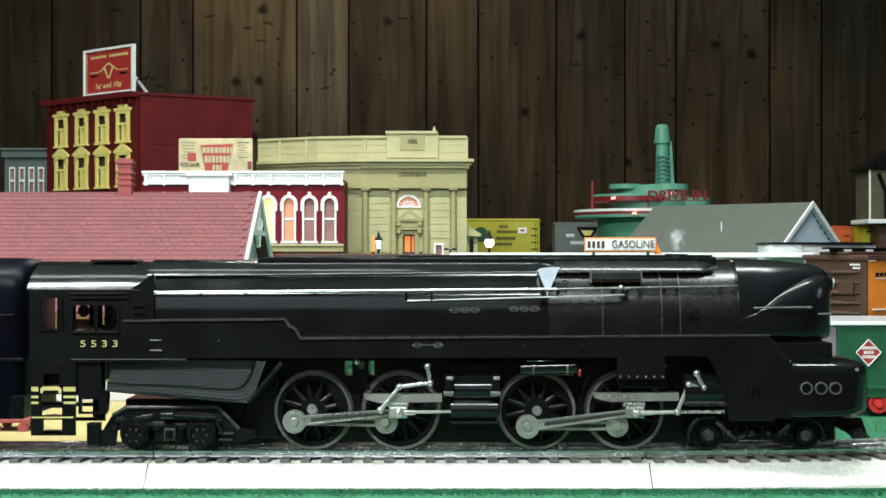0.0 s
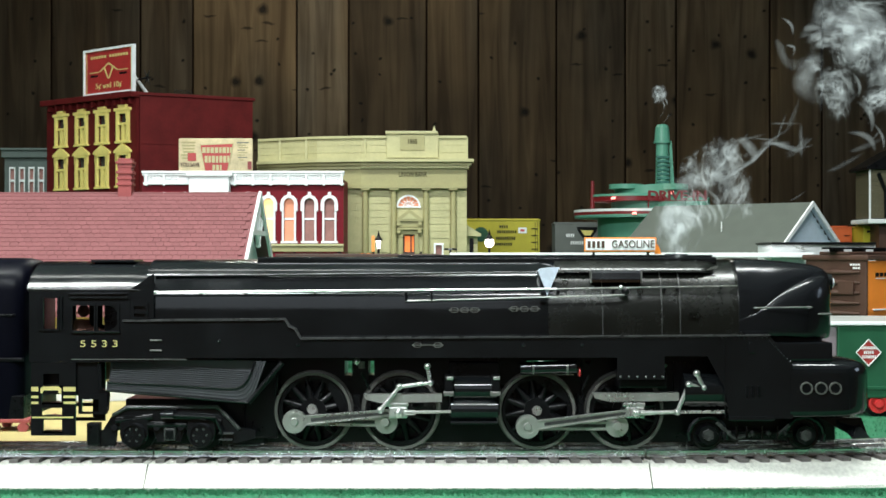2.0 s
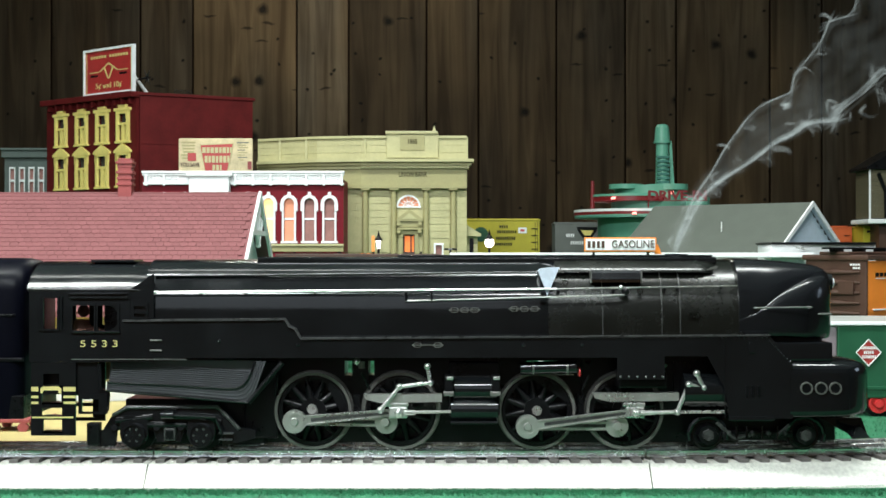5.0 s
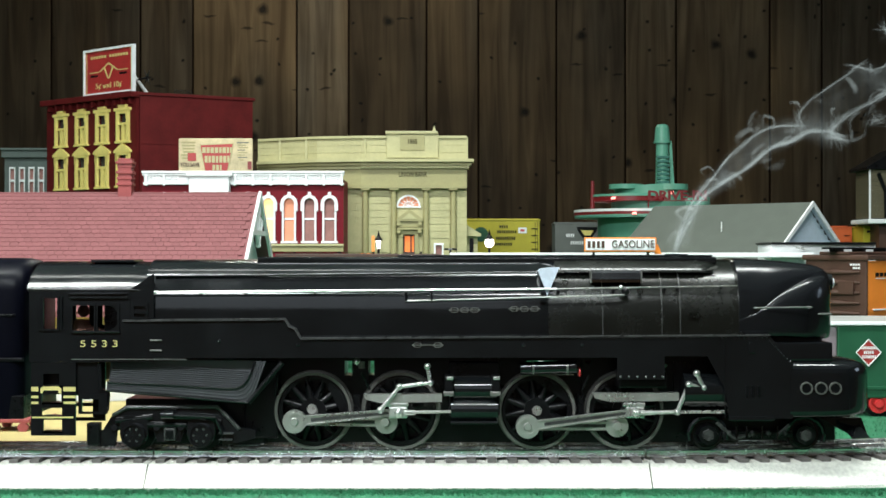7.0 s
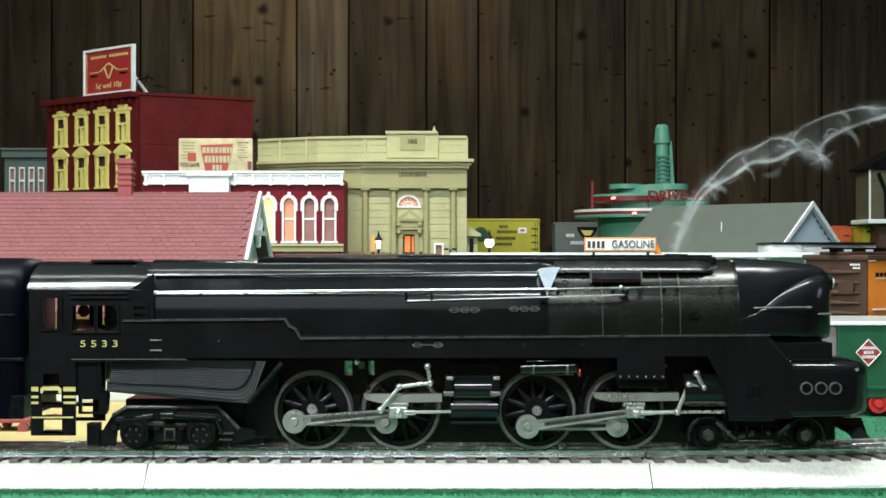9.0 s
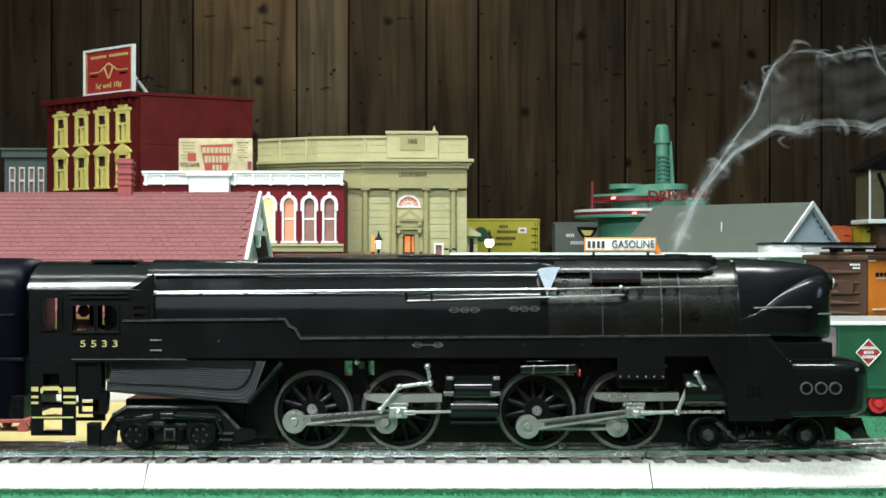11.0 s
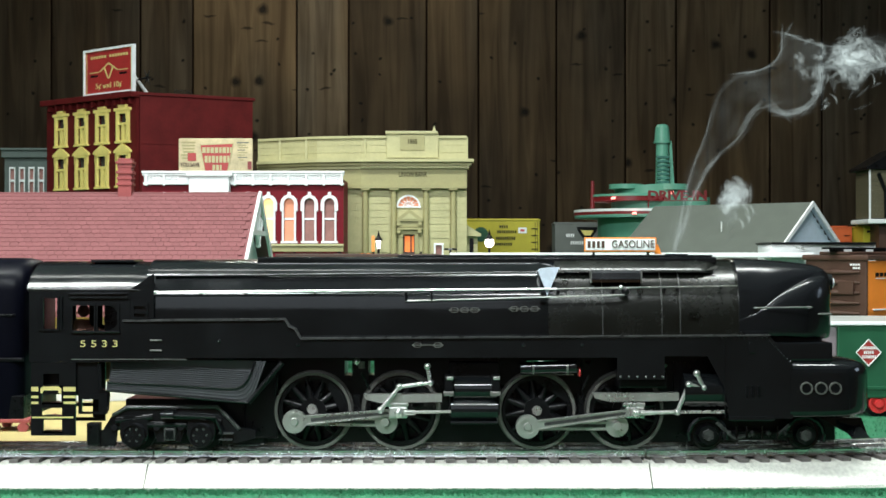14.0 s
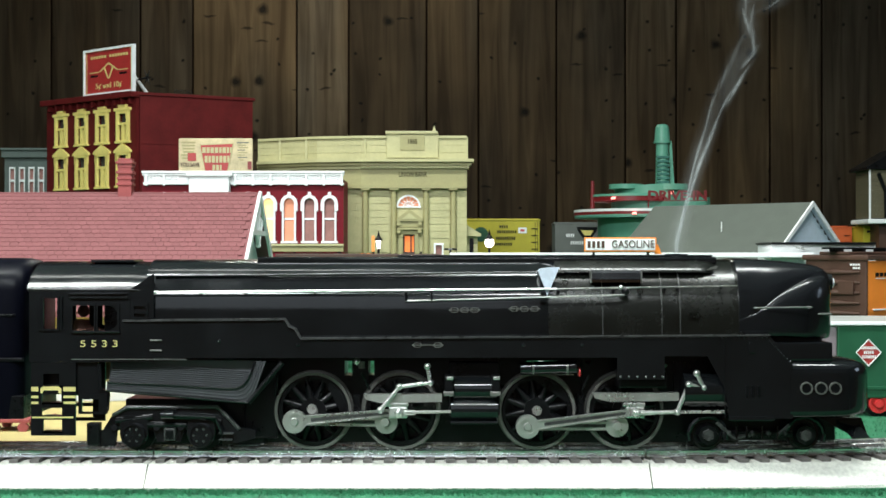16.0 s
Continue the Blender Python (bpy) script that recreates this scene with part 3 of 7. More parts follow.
    for i in range(8):
        quick("printed_line", CREAM2 if i % 3 else GREYG, s, bx, 419 + (i * 7) % 5, 440 - (i * 5) % 9, 252 + i * 4.4, 253.4 + i * 4.4, yy - .0005, yy - .0001)
    for i in range(6):
        quick("printed_line", CREAM2, s, bx, 321 + (i * 5) % 4, 346 - (i * 7) % 6, 251 + i * 5.6, 253.6 + i * 5.6, yy - .0005, yy - .0001)
    for a, c, d, e, m in ((332, 347, 271, 285, SIGNRED), (438, 445, 286, 300, BRICKRED)):
        quick("printed_patch", m, s, bx, a, c, d, e, yy - .0006, yy - .0001)
    for c in (335, 430):
        quick("strut", BLACK2, s, tube, (W(c, 0, yy).x, yy + .03, q.z - .002), (W(c, 0, yy).x, yy + .002, W(0, 262, yy).z), .0012, n=8)
        quick("post", BLACK2, s, box, W(c, 0, yy).x - .001, W(c, 0, yy).x + .001, yy + .0026, yy + .0046, q.z - .0028, W(0, 262, yy).z)
    settle(s, ((W(381, 0, yy).x), yy, q.z - .003))


def ring_frame(bm, c, y):
    """A window surround: two jambs, an arched head and stepped shoulders."""
    cx, cz, zb = W(c, 360, y).x, W(c, 360, y).z, W(c, 428, y).z
    r0, r1 = S(9, y), S(12.5, y)
    for s in (-1, 1):
        box(bm, min(cx + s * r0, cx + s * r1), max(cx + s * r0, cx + s * r1), y - .0014, y + .002, zb, cz, .0002)
        box(bm, min(cx + s * r0, cx + s * S(15.5, y)), max(cx + s * r0, cx + s * S(15.5, y)), y - .002, y + .001, W(c, 374, y).z, cz + .0004, .0002)
    arch_ring(bm, cx, cz, r0, S(15, y), y - .002, y + .002)
    return bm


def five_and_dime():
    """Four-storey maroon store, turned so that its corner is nearest."""
    yk = 1.85
    k = W(241, 0, yk)
    dl = (W(86, 0, 1.974) - k)            # front, running away to one side
    dr = (W(447, 0, 1.924) - k)           # side wall, running away to the other
    dl.z = dr.z = 0
    zt = W(0, 164, yk).z
    b = thing("store_building", "tall maroon brick store with cream yellow windows", "building")
    L1, L2 = dl.length, dr.length
    # each wall is built flat and turned into place
    mf = Matrix.Translation((k.x, k.y, 0)) @ Matrix.Rotation(math.atan2(dl.y, dl.x), 4, "Z")
    ms = Matrix.Translation((k.x, k.y, 0)) @ Matrix.Rotation(math.atan2(dr.y, dr.x), 4, "Z")

    def put(name, m, fn, *a, wall=mf, parent=b, label="", **kw):
        bm = bmesh.new()
        fn(bm, *a, **kw)
        bmesh.ops.transform(bm, matrix=wall, verts=bm.verts)
        return part(name, bm, m, parent, label)
    # in front-wall space x runs along the wall, +y outward (towards the viewer)
    cols = [.135, .365, .60, .84]
    hw = L1 * .080
    rows = ((W(0, 247, yk).z, W(0, 199, yk).z), (W(0, 327, yk).z, W(0, 273, yk).z))
    holes = [(L1 * c - hw * .55, L1 * c + hw * .55, a, z) for c in cols for a, z in rows]
    put("wall", MAROON, plate, 0, L1, .085, zt - .004, -.005, 0, holes)
    put("wall", MAROON, box, .005, L2, 0, .005, .085, zt - .003, wall=ms, label="plain maroon side wall")
    put("floor_band", MAROON, box, .004, L2, -.0006, 0, W(0, 254, yk).z, W(0, 252.5, yk).z, wall=ms)
    put("coping", MAROON, box, 0, L2 + .003, -.002, .006, zt - .003, zt + .001, .0004, wall=ms)
    put("roof", GREYROOF, box, .004, L2, .006, .14, zt - .012, zt - .009, wall=ms)
    put("wall", MAROON, box, L1, L1 + .004, -.2, 0, .085, zt - .005)
    co = put("cornice", MAROON, box, -.002, L1 + .006, -.004, .010, zt - .006, zt + .0015, .0006, label="maroon bracketed cornice")
    for i in range(12):
        put("bracket", MAROON, box, L1 * (i + .4) / 12 - .0016, L1 * (i + .4) / 12 + .0016, -.001, .007, zt - .014, zt - .006, .0005, parent=co)
    for c in cols:
        for r, (a, z) in enumerate(rows):
            x = L1 * c
            w = put("window", YELLOW, plate, x - hw * .86, x + hw * .86, a - .002, z + .004, -.002, .003, [(x - hw * .55, x + hw * .55, a, z)], label="cream yellow window surround")
            put("glass", GLASSD, box, x - hw * .6, x + hw * .6, -.0045, -.0035, a, z, parent=w)
            put("mullion", YELLOW, box, x - hw * .17, x + hw * .17, -.003, .002, a, z - (z - a) * .36, parent=w)
            put("transom", YELLOW, box, x - hw * .6, x + hw * .6, -.003, .0025, z - (z - a) * .42, z - (z - a) * .34, parent=w)
            for s in (-1, 1):
                put("lower_light", SLOT, box, x + s * hw * .33 - hw * .14, x + s * hw * .33 + hw * .14, -.0034, -.0028, a, z - (z - a) * .45, parent=w)
            put("sill", YELLOW, box, x - hw * 1.0, x + hw * 1.0, -.001, .0036, a - .0035, a - .0008, .0005, parent=w)
            if r == 0:
                put("hood", YELLOW, box, x - hw * 1.08, x + hw * 1.08, -.001, .0040, z + .0035, z + .0075, .0006, parent=w)
                put("crest", YELLOW, box, x - hw * .55, x + hw * .55, -.001, .0032, z + .0075, z + .0115, .001, parent=w)
                put("bracket", YELLOW, box, x - hw * .8, x - hw * .5, 0, .0034, z - .006, z + .0035, .0005, parent=w)
                put("bracket", YELLOW, box, x + hw * .5, x + hw * .8, 0, .0034, z - .006, z + .0035, .0005, parent=w)
            else:
                put("pediment", YELLOW, prism, [(x - hw * 1.15, z + .003), (x + hw * 1.15, z + .003), (x + hw * 1.1, z + .006), (x, z + .0155), (x - hw * 1.1, z + .006)], -.001, .0035, parent=w)
                put("bracket", YELLOW, box, x - hw * .95, x - hw * .6, 0, .0030, z - .008, z + .003, .0005, parent=w)
                put("bracket", YELLOW, box, x + hw * .6, x + hw * .95, 0, .0030, z - .008, z + .003, .0005, parent=w)
    for i in range(4):
        bm = ring(bmesh.new(), (L2 * .36 + .0062 * i, zt + .0055), .0019, .0026, .012, .013, 14)
        bmesh.ops.transform(bm, matrix=ms, verts=bm.verts)
        part("roof_coil", bm, BLACK2, b)
    settle(b, (k.x, k.y, .085))
    # roof sign
    s = thing("roof_sign", "red enamel roof sign in a white frame", "sign")
    sy, za, zb = -.004, W(0, 162, yk).z + .001, W(0, 76, yk).z
    x0, x1 = L1 * .045, L1 * .60

    def sp(name, m, fn, *a, parent=s, label="", **kw):
        return put(name, m, fn, *a, parent=parent, label=label, **kw)
    fr = sp("frame", WHITE, plate, x0, x1, za, zb, sy - .002, sy + .003, [(x0 + .003, x1 - .003, za + .003, zb - .003)], label="white sign frame")
    pn = sp("panel", SIGNRED, box, x0 + .003, x1 - .003, sy - .001, sy + .001, za + .003, zb - .003)
    cx, cz, ww, hh = (x0 + x1) / 2, (za + zb) / 2, x1 - x0, zb - za
    for p0, p1, q0, q1 in ((.05, .95, .945, .955), (.05, .95, .045, .055), (.05, .06, .05, .95), (.94, .95, .05, .95)):
        sp("border_line", GOLD, box, x0 + ww * p0, x0 + ww * p1, sy + .001, sy + .0013, za + hh * q0, za + hh * q1, parent=pn)
    write("lettering", "5¢ and 10¢", hh * .17, GOLD, mf @ Matrix.Translation((cx, sy + .0014, za + hh * .19)) @ Matrix.Rotation(math.pi, 4, "Z"), pn, width=ww * .52, label="small gold price lettering")
    for a, c, d, e in ((.12, .88, .79, .85),):
        n = 14
        for i in range(n):
            if random.random() < .12:
                continue
            p0 = x0 + ww * (a + (c - a) * i / n)
            sp("lettering_bar", GOLD, box, p0, p0 + ww * (c - a) / n * .62, sy + .001, sy + .0016, za + hh * d, za + hh * e, parent=pn)
    for sgn in (-1, 1):
        sp("emblem_bar", GOLD, prism, [(cx, cz + hh * .19), (cx + sgn * ww * .20, cz), (cx + sgn * ww * .16, cz), (cx, cz + hh * .15)], sy + .001, sy + .0016, parent=pn)
        sp("emblem_bar", GOLD, box, min(cx + sgn * ww * .2, cx + sgn * ww * .38), max(cx + sgn * ww * .2, cx + sgn * ww * .38), sy + .001, sy + .0016, cz - .001, cz + .0005, parent=pn)
        sp("emblem_bar", BLACK2, box, min(cx + sgn * ww * .22, cx + sgn * ww * .36), max(cx + sgn * ww * .22, cx + sgn * ww * .36), sy + .001, sy + .0016, cz - hh * .1, cz - hh * .06, parent=pn)
        sp("emblem_bar", GOLD, prism, [(cx, cz - hh * .16), (cx + sgn * ww * .07, cz + hh * .08), (cx + sgn * ww * .10, cz + hh * .08), (cx + sgn * ww * .02, cz - hh * .16)], sy + .001, sy + .0016, parent=pn)
    for x in (x0 + ww * .15, x0 + ww * .9):
        sp("strut", WHITE, tube, (x, sy - .003, zb - .03), (x, sy - .045, zt - .009), .0022, n=8)
    sp("star_bracket", BLACK2, tube, (x0 - .012, sy - .01, za + .018), (x0 + .006, sy - .01, za + .016), .0012, n=6)
    for a in range(6):
        c, t = math.cos(a * 1.047), math.sin(a * 1.047)
        sp("vane", BLACK2, tube, (x0 - .010, sy - .012, za + .018), (x0 - .010 + .011 * c, sy - .012, za + .018 + .011 * t), .0014, .0003, n=6)
    settle(s, (k.x, k.y, zt))


def bank():
    y, yl = 1.62, 1.66
    b = thing("bank_building", "cream stone bank with columns and tall parapet", "building")
    xL, xR = W(612, 0, y).x, W(826, 0, y).x
    Z = lambda s: W(0, s, y).z
    X = lambda s: W(s, 0, y).x
    fl, fr, fz = X(703), X(743), Z(366)
    wall = quick("front_wall", CREAM, b, plate, xL, xR, .085, Z(283), y, y + .006, [(X(709), X(737), .085, Z(414)), (X(769), X(784), .085, Z(431)), (X(703), X(743), Z(367), Z(340))])
    # side wing falling back
    xs = X(445)
    quick("side_wall", CREAM, b, box, xs, xL, y + .05, y + .056, .085, Z(283))
    quick("wall", CREAM, b, box, xR - .006, xR, y + .006, y + .2, .085, Z(270))
    quick("wall", CREAM, b, box, xs, xR, y + .2, y + .206, .085, Z(270))
    quick("roof", GREYROOF, b, box, xs, xR - .006, y + .057, y + .2, Z(262), Z(260))
    # angled corner drum between wing and front

    def band(name, m, s0, s1, out, parent=b, label="", seg=((447, .05), (560, .012), (640, 0), (826, 0))):
        bm = bmesh.new()
        secs = []
        for sx, dy in seg:
            x = X(sx)
            secs.append([(x, y + dy - out, Z(s1)), (x, y + dy - out, Z(s0)), (x, y + dy + .01, Z(s0)), (x, y + dy + .01, Z(s1))])
        rows = [[bm.verts.new(p) for p in s] for s in secs]
        for a, c in zip(rows, rows[1:]):
            for i in range(4):
                bm.faces.new((a[i], a[(i + 1) % 4], c[(i + 1) % 4], c[i]))
        bm.faces.new(rows[0]), bm.faces.new(rows[-1])
        return part(name, bm, m, parent, label)
    ent = band("entablature", CREAM2, 300, 332, .006, label="tan stone entablature")
    band("cornice", CREAM, 283, 288, .017, label="projecting cream cornice", seg=((447, .05), (560, .012), (640, 0), (838, 0)))
    band("cornice_bed", CREAM2, 288, 294, .012, seg=((447, .05), (560, .012), (640, 0), (834, 0)))
    band("dentil_band", CREAM, 294, 300, .008, seg=((447, .05), (560, .012), (640, 0), (830, 0)))
    band("parapet", CREAM, 245, 283, .003)
    for t in (246, 258.6, 271.2):
        band("stone_course", CREAM, t, t + 11.9, .0036)
    for i in range(9):
        band("stone_course", CREAM, 334.6 + 12.3 * i, 346.2 + 12.3 * i, .0016, seg=((447, .05), (560, .012), (611.5, .0042)))
    band("parapet_cap", CREAM, 241, 245.5, .006)
    band("architrave", CREAM2, 329, 334, .009)
    for c in range(642, 832, 6):
        quick("dentil", CREAM, ent, bx, c - 1.6, c + 1.6, 292, 297, y - .0125, y - .008)
    for c in (490, 540, 646, 826):
        dy = .035 if c == 490 else (.018 if c == 540 else 0)
        quick("parapet_pier", CREAM, b, bx, c - 2, c + 2, 244, 284, y + dy - .0055, y + dy + .006, .0003, ref=y)
    pl = quick("date_block", CREAM, b, bx, 684, 776, 236, 280, y - .0065, y + .006, .0006, label="raised parapet block with date stone")
    quick("block_cap", CREAM, pl, bx, 682, 775, 232, 237, y - .009, y + .007, .0006)
    quick("date_stone", CREAM2, pl, bx, 708, 751, 238, 266, y - .0075, y - .0066, .0002)
    quick("finial", CREAM, pl, prism, [pt(764, 236, y), pt(773, 236, y), pt(771, 230, y), pt(768.5, 223, y), pt(766, 230, y)], y - .004, y)
    write("lettering", "1865", S(12, y), GAP, Matrix.Translation((X(730), y - .0078, Z(252))), pl, width=S(16, y))
    write("lettering", "UNION BANK", S(12, y), GAP, Matrix.Translation((X(731), y - .0064, Z(310))), ent, width=S(50, y), label="dark serif bank lettering")
    # stone blocks between the columns
    rnd = random.Random(2)
    for a, c in ((612, 641), (653, 689), (759, 796), (808, 826), (706, 746)):
        r = 0
        yy = 336
        while yy < 446:
            if not (a == 706 and yy + 12 > 337):
                cuts = [a, a + (c - a) * (.38 if r % 2 else .66), c]
                for p, q in zip(cuts, cuts[1:]):
                    if 759 <= a < 800 and yy > 418:
                        continue
                    quick("stone_block", CREAM, wall, bx, p + .3, q - .3, yy + .3, yy + 12.0, y - .0009, y + .001)
            yy += 12.3
            r += 1
    for c in (646.5, 697, 754, 802):
        col = quick("column", CREAM2, b, tube, (X(c), y - .003, .089), (X(c), y - .003, Z(337)), S(6.2, y), S(5.2, y), 20, smooth=True, label="half-round tan column")
        quick("capital", CREAM2, col, bx, c - 8, c + 8, 332.5, 337, y - .0085, y + .002, .0006)
        quick("base", CREAM2, col, box, X(c - 8), X(c + 8), y - .008, y + .002, .085, .0895, .0006)
    # fanlight over the door
    fan = quick("fanlight", WARM, b, prism, [(X(723) + S(19, y) * math.cos(math.pi * i / 14), Z(366) + S(19, y) * math.sin(math.pi * i / 14)) for i in range(15)], y + .002, y + .003, label="glowing pink fanlight with white spokes")
    bm = bmesh.new()
    arch_ring(bm, X(723), Z(366), S(18, y), S(21, y), y - .002, y + .003)
    part("fan_frame", bm, WHITE, fan)
    # spandrels close the opening round the arch
    for sg in (-1, 1):
        pts = [(X(723) + sg * S(20.5, y), Z(366.5)), (X(723) + sg * S(20.5, y), Z(339.5)), (X(723), Z(339.5))] + [(X(723) + sg * S(20, y) * math.cos(math.pi * i / 16), Z(366) + S(20, y) * math.sin(math.pi * i / 16)) for i in range(8, -1, -1)]
        quick("spandrel", CREAM, b, prism, pts, y, y + .004)
    for i in range(1, 7):
        a = math.pi * i / 7
        quick("fan_spoke", WHITE, fan, tube, (X(723), y + .0012, Z(366)), (X(723) + S(18, y) * math.cos(a), y + .0012, Z(366) + S(18, y) * math.sin(a)), .0004, n=6)
    bm = bmesh.new()
    arch_ring(bm, X(723), Z(366), S(8, y), S(9.2, y), y, y + .0018)
    part("fan_arc", bm, WHITE, fan)
    quick("fan_sill", WHITE, fan, bx, 701, 745, 365.5, 368, y - .002, y + .003, .0003)
    # door case
    dc = quick("door_case", CREAM2, b, plate, X(706), X(741), .085, Z(398), y - .004, y - .0002, [(X(713), X(734), .085, Z(415))], label="tan pedimented door case")
    quick("pediment", CREAM2, dc, prism, [pt(702, 392, y), pt(748, 392, y), pt(748, 388, y), pt(725, 371, y), pt(702, 388, y)], y - .009, y - .0002)
    quick("pediment_field", CREAM, dc, prism, [pt(711, 388.5, y), pt(739, 388.5, y), pt(725, 377.5, y)], y - .0094, y - .0091)
    quick("frieze_block", CREAM2, dc, bx, 706, 744, 392.3, 403, y - .0065, y - .0002, .0006)
    quick("ledge", CREAM2, dc, bx, 703, 747, 403.3, 407, y - .008, y - .0002, .0005)
    for c in (706, 743):
        quick("scroll", CREAM2, dc, tube, (X(c), y - .009, Z(396)), (X(c), y, Z(396)), S(4.2, y), n=12)
        quick("scroll", CREAM2, dc, tube, (X(c), y - .009, Z(410)), (X(c), y, Z(410)), S(3.5, y), n=12)
    dr = quick("door", BROWN, b, plate, X(713), X(734), .086, Z(415), y + .001, y + .003, [(X(716), X(726), Z(446), Z(418)), (X(728.5), X(732.5), Z(446), Z(418))], label="brown door with glowing orange pane")
    quick("pane", mat("orange_lit_pane", (.8, .2, .04), .5, emit=(1, .22, .04, .6)), dr, bx, 715, 733, 417, 447, y + .0032, y + .004)
    wn = quick("window", WHITE, b, plate, X(768), X(785), .10, Z(430.5), y - .001, y + .003, [(X(771), X(782), .104, Z(434))])
    quick("pane", PINKCURT, wn, bx, 770, 783, 433, 455, y + .0032, y + .004)
    # side porch
    po = quick("side_porch", CREAM, b, box, X(826.3), X(846), y + .02, y + .05, .085, Z(415), .0006, label="small cream side porch")
    quick("porch_roof", CREAM, po, prism, [pt(826.5, 398, y), pt(852, 414, y), pt(852, 418, y), pt(826.5, 418, y)], y + .012, y + .055)
    quick("porch_opening", BLACK2, po, bx, 831, 838, 422, 450, y + .0192, y + .0198, ref=y + .02)
    settle(b, ((xL + xR) / 2, y, .085))


def grey_shop():
    y = 2.15
    b = thing("grey_building", "small grey-green building with pale windows", "building")
    X = lambda s: W(s, 0, y).x
    Z = lambda s: W(0, s, y).z
    holes = [(X(c - 5), X(c + 5), Z(342), Z(299)) for c in (22, 39, 56, 73)]
    quick("wall", GREYG, b, plate, X(8), X(92), .085, Z(276), y, y + .006, holes)
    quick("wall", GREYG, b, box, X(88), X(92), y + .006, y + .12, .085, Z(276))
    quick("cornice", GREYG, b, bx, 2, 86, 265, 279, y - .008, y + .004, .001)
    quick("cornice_cap", GREYG, b, bx, 0, 88, 262, 266, y - .012, y + .006, .0008)
    quick("roof", GREYROOF, b, box, X(8), X(92), y + .006, y + .12, Z(280), Z(277))
    for c in (22, 39, 56, 73):
        w = quick("window", WHITE, b, plate, X(c - 5.4), X(c + 5.4), Z(343), Z(296), y - .0015, y + .002, [(X(c - 3.6), X(c + 3.6), Z(342), Z(322)), (X(c - 3.6), X(c + 3.6), Z(318), Z(299))])
        quick("pane", PINKCURT, w, bx, c - 4, c + 4, 299, 342, y + .003, y + .004)
    for c in (14, 30.5, 47.5, 64.5, 81):
        quick("pilaster", GREYG, b, bx, c - 2, c + 2, 286, 345, y - .0012, y - .0001)
    settle(b, (X(50), y, .085))


def drive_in():
    y = 2.05
    b = thing("drive_in_diner", "mint green streamlined drive-in diner with red neon", "building")
    X = lambda s: W(s, 0, y).x
    Z = lambda s: W(0, s, y).z

    def drum(name, m, c, r, s0, s1, dy=0.0, parent=b, label=""):
        return quick(name, m, parent, tube, (X(c), y + dy, Z(s1)), (X(c), y + dy, Z(s0)), S(r, y), n=48, smooth=True, label=label)
    body = drum("body", MINT, 1150, 92, 388, 455 + 20, label="round mint green diner body")
    for k in range(24):
        a = 2 * math.pi * k / 24
        r = S(92.5, y)
        w = quick("window", MINTD, b, box, -.006, .006, -.0008, .0008, Z(440), Z(415), .0003)
        w.matrix_basis = Matrix.Translation((X(1150) + r * math.cos(a), y + r * math.sin(a), 0)) @ Matrix.Rotation(a + math.pi / 2, 4, "Z")
    drum("lower_canopy", MINT, 1142, 124, 379, 387, label="wide lower canopy disc")
    drum("neon_band", NEONDIM, 1142, 125.2, 377, 382)
    drum("canopy_rim", WHITE, 1142, 126, 372.5, 377)
    drum("canopy_rim", MINT, 1142, 125, 382, 385)
    mid = drum("mid_drum", MINT, 1150, 68, 343, 372.4)
    drum("mid_canopy", NEONDIM, 1118, 72, 350, 358, -.01)
    drum("mid_rim", MINT, 1118, 73, 346, 350, -.01)
    drum("upper_drum", MINT, 1150, 62, 330, 346)
    drum("roof_disc", MINT, 1105, 30, 328, 336, -.02)
    drum("roof_disc", MINT, 1176, 37, 328, 338, -.02)
    drum("side_disc", MINT, 1210, 48, 350, 372, .01)
    for c, d, s in ((1106, 1, 381), (1076, 1, 354), (1175, 1, 344)):
        quick("lit_neon", GLOWR, b, bx, c - 3, c + 3, s - 2, s + 2, y - .108 if s == 381 else y - .075, y - .05, .001, ref=y)
    # sign tower
    tw = quick("tower", MINT, b, tube, (X(1172), y, Z(330)), (X(1172), y, Z(268)), S(12, y), S(11, y), 24, smooth=True, label="mint green sign tower")
    for k in range(7):
        quick("tower_letter", MINTD, tw, bx, 1161, 1183, 277 + k * 7.4, 281 + k * 7.4, y - S(13, y), y - S(8, y), ref=y)
    quick("tower_fin", MINT, tw, prism, [pt(1184, 250, y), pt(1188, 250, y), pt(1193, 328, y), pt(1186, 328, y)], y - .003, y + .003)
    quick("tower_head", MINT, tw, tube, (X(1172), y, Z(254)), (X(1172), y, Z(226)), S(14, y), S(12, y), 24, smooth=True)
    quick("tower_dome", MINT, tw, tube, (X(1172), y, Z(226)), (X(1172), y, Z(221)), S(12, y), S(9, y), 24, smooth=True)
    quick("tower_collar", MINT, tw, tube, (X(1172), y, Z(254)), (X(1172), y, Z(250)), S(15, y), n=24)
    quick("tower_neck", MINT, tw, tube, (X(1172), y, Z(268)), (X(1172), y, Z(254)), S(11, y), n=24)
    write("sign_lettering", "DRIVE-IN", S(21, y), NEONDIM, Matrix.Translation((X(1181), y - .088, Z(351))), b, depth=.0012, width=S(99, y), label="red neon tube letters", bold=.0006)
    quick("sign_rail", NEONDIM, b, bx, 1131, 1232, 358.5, 360, y - .088, y - .086, ref=y)
    quick("sign_leg", NEONDIM, b, bx, 1131, 1133, 345, 372, y - .088, y - .086, ref=y)
    figure = quick("neon_post", NEONDIM, b, tube, (X(1046), y - .02, Z(372)), (X(1046), y - .02, Z(322)), S(4, y), S(3, y), 10)
    settle(b, (X(1150), y, .085))


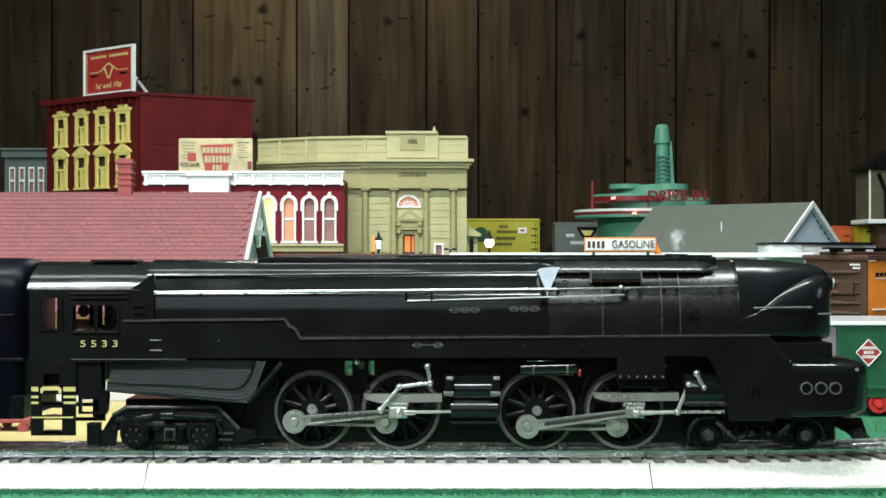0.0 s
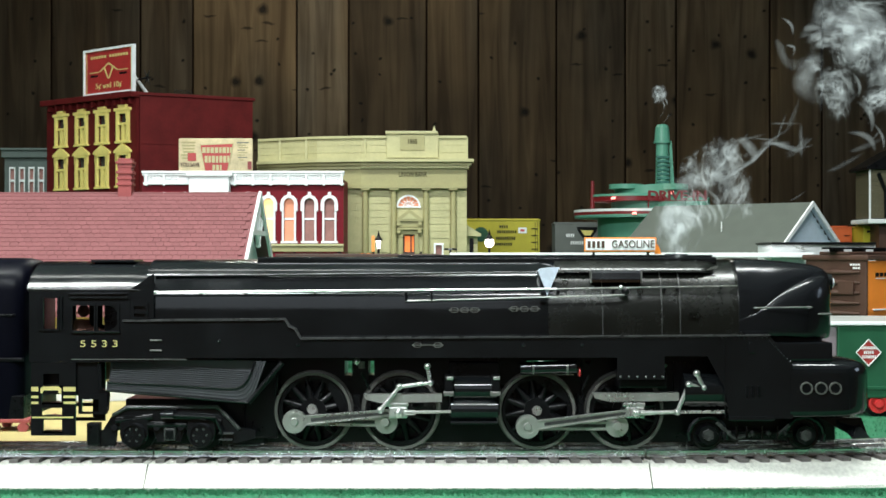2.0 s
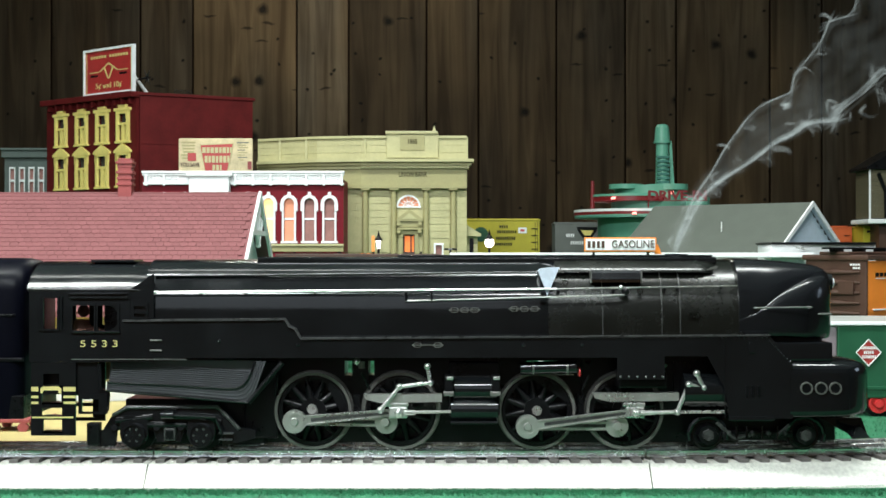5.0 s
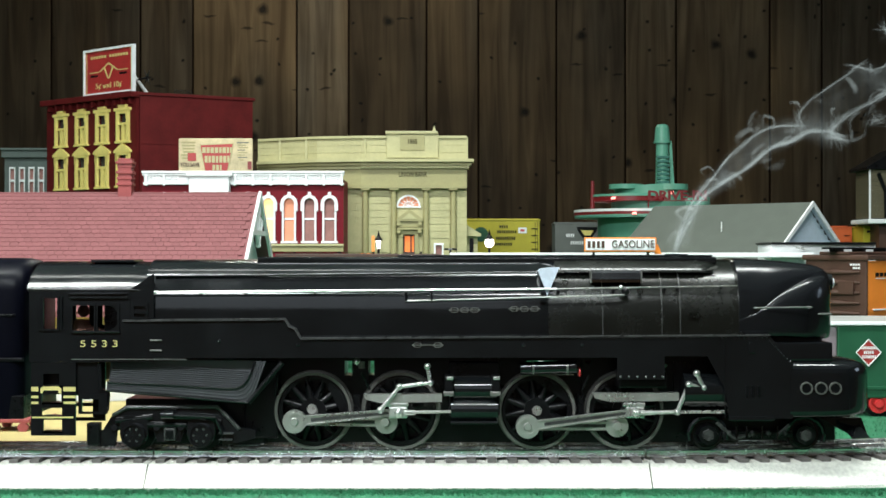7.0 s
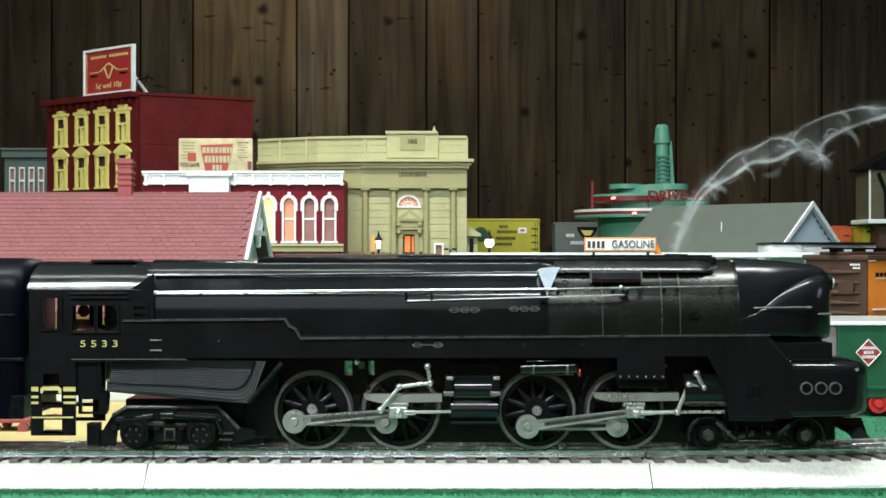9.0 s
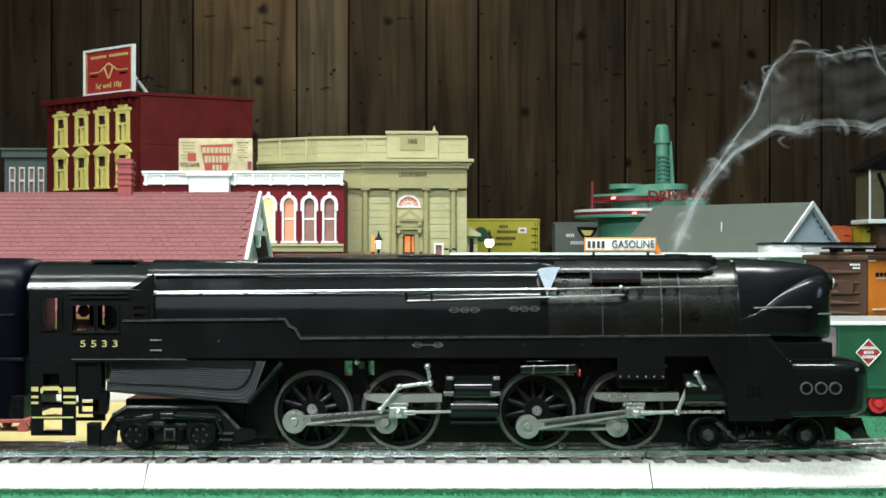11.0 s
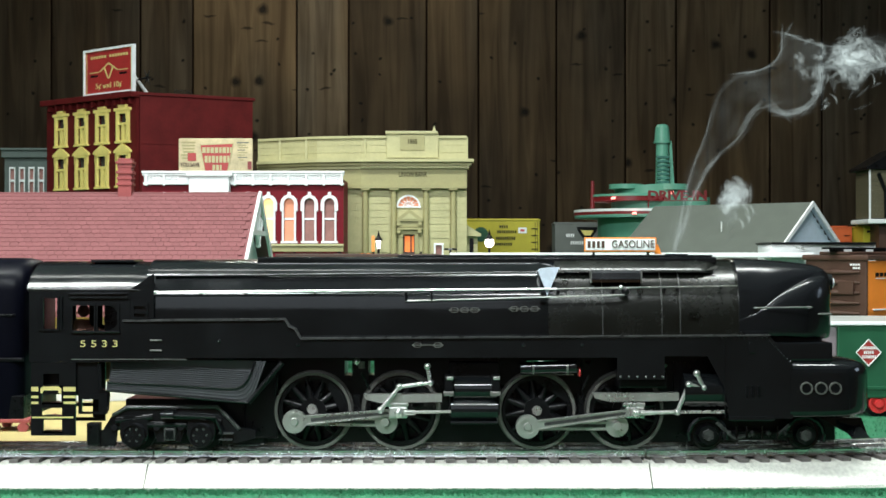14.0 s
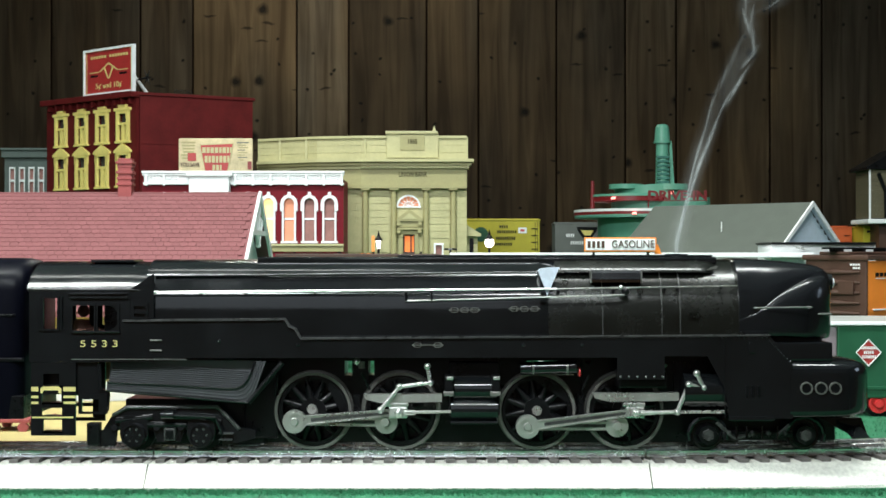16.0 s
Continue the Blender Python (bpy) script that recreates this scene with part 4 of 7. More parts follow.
def grey_house():
    yk = 1.45
    ap = W(1437, 358, yk)
    a = radians(-43)
    L, half = .190, .085
    ze = .108
    h = thing("grey_house", "grey-roofed house with pale blue gable", "building")
    m = Matrix.Translation((ap.x, ap.y, 0)) @ Matrix.Rotation(a, 4, "Z")
    zr = ap.z
    rise = zr - ze

    def hp(name, mt, bm, label=""):
        bmesh.ops.transform(bm, matrix=m, verts=bm.verts)
        return part(name, bm, mt, h, label)

    def gable(bm, pts, x0, x1):
        A = [bm.verts.new((x0, y, z)) for y, z in pts]
        B = [bm.verts.new((x1, y, z)) for y, z in pts]
        bm.faces.new(A), bm.faces.new(B)
        for i in range(len(pts)):
            bm.faces.new((A[i], A[(i + 1) % len(pts)], B[(i + 1) % len(pts)], B[i]))
        return bm
    for s in (-1, 1):
        t = .0025
        hp("roof", GREYROOF, gable(bmesh.new(), [(0, zr), (s * half, ze), (s * half, ze - t), (0, zr - t)], -L, 0), "grey-green felt roof slope")
        hp("barge_board", WHITE, gable(bmesh.new(), [(0, zr + .001), (s * (half + .001), ze), (s * (half + .001), ze - .004), (0, zr - .0045)], .0002, .002), "white barge board")
        hp("soffit", BLUEWHITE, gable(bmesh.new(), [(0, zr - .003), (s * half, ze - .003), (s * half, ze - .0045), (0, zr - .0045)], -.004, -.0001))
    hp("gable_wall", BLUEWHITE, gable(bmesh.new(), [(0, zr - .006), (half - .012, ze), (half - .012, .0), (-half + .012, 0), (-half + .012, ze)], -.008, -.004), "pale blue clapboard gable")
    for k in range(10):
        z = ze + .003 + rise * k / 11
        w = (zr - .008 - z) / rise * half
        hp("clapboard", BLUEWHITE, gable(bmesh.new(), [(-w, z), (w, z), (w * .95, z + .0042), (-w * .95, z + .0042)], -.0039, -.0034))
    hp("wall", BLUEWHITE, box(bmesh.new(), -L + .015, -.016, -half + .012, -half + .016, 0, ze + .005))
    hp("wall", BLUEWHITE, box(bmesh.new(), -L + .015, -.016, half - .016, half - .012, 0, ze + .005))
    hp("wall", BLUEWHITE, gable(bmesh.new(), [(0, zr - .006), (half - .012, ze), (half - .012, .0), (-half + .012, 0), (-half + .012, ze)], -L + .012, -L + .015))
    hp("vent_post", LAMPGREY, tube(bmesh.new(), (-.08, -.04, zr - rise * .5), (-.08, -.04, zr - rise * .5 + .012), .0006, n=6))
    settle(h, (ap.x, ap.y, 0))


def box_car(name, label, m, a, b, top, y, L=None, roof=CARGREY):
    """A boxcar standing side-on; a and b are the ends of the visible side."""
    c = thing(name, label, "rail car", "freight cars")
    X = lambda s: W(s, 0, y).x
    Z = lambda s: W(0, s, y).z
    zb = Z(top) - .062
    body = quick("body", m, c, box, X(a), X(b), y, y + .058, zb, Z(top), .0008)
    quick("roof", m, c, box, X(a) - .001, X(b) + .001, y - .001, y + .059, Z(top) + .0001, Z(top) + .002, .0006)
    quick("roof_walk", m, c, box, X(a), X(b), y + .024, y + .034, Z(top) + .002, Z(top) + .0035)
    n = 6
    for i in range(n):
        quick("ladder_rung", BLACK2, c, box, X(b) - .011, X(b) - .003, y - .0012, y - .0002, zb + .006 + i * .009, zb + .007 + i * .009)
    quick("underframe", BLACK2, c, box, X(a) + .004, X(b) - .004, y + .012, y + .046, zb - .006, zb - .0002)
    for x in (X(a) + .02, X(b) - .02):
        t = quick("truck", BLACK2, c, box, x - .016, x + .016, y + .008, y + .05, zb - .012, zb - .006, .001)
        for dx in (-.01, .01):
            quick("wheel", BLACK2, t, tube, (x + dx, y + .011, zb - .0118), (x + dx, y + .047, zb - .0118), .0085, n=20)
    return c, X, Z, zb


def back_cars():
    c, X, Z, zb = box_car("box_car", "yellow boxcar with dark lettering and emblem", CARYEL, 700, 955, 391, 1.92)
    y = 1.92
    for a, b, s, e in ((884, 898, 399, 404), (880, 915, 408, 413), (878, 912, 419, 425), (876, 906, 430, 435)):
        x = a
        while x < b:
            quick("lettering_bar", BLACK2, c, bx, x, x + 2.6, s, e, y - .0006, y - .0001)
            x += 3.9
    bm = bmesh.new()
    tube(bm, (X(851), y - .0008, Z(415)), (X(851), y - .0001, Z(415)), S(13, y), n=20)
    part("emblem", bm, DKGREEN, c)
    quick("placard", WHITE, c, bx, 917, 932, 403, 413, y - .0006, y - .0001)
    quick("placard_mark", REDPL, c, bx, 921, 928, 406, 410, y - .0010, y - .0007)
    for d in (947, 951):
        quick("edge_stripe", BLACK2, c, bx, d, d + .8, 393, 445, y - .0005, y - .0001)
    settle(c, (X(830), y + .03, zb - .0203))
    c, X, Z, zb = box_car("box_car", "grey boxcar with black keystone emblem", CARGREY, 982, 1180, 397, 2.20)
    y = 2.20
    quick("emblem", BLACK2, c, prism, [pt(1020, 402, y), pt(1058, 402, y), pt(1055, 410, y), pt(1047, 421, y), pt(1031, 421, y), pt(1023, 410, y)], y - .0008, y - .0001)
    quick("emblem_mark", YELLOW, c, prism, [pt(1028, 408, y), pt(1050, 408, y), pt(1045, 417, y), pt(1034, 417, y)], y - .0012, y - .0009)
    for a, b, s, e in ((1002, 1017, 414, 420), (1010, 1032, 427, 433)):
        x = a
        while x < b:
            quick("lettering_bar", WHITE, c, bx, x, x + 2.6, s, e, y - .0006, y - .0001)
            x += 3.9
    settle(c, (X(1090), y + .03, zb - .0203))
    c, X, Z, zb = box_car("box_car", "orange boxcar on the back track", mat("vermilion_paint", (.5, .09, .02), .5), 1440, 1508, 404, 2.0)
    settle(c, (X(1475), 2.03, zb - .0203))
    c, X, Z, zb = box_car("box_car", "yellow boxcar beside the crossing tower", CARYEL, 1528, 1700, 403, 1.95)
    quick("lettering_bar", BLACK2, c, bx, 1534, 1544, 408, 412, 1.9494, 1.9499)
    settle(c, (X(1600), 1.98, zb - .0203))
    bm = bmesh.new()
    for dy in (.012, .046):
        box(bm, -1.2, 1.2, 1.92 + dy - .001, 1.92 + dy + .001, .085, .0896)
        box(bm, -1.2, 1.2, 2.20 + dy - .001, 2.20 + dy + .001, .0, .0855)
    tagged(part("back_track", bm, RAIL), "steel rails of the back track", "track", kind="structure")


# cream clapboard with the shadow on the tower darkened into its colour
TOWERW = mat("shaded_cream_clapboard", (.09, .078, .042), .6, vary=.2)


def signal_tower():
    y = 1.9
    b = thing("crossing_tower", "cream clapboard tower with dark roof", "building")
    X = lambda s: W(s, 0, y).x
    Z = lambda s: W(0, s, y).z
    for k in range(12):
        quick("clapboard", TOWERW, b, bx, 1541.5, 1640, 300 + 7.2 * k, 307 + 7.2 * k, y - .0004 * (k % 2), y + .07, ref=y)
    quick("corner_post", WHITE, b, bx, 1538.5, 1541.3, 298, 388, y - .001, y + .002)
    quick("base", WHITE, b, bx, 1534, 1645, 388, 396, y - .006, y + .076, .0015, ref=y)
    quick("roof", BLACK2, b, prism, [pt(1532, 296, y), pt(1590, 262, y), pt(1650, 296, y), pt(1650, 300, y), pt(1532, 300, y)], y - .006, y + .08)
    quick("spout", BLACK2, b, tube, (X(1553), y - .004, Z(307)), (X(1566), y - .004, Z(340)), .0026, n=10)
    quick("spout", BLACK2, b, tube, (X(1566), y - .004, Z(340)), (X(1567), y - .004, Z(386)), .0026, n=10)
    quick("stem", BROWN, b, box, X(1560), X(1625), y + .01, y + .06, .085, Z(396))
    settle(b, (X(1590), y + .03, .085))


def gas_station():
    """White low canopy behind the engine, its office block with a black flat roof, and the sign."""
    y = 1.27
    X = lambda s: W(s, 0, y).x
    Z = lambda s: W(0, s, y).z
    b = thing("gas_station", "low white filling station with black-edged roof", "building")
    quick("canopy", WHITE, b, box, X(796), X(1440), y, y + .05, Z(456), Z(447.5), .0008, label="long white canopy roof")
    for c in (810, 960, 1110, 1260):
        quick("canopy_post", WHITE, b, tube, (X(c), y + .02, 0), (X(c), y + .02, Z(455)), .0025, n=12)
    quick("office_wall", WHITE, b, box, X(1378), X(1568), y + .03, y + .085, 0, Z(433), .0008, label="white office block")
    quick("office_roof", BLACK2, b, box, X(1376), X(1566), y + .025, y + .09, Z(433), Z(428.5), .0008, label="black flat roof")
    quick("wall_lamp", STEEL, b, tube, (X(1436), y + .026, Z(441)), (X(1428), y + .022, Z(434)), .0007, n=8)
    quick("wall_lamp", STEEL, b, tube, (X(1420), y + .022, Z(438)), (X(1436), y + .026, Z(441)), .0007, n=8)
    settle(b, (X(1200), y + .05, 0))
    y2 = 1.2
    s = thing("station_sign", "orange-bordered filling station sign with brown letters", "sign")
    quick("border", ORANGE, s, bx, 1034, 1162, 420.5, 446, y2 - .006, y2 - .003, .0005)
    quick("panel", WHITE, s, bx, 1036.5, 1159.5, 423, 443, y2 - .0066, y2 - .0061)
    x = 1040
    while x < 1072:
        quick("lettering_bar", BROWN, s, bx, x, x + 5.2, 427, 439, y2 - .0072, y2 - .0067)
        x += 8.2
    write("lettering", "GASOLINE", S(19, y2), BROWN, Matrix.Translation((W(1118, 0, y2).x, y2 - .0072, W(0, 433, y2).z)), s, width=S(75, y2))
    quick("wedge", ORANGE, s, prism, [pt(1158, 443, y2), pt(1163, 433, y2), pt(1170, 450, y2), pt(1158, 450, y2)], y2 - .004, y2)
    for c in (1050, 1146):
        quick("leg", BLACK2, s, box, W(c - 2, 0, y2).x, W(c + 2, 0, y2).x, y2 - .0028, y2, 0, W(0, 440, y2).z)
    settle(s, (W(1098, 0, y2).x, y2, 0))
    # brown platform shelter behind the engine
    c = thing("platform_shelter", "low brown platform shelter on thin posts", "shelter")
    yb = 1.42
    z = W(0, 449.5, yb).z
    quick("roof", BROWN, c, box, W(487, 0, yb).x, W(778, 0, yb).x, yb, yb + .05, z - .006, z, .0008)
    for d in range(500, 775, 11):
        quick("roof_rib", BROWN, c, box, W(d, 0, yb).x, W(d + 2, 0, yb).x, yb + .001, yb + .049, z + .0001, z + .0006, .0001)
    for d in (500, 590, 680, 765):
        quick("post", BROWN, c, tube, (W(d, 0, yb).x, yb + .02, 0), (W(d, 0, yb).x, yb + .02, z - .006), .0018, n=10)
    for d in (520, 600, 660, 745):
        quick("roof_lamp", BLACK2, c, tube, (W(d, 0, yb).x, yb + .006, z), (W(d, 0, yb).x, yb + .006, z + .0022), .0012, n=8)
    settle(c, (W(630, 0, yb).x, yb + .025, 0))


def street_lamps():
    for sx, sy, y, lit, lab in ((670, 433, 1.5, GLOWO, "small black street lamp with orange-lit lantern"), (866, 431, 1.5, GLOW, "black street lamp with brightly lit white globe")):
        p = W(sx, sy, y)
        l = thing("street_lamp", lab, "street lamp", "street lamps")
        quick("post", BLACK2, l, tube, (p.x, y, .0), (p.x, y, p.z - .004), .0018, .0012, 10)
        quick("base", BLACK2, l, tube, (p.x, y, 0), (p.x, y, .006), .004, .0025, 12)
        g = .62 if lit is GLOWO else 1.0
        quick("globe", GLOW, l, tube, (p.x, y, p.z - .004), (p.x, y, p.z + .004), .0022 * g, .0040 * g, 16, label="lit lantern glass", smooth=True)
        if g == 1.0:
            quick("bulb", GLOW, l, ball, (p.x, y, p.z + .0004), .0048, smooth=True)
        quick("hood", BLACK2, l, tube, (p.x, y, p.z + .004), (p.x, y, p.z + .0085), .0048, .0018, 12)
        quick("finial", BLACK2, l, tube, (p.x, y, p.z + .0085), (p.x, y, p.z + .014), .0016, .0004, 8)
        if lit is GLOWO:
            quick("lit_panel", GLOWO, l, box, p.x - .0072, p.x - .0042, y - .002, y + .002, p.z - .008, p.z + .009, .0006)
            quick("foot_panel", ORANGE, l, box, p.x - .022, p.x - .004, y - .002, y + .002, p.z - .0115, p.z - .009, .0006)
        settle(l, (p.x, y, 0))
    # dark round sign disc near the bank
    p = W(797, 443, 1.48)
    l = thing("weather_vane", "small dark disc on a post", "vane")
    quick("disc", BLACK2, l, tube, (p.x, 1.48, p.z), (p.x, 1.48, p.z + .002), .007, .006, 20)
    quick("post", BLACK2, l, tube, (p.x, 1.48, 0), (p.x, 1.48, p.z), .001, n=8)
    settle(l, (p.x, 1.48, 0))


def express_trailer():
    y = 1.05
    X = lambda s: W(s, 0, y).x
    Z = lambda s: W(0, s, y).z
    c = thing("road_trailer", "dark green road trailer with silver roof and red wheels", "trailer")
    quick("body", DKGREEN, c, box, X(1482), X(1900), y, y + .095, Z(705), Z(576), .0012)
    quick("front_panel", mat("mauve_end_panel", (.20, .16, .18), .5), c, box, X(1457), X(1481.6), y + .001, y + .094, Z(640), Z(576), .001)
    quick("roof_edge", WHITE, c, box, X(1456), X(1902), y - .0015, y + .002, Z(576), Z(569.5), .0006, label="white roof edge")
    quick("roof", SILVER, c, box, X(1456), X(1902), y + .0022, y + .108, Z(576), Z(570), .0006, label="silver-grey roof")
    quick("sill", DKGREEN, c, box, X(1484), X(1898), y - .001, y + .01, Z(690), Z(684), .0005)
    em = quick("emblem", SIGNRED, c, prism, [pt(1537, 601, y), pt(1559, 624, y), pt(1537, 648, y), pt(1515, 624, y)], y - .0008, y - .0001, label="red diamond emblem with pale lettering bars")
    for a, d in (((1537, 601), (1559, 624)), ((1559, 624), (1537, 648)), ((1537, 648), (1515, 624)), ((1515, 624), (1537, 601))):
        quick("emblem_edge", WHITE, em, tube, W(*a, y - .001), W(*d, y - .001), .0004, n=6)
    for s, w in ((616, 13), (624, 8), (632, 11)):
        x = 1537 - w
        while x < 1537 + w:
            quick("lettering_bar", WHITE, em, bx, x, x + 2.2, s - 2.6, s + 2.6, y - .0012, y - .0009)
            x += 3.6
    for wx in (1555, 1640, 1860):
        w = quick("wheel", BLACK2, c, tube, (X(wx), y + .004, Z(715)), (X(wx), y + .018, Z(715)), S(24, y), n=28, label="black rubber tyre")
        r = quick("rim", REDPL, w, tube, (X(wx), y + .002, Z(715)), (X(wx), y + .0038, Z(715)), S(17, y), n=28, label="bright red wheel rim")
        quick("hub", REDPL, w, tube, (X(wx), y - .001, Z(715)), (X(wx), y + .0018, Z(715)), S(7, y), S(8, y), 16)
        bm = bmesh.new()
        ring(bm, (X(wx), Z(715)), S(13, y), S(17, y), y + .0005, y + .0018, 28)
        part("rim_lip", bm, REDPL, w)
        quick("axle", BLACK2, c, tube, (X(wx), y + .018, Z(715)), (X(wx), y + .09, Z(715)), .003, n=10)
    settle(c, (X(1680), y + .05, 0))


def reefer():
    """Orange-sided car standing at an angle, its brown ribbed end towards the viewer."""
    yk = 1.17
    k = W(1533, 0, yk)
    c = thing("refrigerator_car", "orange refrigerator car with brown corrugated end", "rail car", "freight cars")
    Z = lambda s: W(0, s, yk).z
    zt, zb = Z(462), .03
    ws, le = Matrix.Translation((k.x, k.y, 0)) @ Matrix.Rotation(radians(38), 4, "Z"), None
    we = Matrix.Translation((k.x, k.y, 0)) @ Matrix.Rotation(radians(38 + 90), 4, "Z")

    def put(name, m, fn, *a, mt=ws, parent=c, label="", **kw):
        bm = bmesh.new()
        fn(bm, *a, **kw)
        bmesh.ops.transform(bm, matrix=mt, verts=bm.verts)
        return part(name, bm, m, parent, label)
    D = .060
    put("side", ORANGE, box, .0015, .24, 0, .003, zb, zt, .0004, label="orange side with dark lettering bars")
    e = put("end", BROWN, box, 0, D, -.003, 0, zb, zt + .004, .0006, mt=we, label="brown corrugated end")
    put("inner", BROWN, box, .003, .24, .003, D, zb, zt - .001)
    # corrugations of the end, tapering ribs
    for i in range(9):
        z = zb + .006 + (zt - zb - .012) * i / 8.4
        put("corrugation", BROWN, tube, (.006, .0004, z), (D * .5, .0012, z), .0008, .0022, 8, mt=we, parent=e)
        put("corrugation", BROWN, tube, (D * .5, .0012, z), (D - .006, .0004, z), .0022, .0008, 8, mt=we, parent=e)
    put("patch", BROWN, box, D * .18, D * .42, .0005, .0032, Z(522), Z(498), .0004, mt=we, parent=e)
    rf = put("roof", BROWN, box, -.002, .24, -.003, D + .003, zt + .0003, zt + .005, .0015, label="brown weathered roof")
    put("roof_crest", BROWN, box, -.002, .24, D * .25, D * .75, zt + .005, zt + .0075, .001)
    put("roof_walk", BLACK2, box, -.012, .24, D * .42, D * .58, zt + .0095, zt + .011)
    for x in (.0, .03, .06, .1, .15):
        put("walk_support", BLACK2, box, x, x + .003, D * .40, D * .60, zt + .0075, zt + .0095)
    for i in range(5):
        put("lettering_bar", BLACK2, box, .012 + .006 * i, .016 + .006 * i, -.0006, -.0001, Z(490), Z(483))
    put("lettering_bar", WHITE, box, .012, .05, -.0006, -.0001, Z(494), Z(492.5))
    put("grab_iron", WHITE, tube, (.008, -.001, Z(549)), (.03, -.001, Z(549)), .0007, n=6)
    for i, z in ((0, 467), (1, 473)):
        for q in range(4 - i):
            put("car_mark", WHITE, box, .006 + q * .0025, .0077 + q * .0025, .0001, .0006, Z(z + 3.5), Z(z), mt=we, parent=e)
    for x in (.03, .2):
        put("truck", BLACK2, box, x - .018, x + .018, .012, D - .012, .012, zb - .0005, .001)
        for d in (-.011, .011):
            put("wheel", BLACK2, tube, (x + d, .014, .0115), (x + d, D - .014, .0115), .0115, n=20)
    settle(c, (k.x, k.y, 0))


ground()
room()
track()
station()
supply_store()
five_and_dime()
bank()
grey_shop()
drive_in()
grey_house()
back_cars()
signal_tower()
gas_station()
street_lamps()
express_trailer()
reefer()

# ---- locomotive ----
YS, YW, YR = YC - .033, YC - .018, YC - .0255      # side sheets, wheel faces, rods


def arch(x, prof):
    """A full cross-section at x from its near half, given from the foot to the crown."""
    near = [(x, YC - d, z) for d, z in prof]
    return near + [(x, YC + d, z) for d, z in prof[::-1] if d > 0]


def driver(parent, cx, crank, y=YW, side=1):
    """A spoked driving wheel in parts; crank: direction of its pin from the axle, in degrees."""
    c = W(cx, 727.5, YW)
    R = c.z - RAILZ - .0002
    y1 = y + side * .0055
    ya, yb = min(y, y1), max(y, y1)
    w = part("driving_wheel", ring(bmesh.new(), (c.x, c.z), R * .80, R * .915, ya + .0008, yb, 48), BLACK2, parent, "black spoked driving wheel", True)
    part("tyre", ring(bmesh.new(), (c.x, c.z), R * .925, R, ya, yb, 64), TYRE, w, "dull steel tyre", True)
    part("flange", ring(bmesh.new(), (c.x, c.z), R * .9, R * 1.04, yb if side > 0 else ya - .0012, yb + .0012 if side > 0 else ya, 48), TYRE, w)
    if side > 0:
        part("rim_line", ring(bmesh.new(), (c.x, c.z), R * .885, R * .90, ya + .0003, ya + .0009, 48), BLACK, w)
    part("hub", tube(bmesh.new(), (c.x, ya, c.z), (c.x, yb, c.z), R * .34, n=28), BLACK2, w)
    a0 = radians(crank)
    me = None
    for i in range(12):
        a = a0 + 2 * math.pi * (i + .5) / 12
        bm = tube(bmesh.new(), (0, 0, R * .25), (0, 0, R * .83), R * .125, R * .07, 10)
        bmesh.ops.transform(bm, matrix=Matrix.Translation((c.x, (ya + yb) / 2 + .0003, c.z)) @ Matrix.Rotation(math.pi / 2 - a, 4, "Y"), verts=bm.verts)
        part("spoke", bm, BLACK2, w, "", True)
    pts = []
    for i in range(13):
        a = a0 + math.pi - .75 + 1.5 * i / 12
        pts.append((c.x + R * .84 * math.cos(a), c.z + R * .84 * math.sin(a)))
    part("counterweight", prism(bmesh.new(), pts, ya + .0007, yb - .0005), BLACK2, w)
    return w


def rivets(parent, places, r, material):
    """Small rivet heads, one object each on one mesh."""
    me = None
    for p in places:
        if me is None:
            bm = bmesh.new()
            bmesh.ops.create_icosphere(bm, subdivisions=1, radius=r)
            ob = part("rivet", bm, material, parent)
            me = ob.data
        else:
            ob = new("rivet", me)
            ob.parent = parent
        ob.location = p


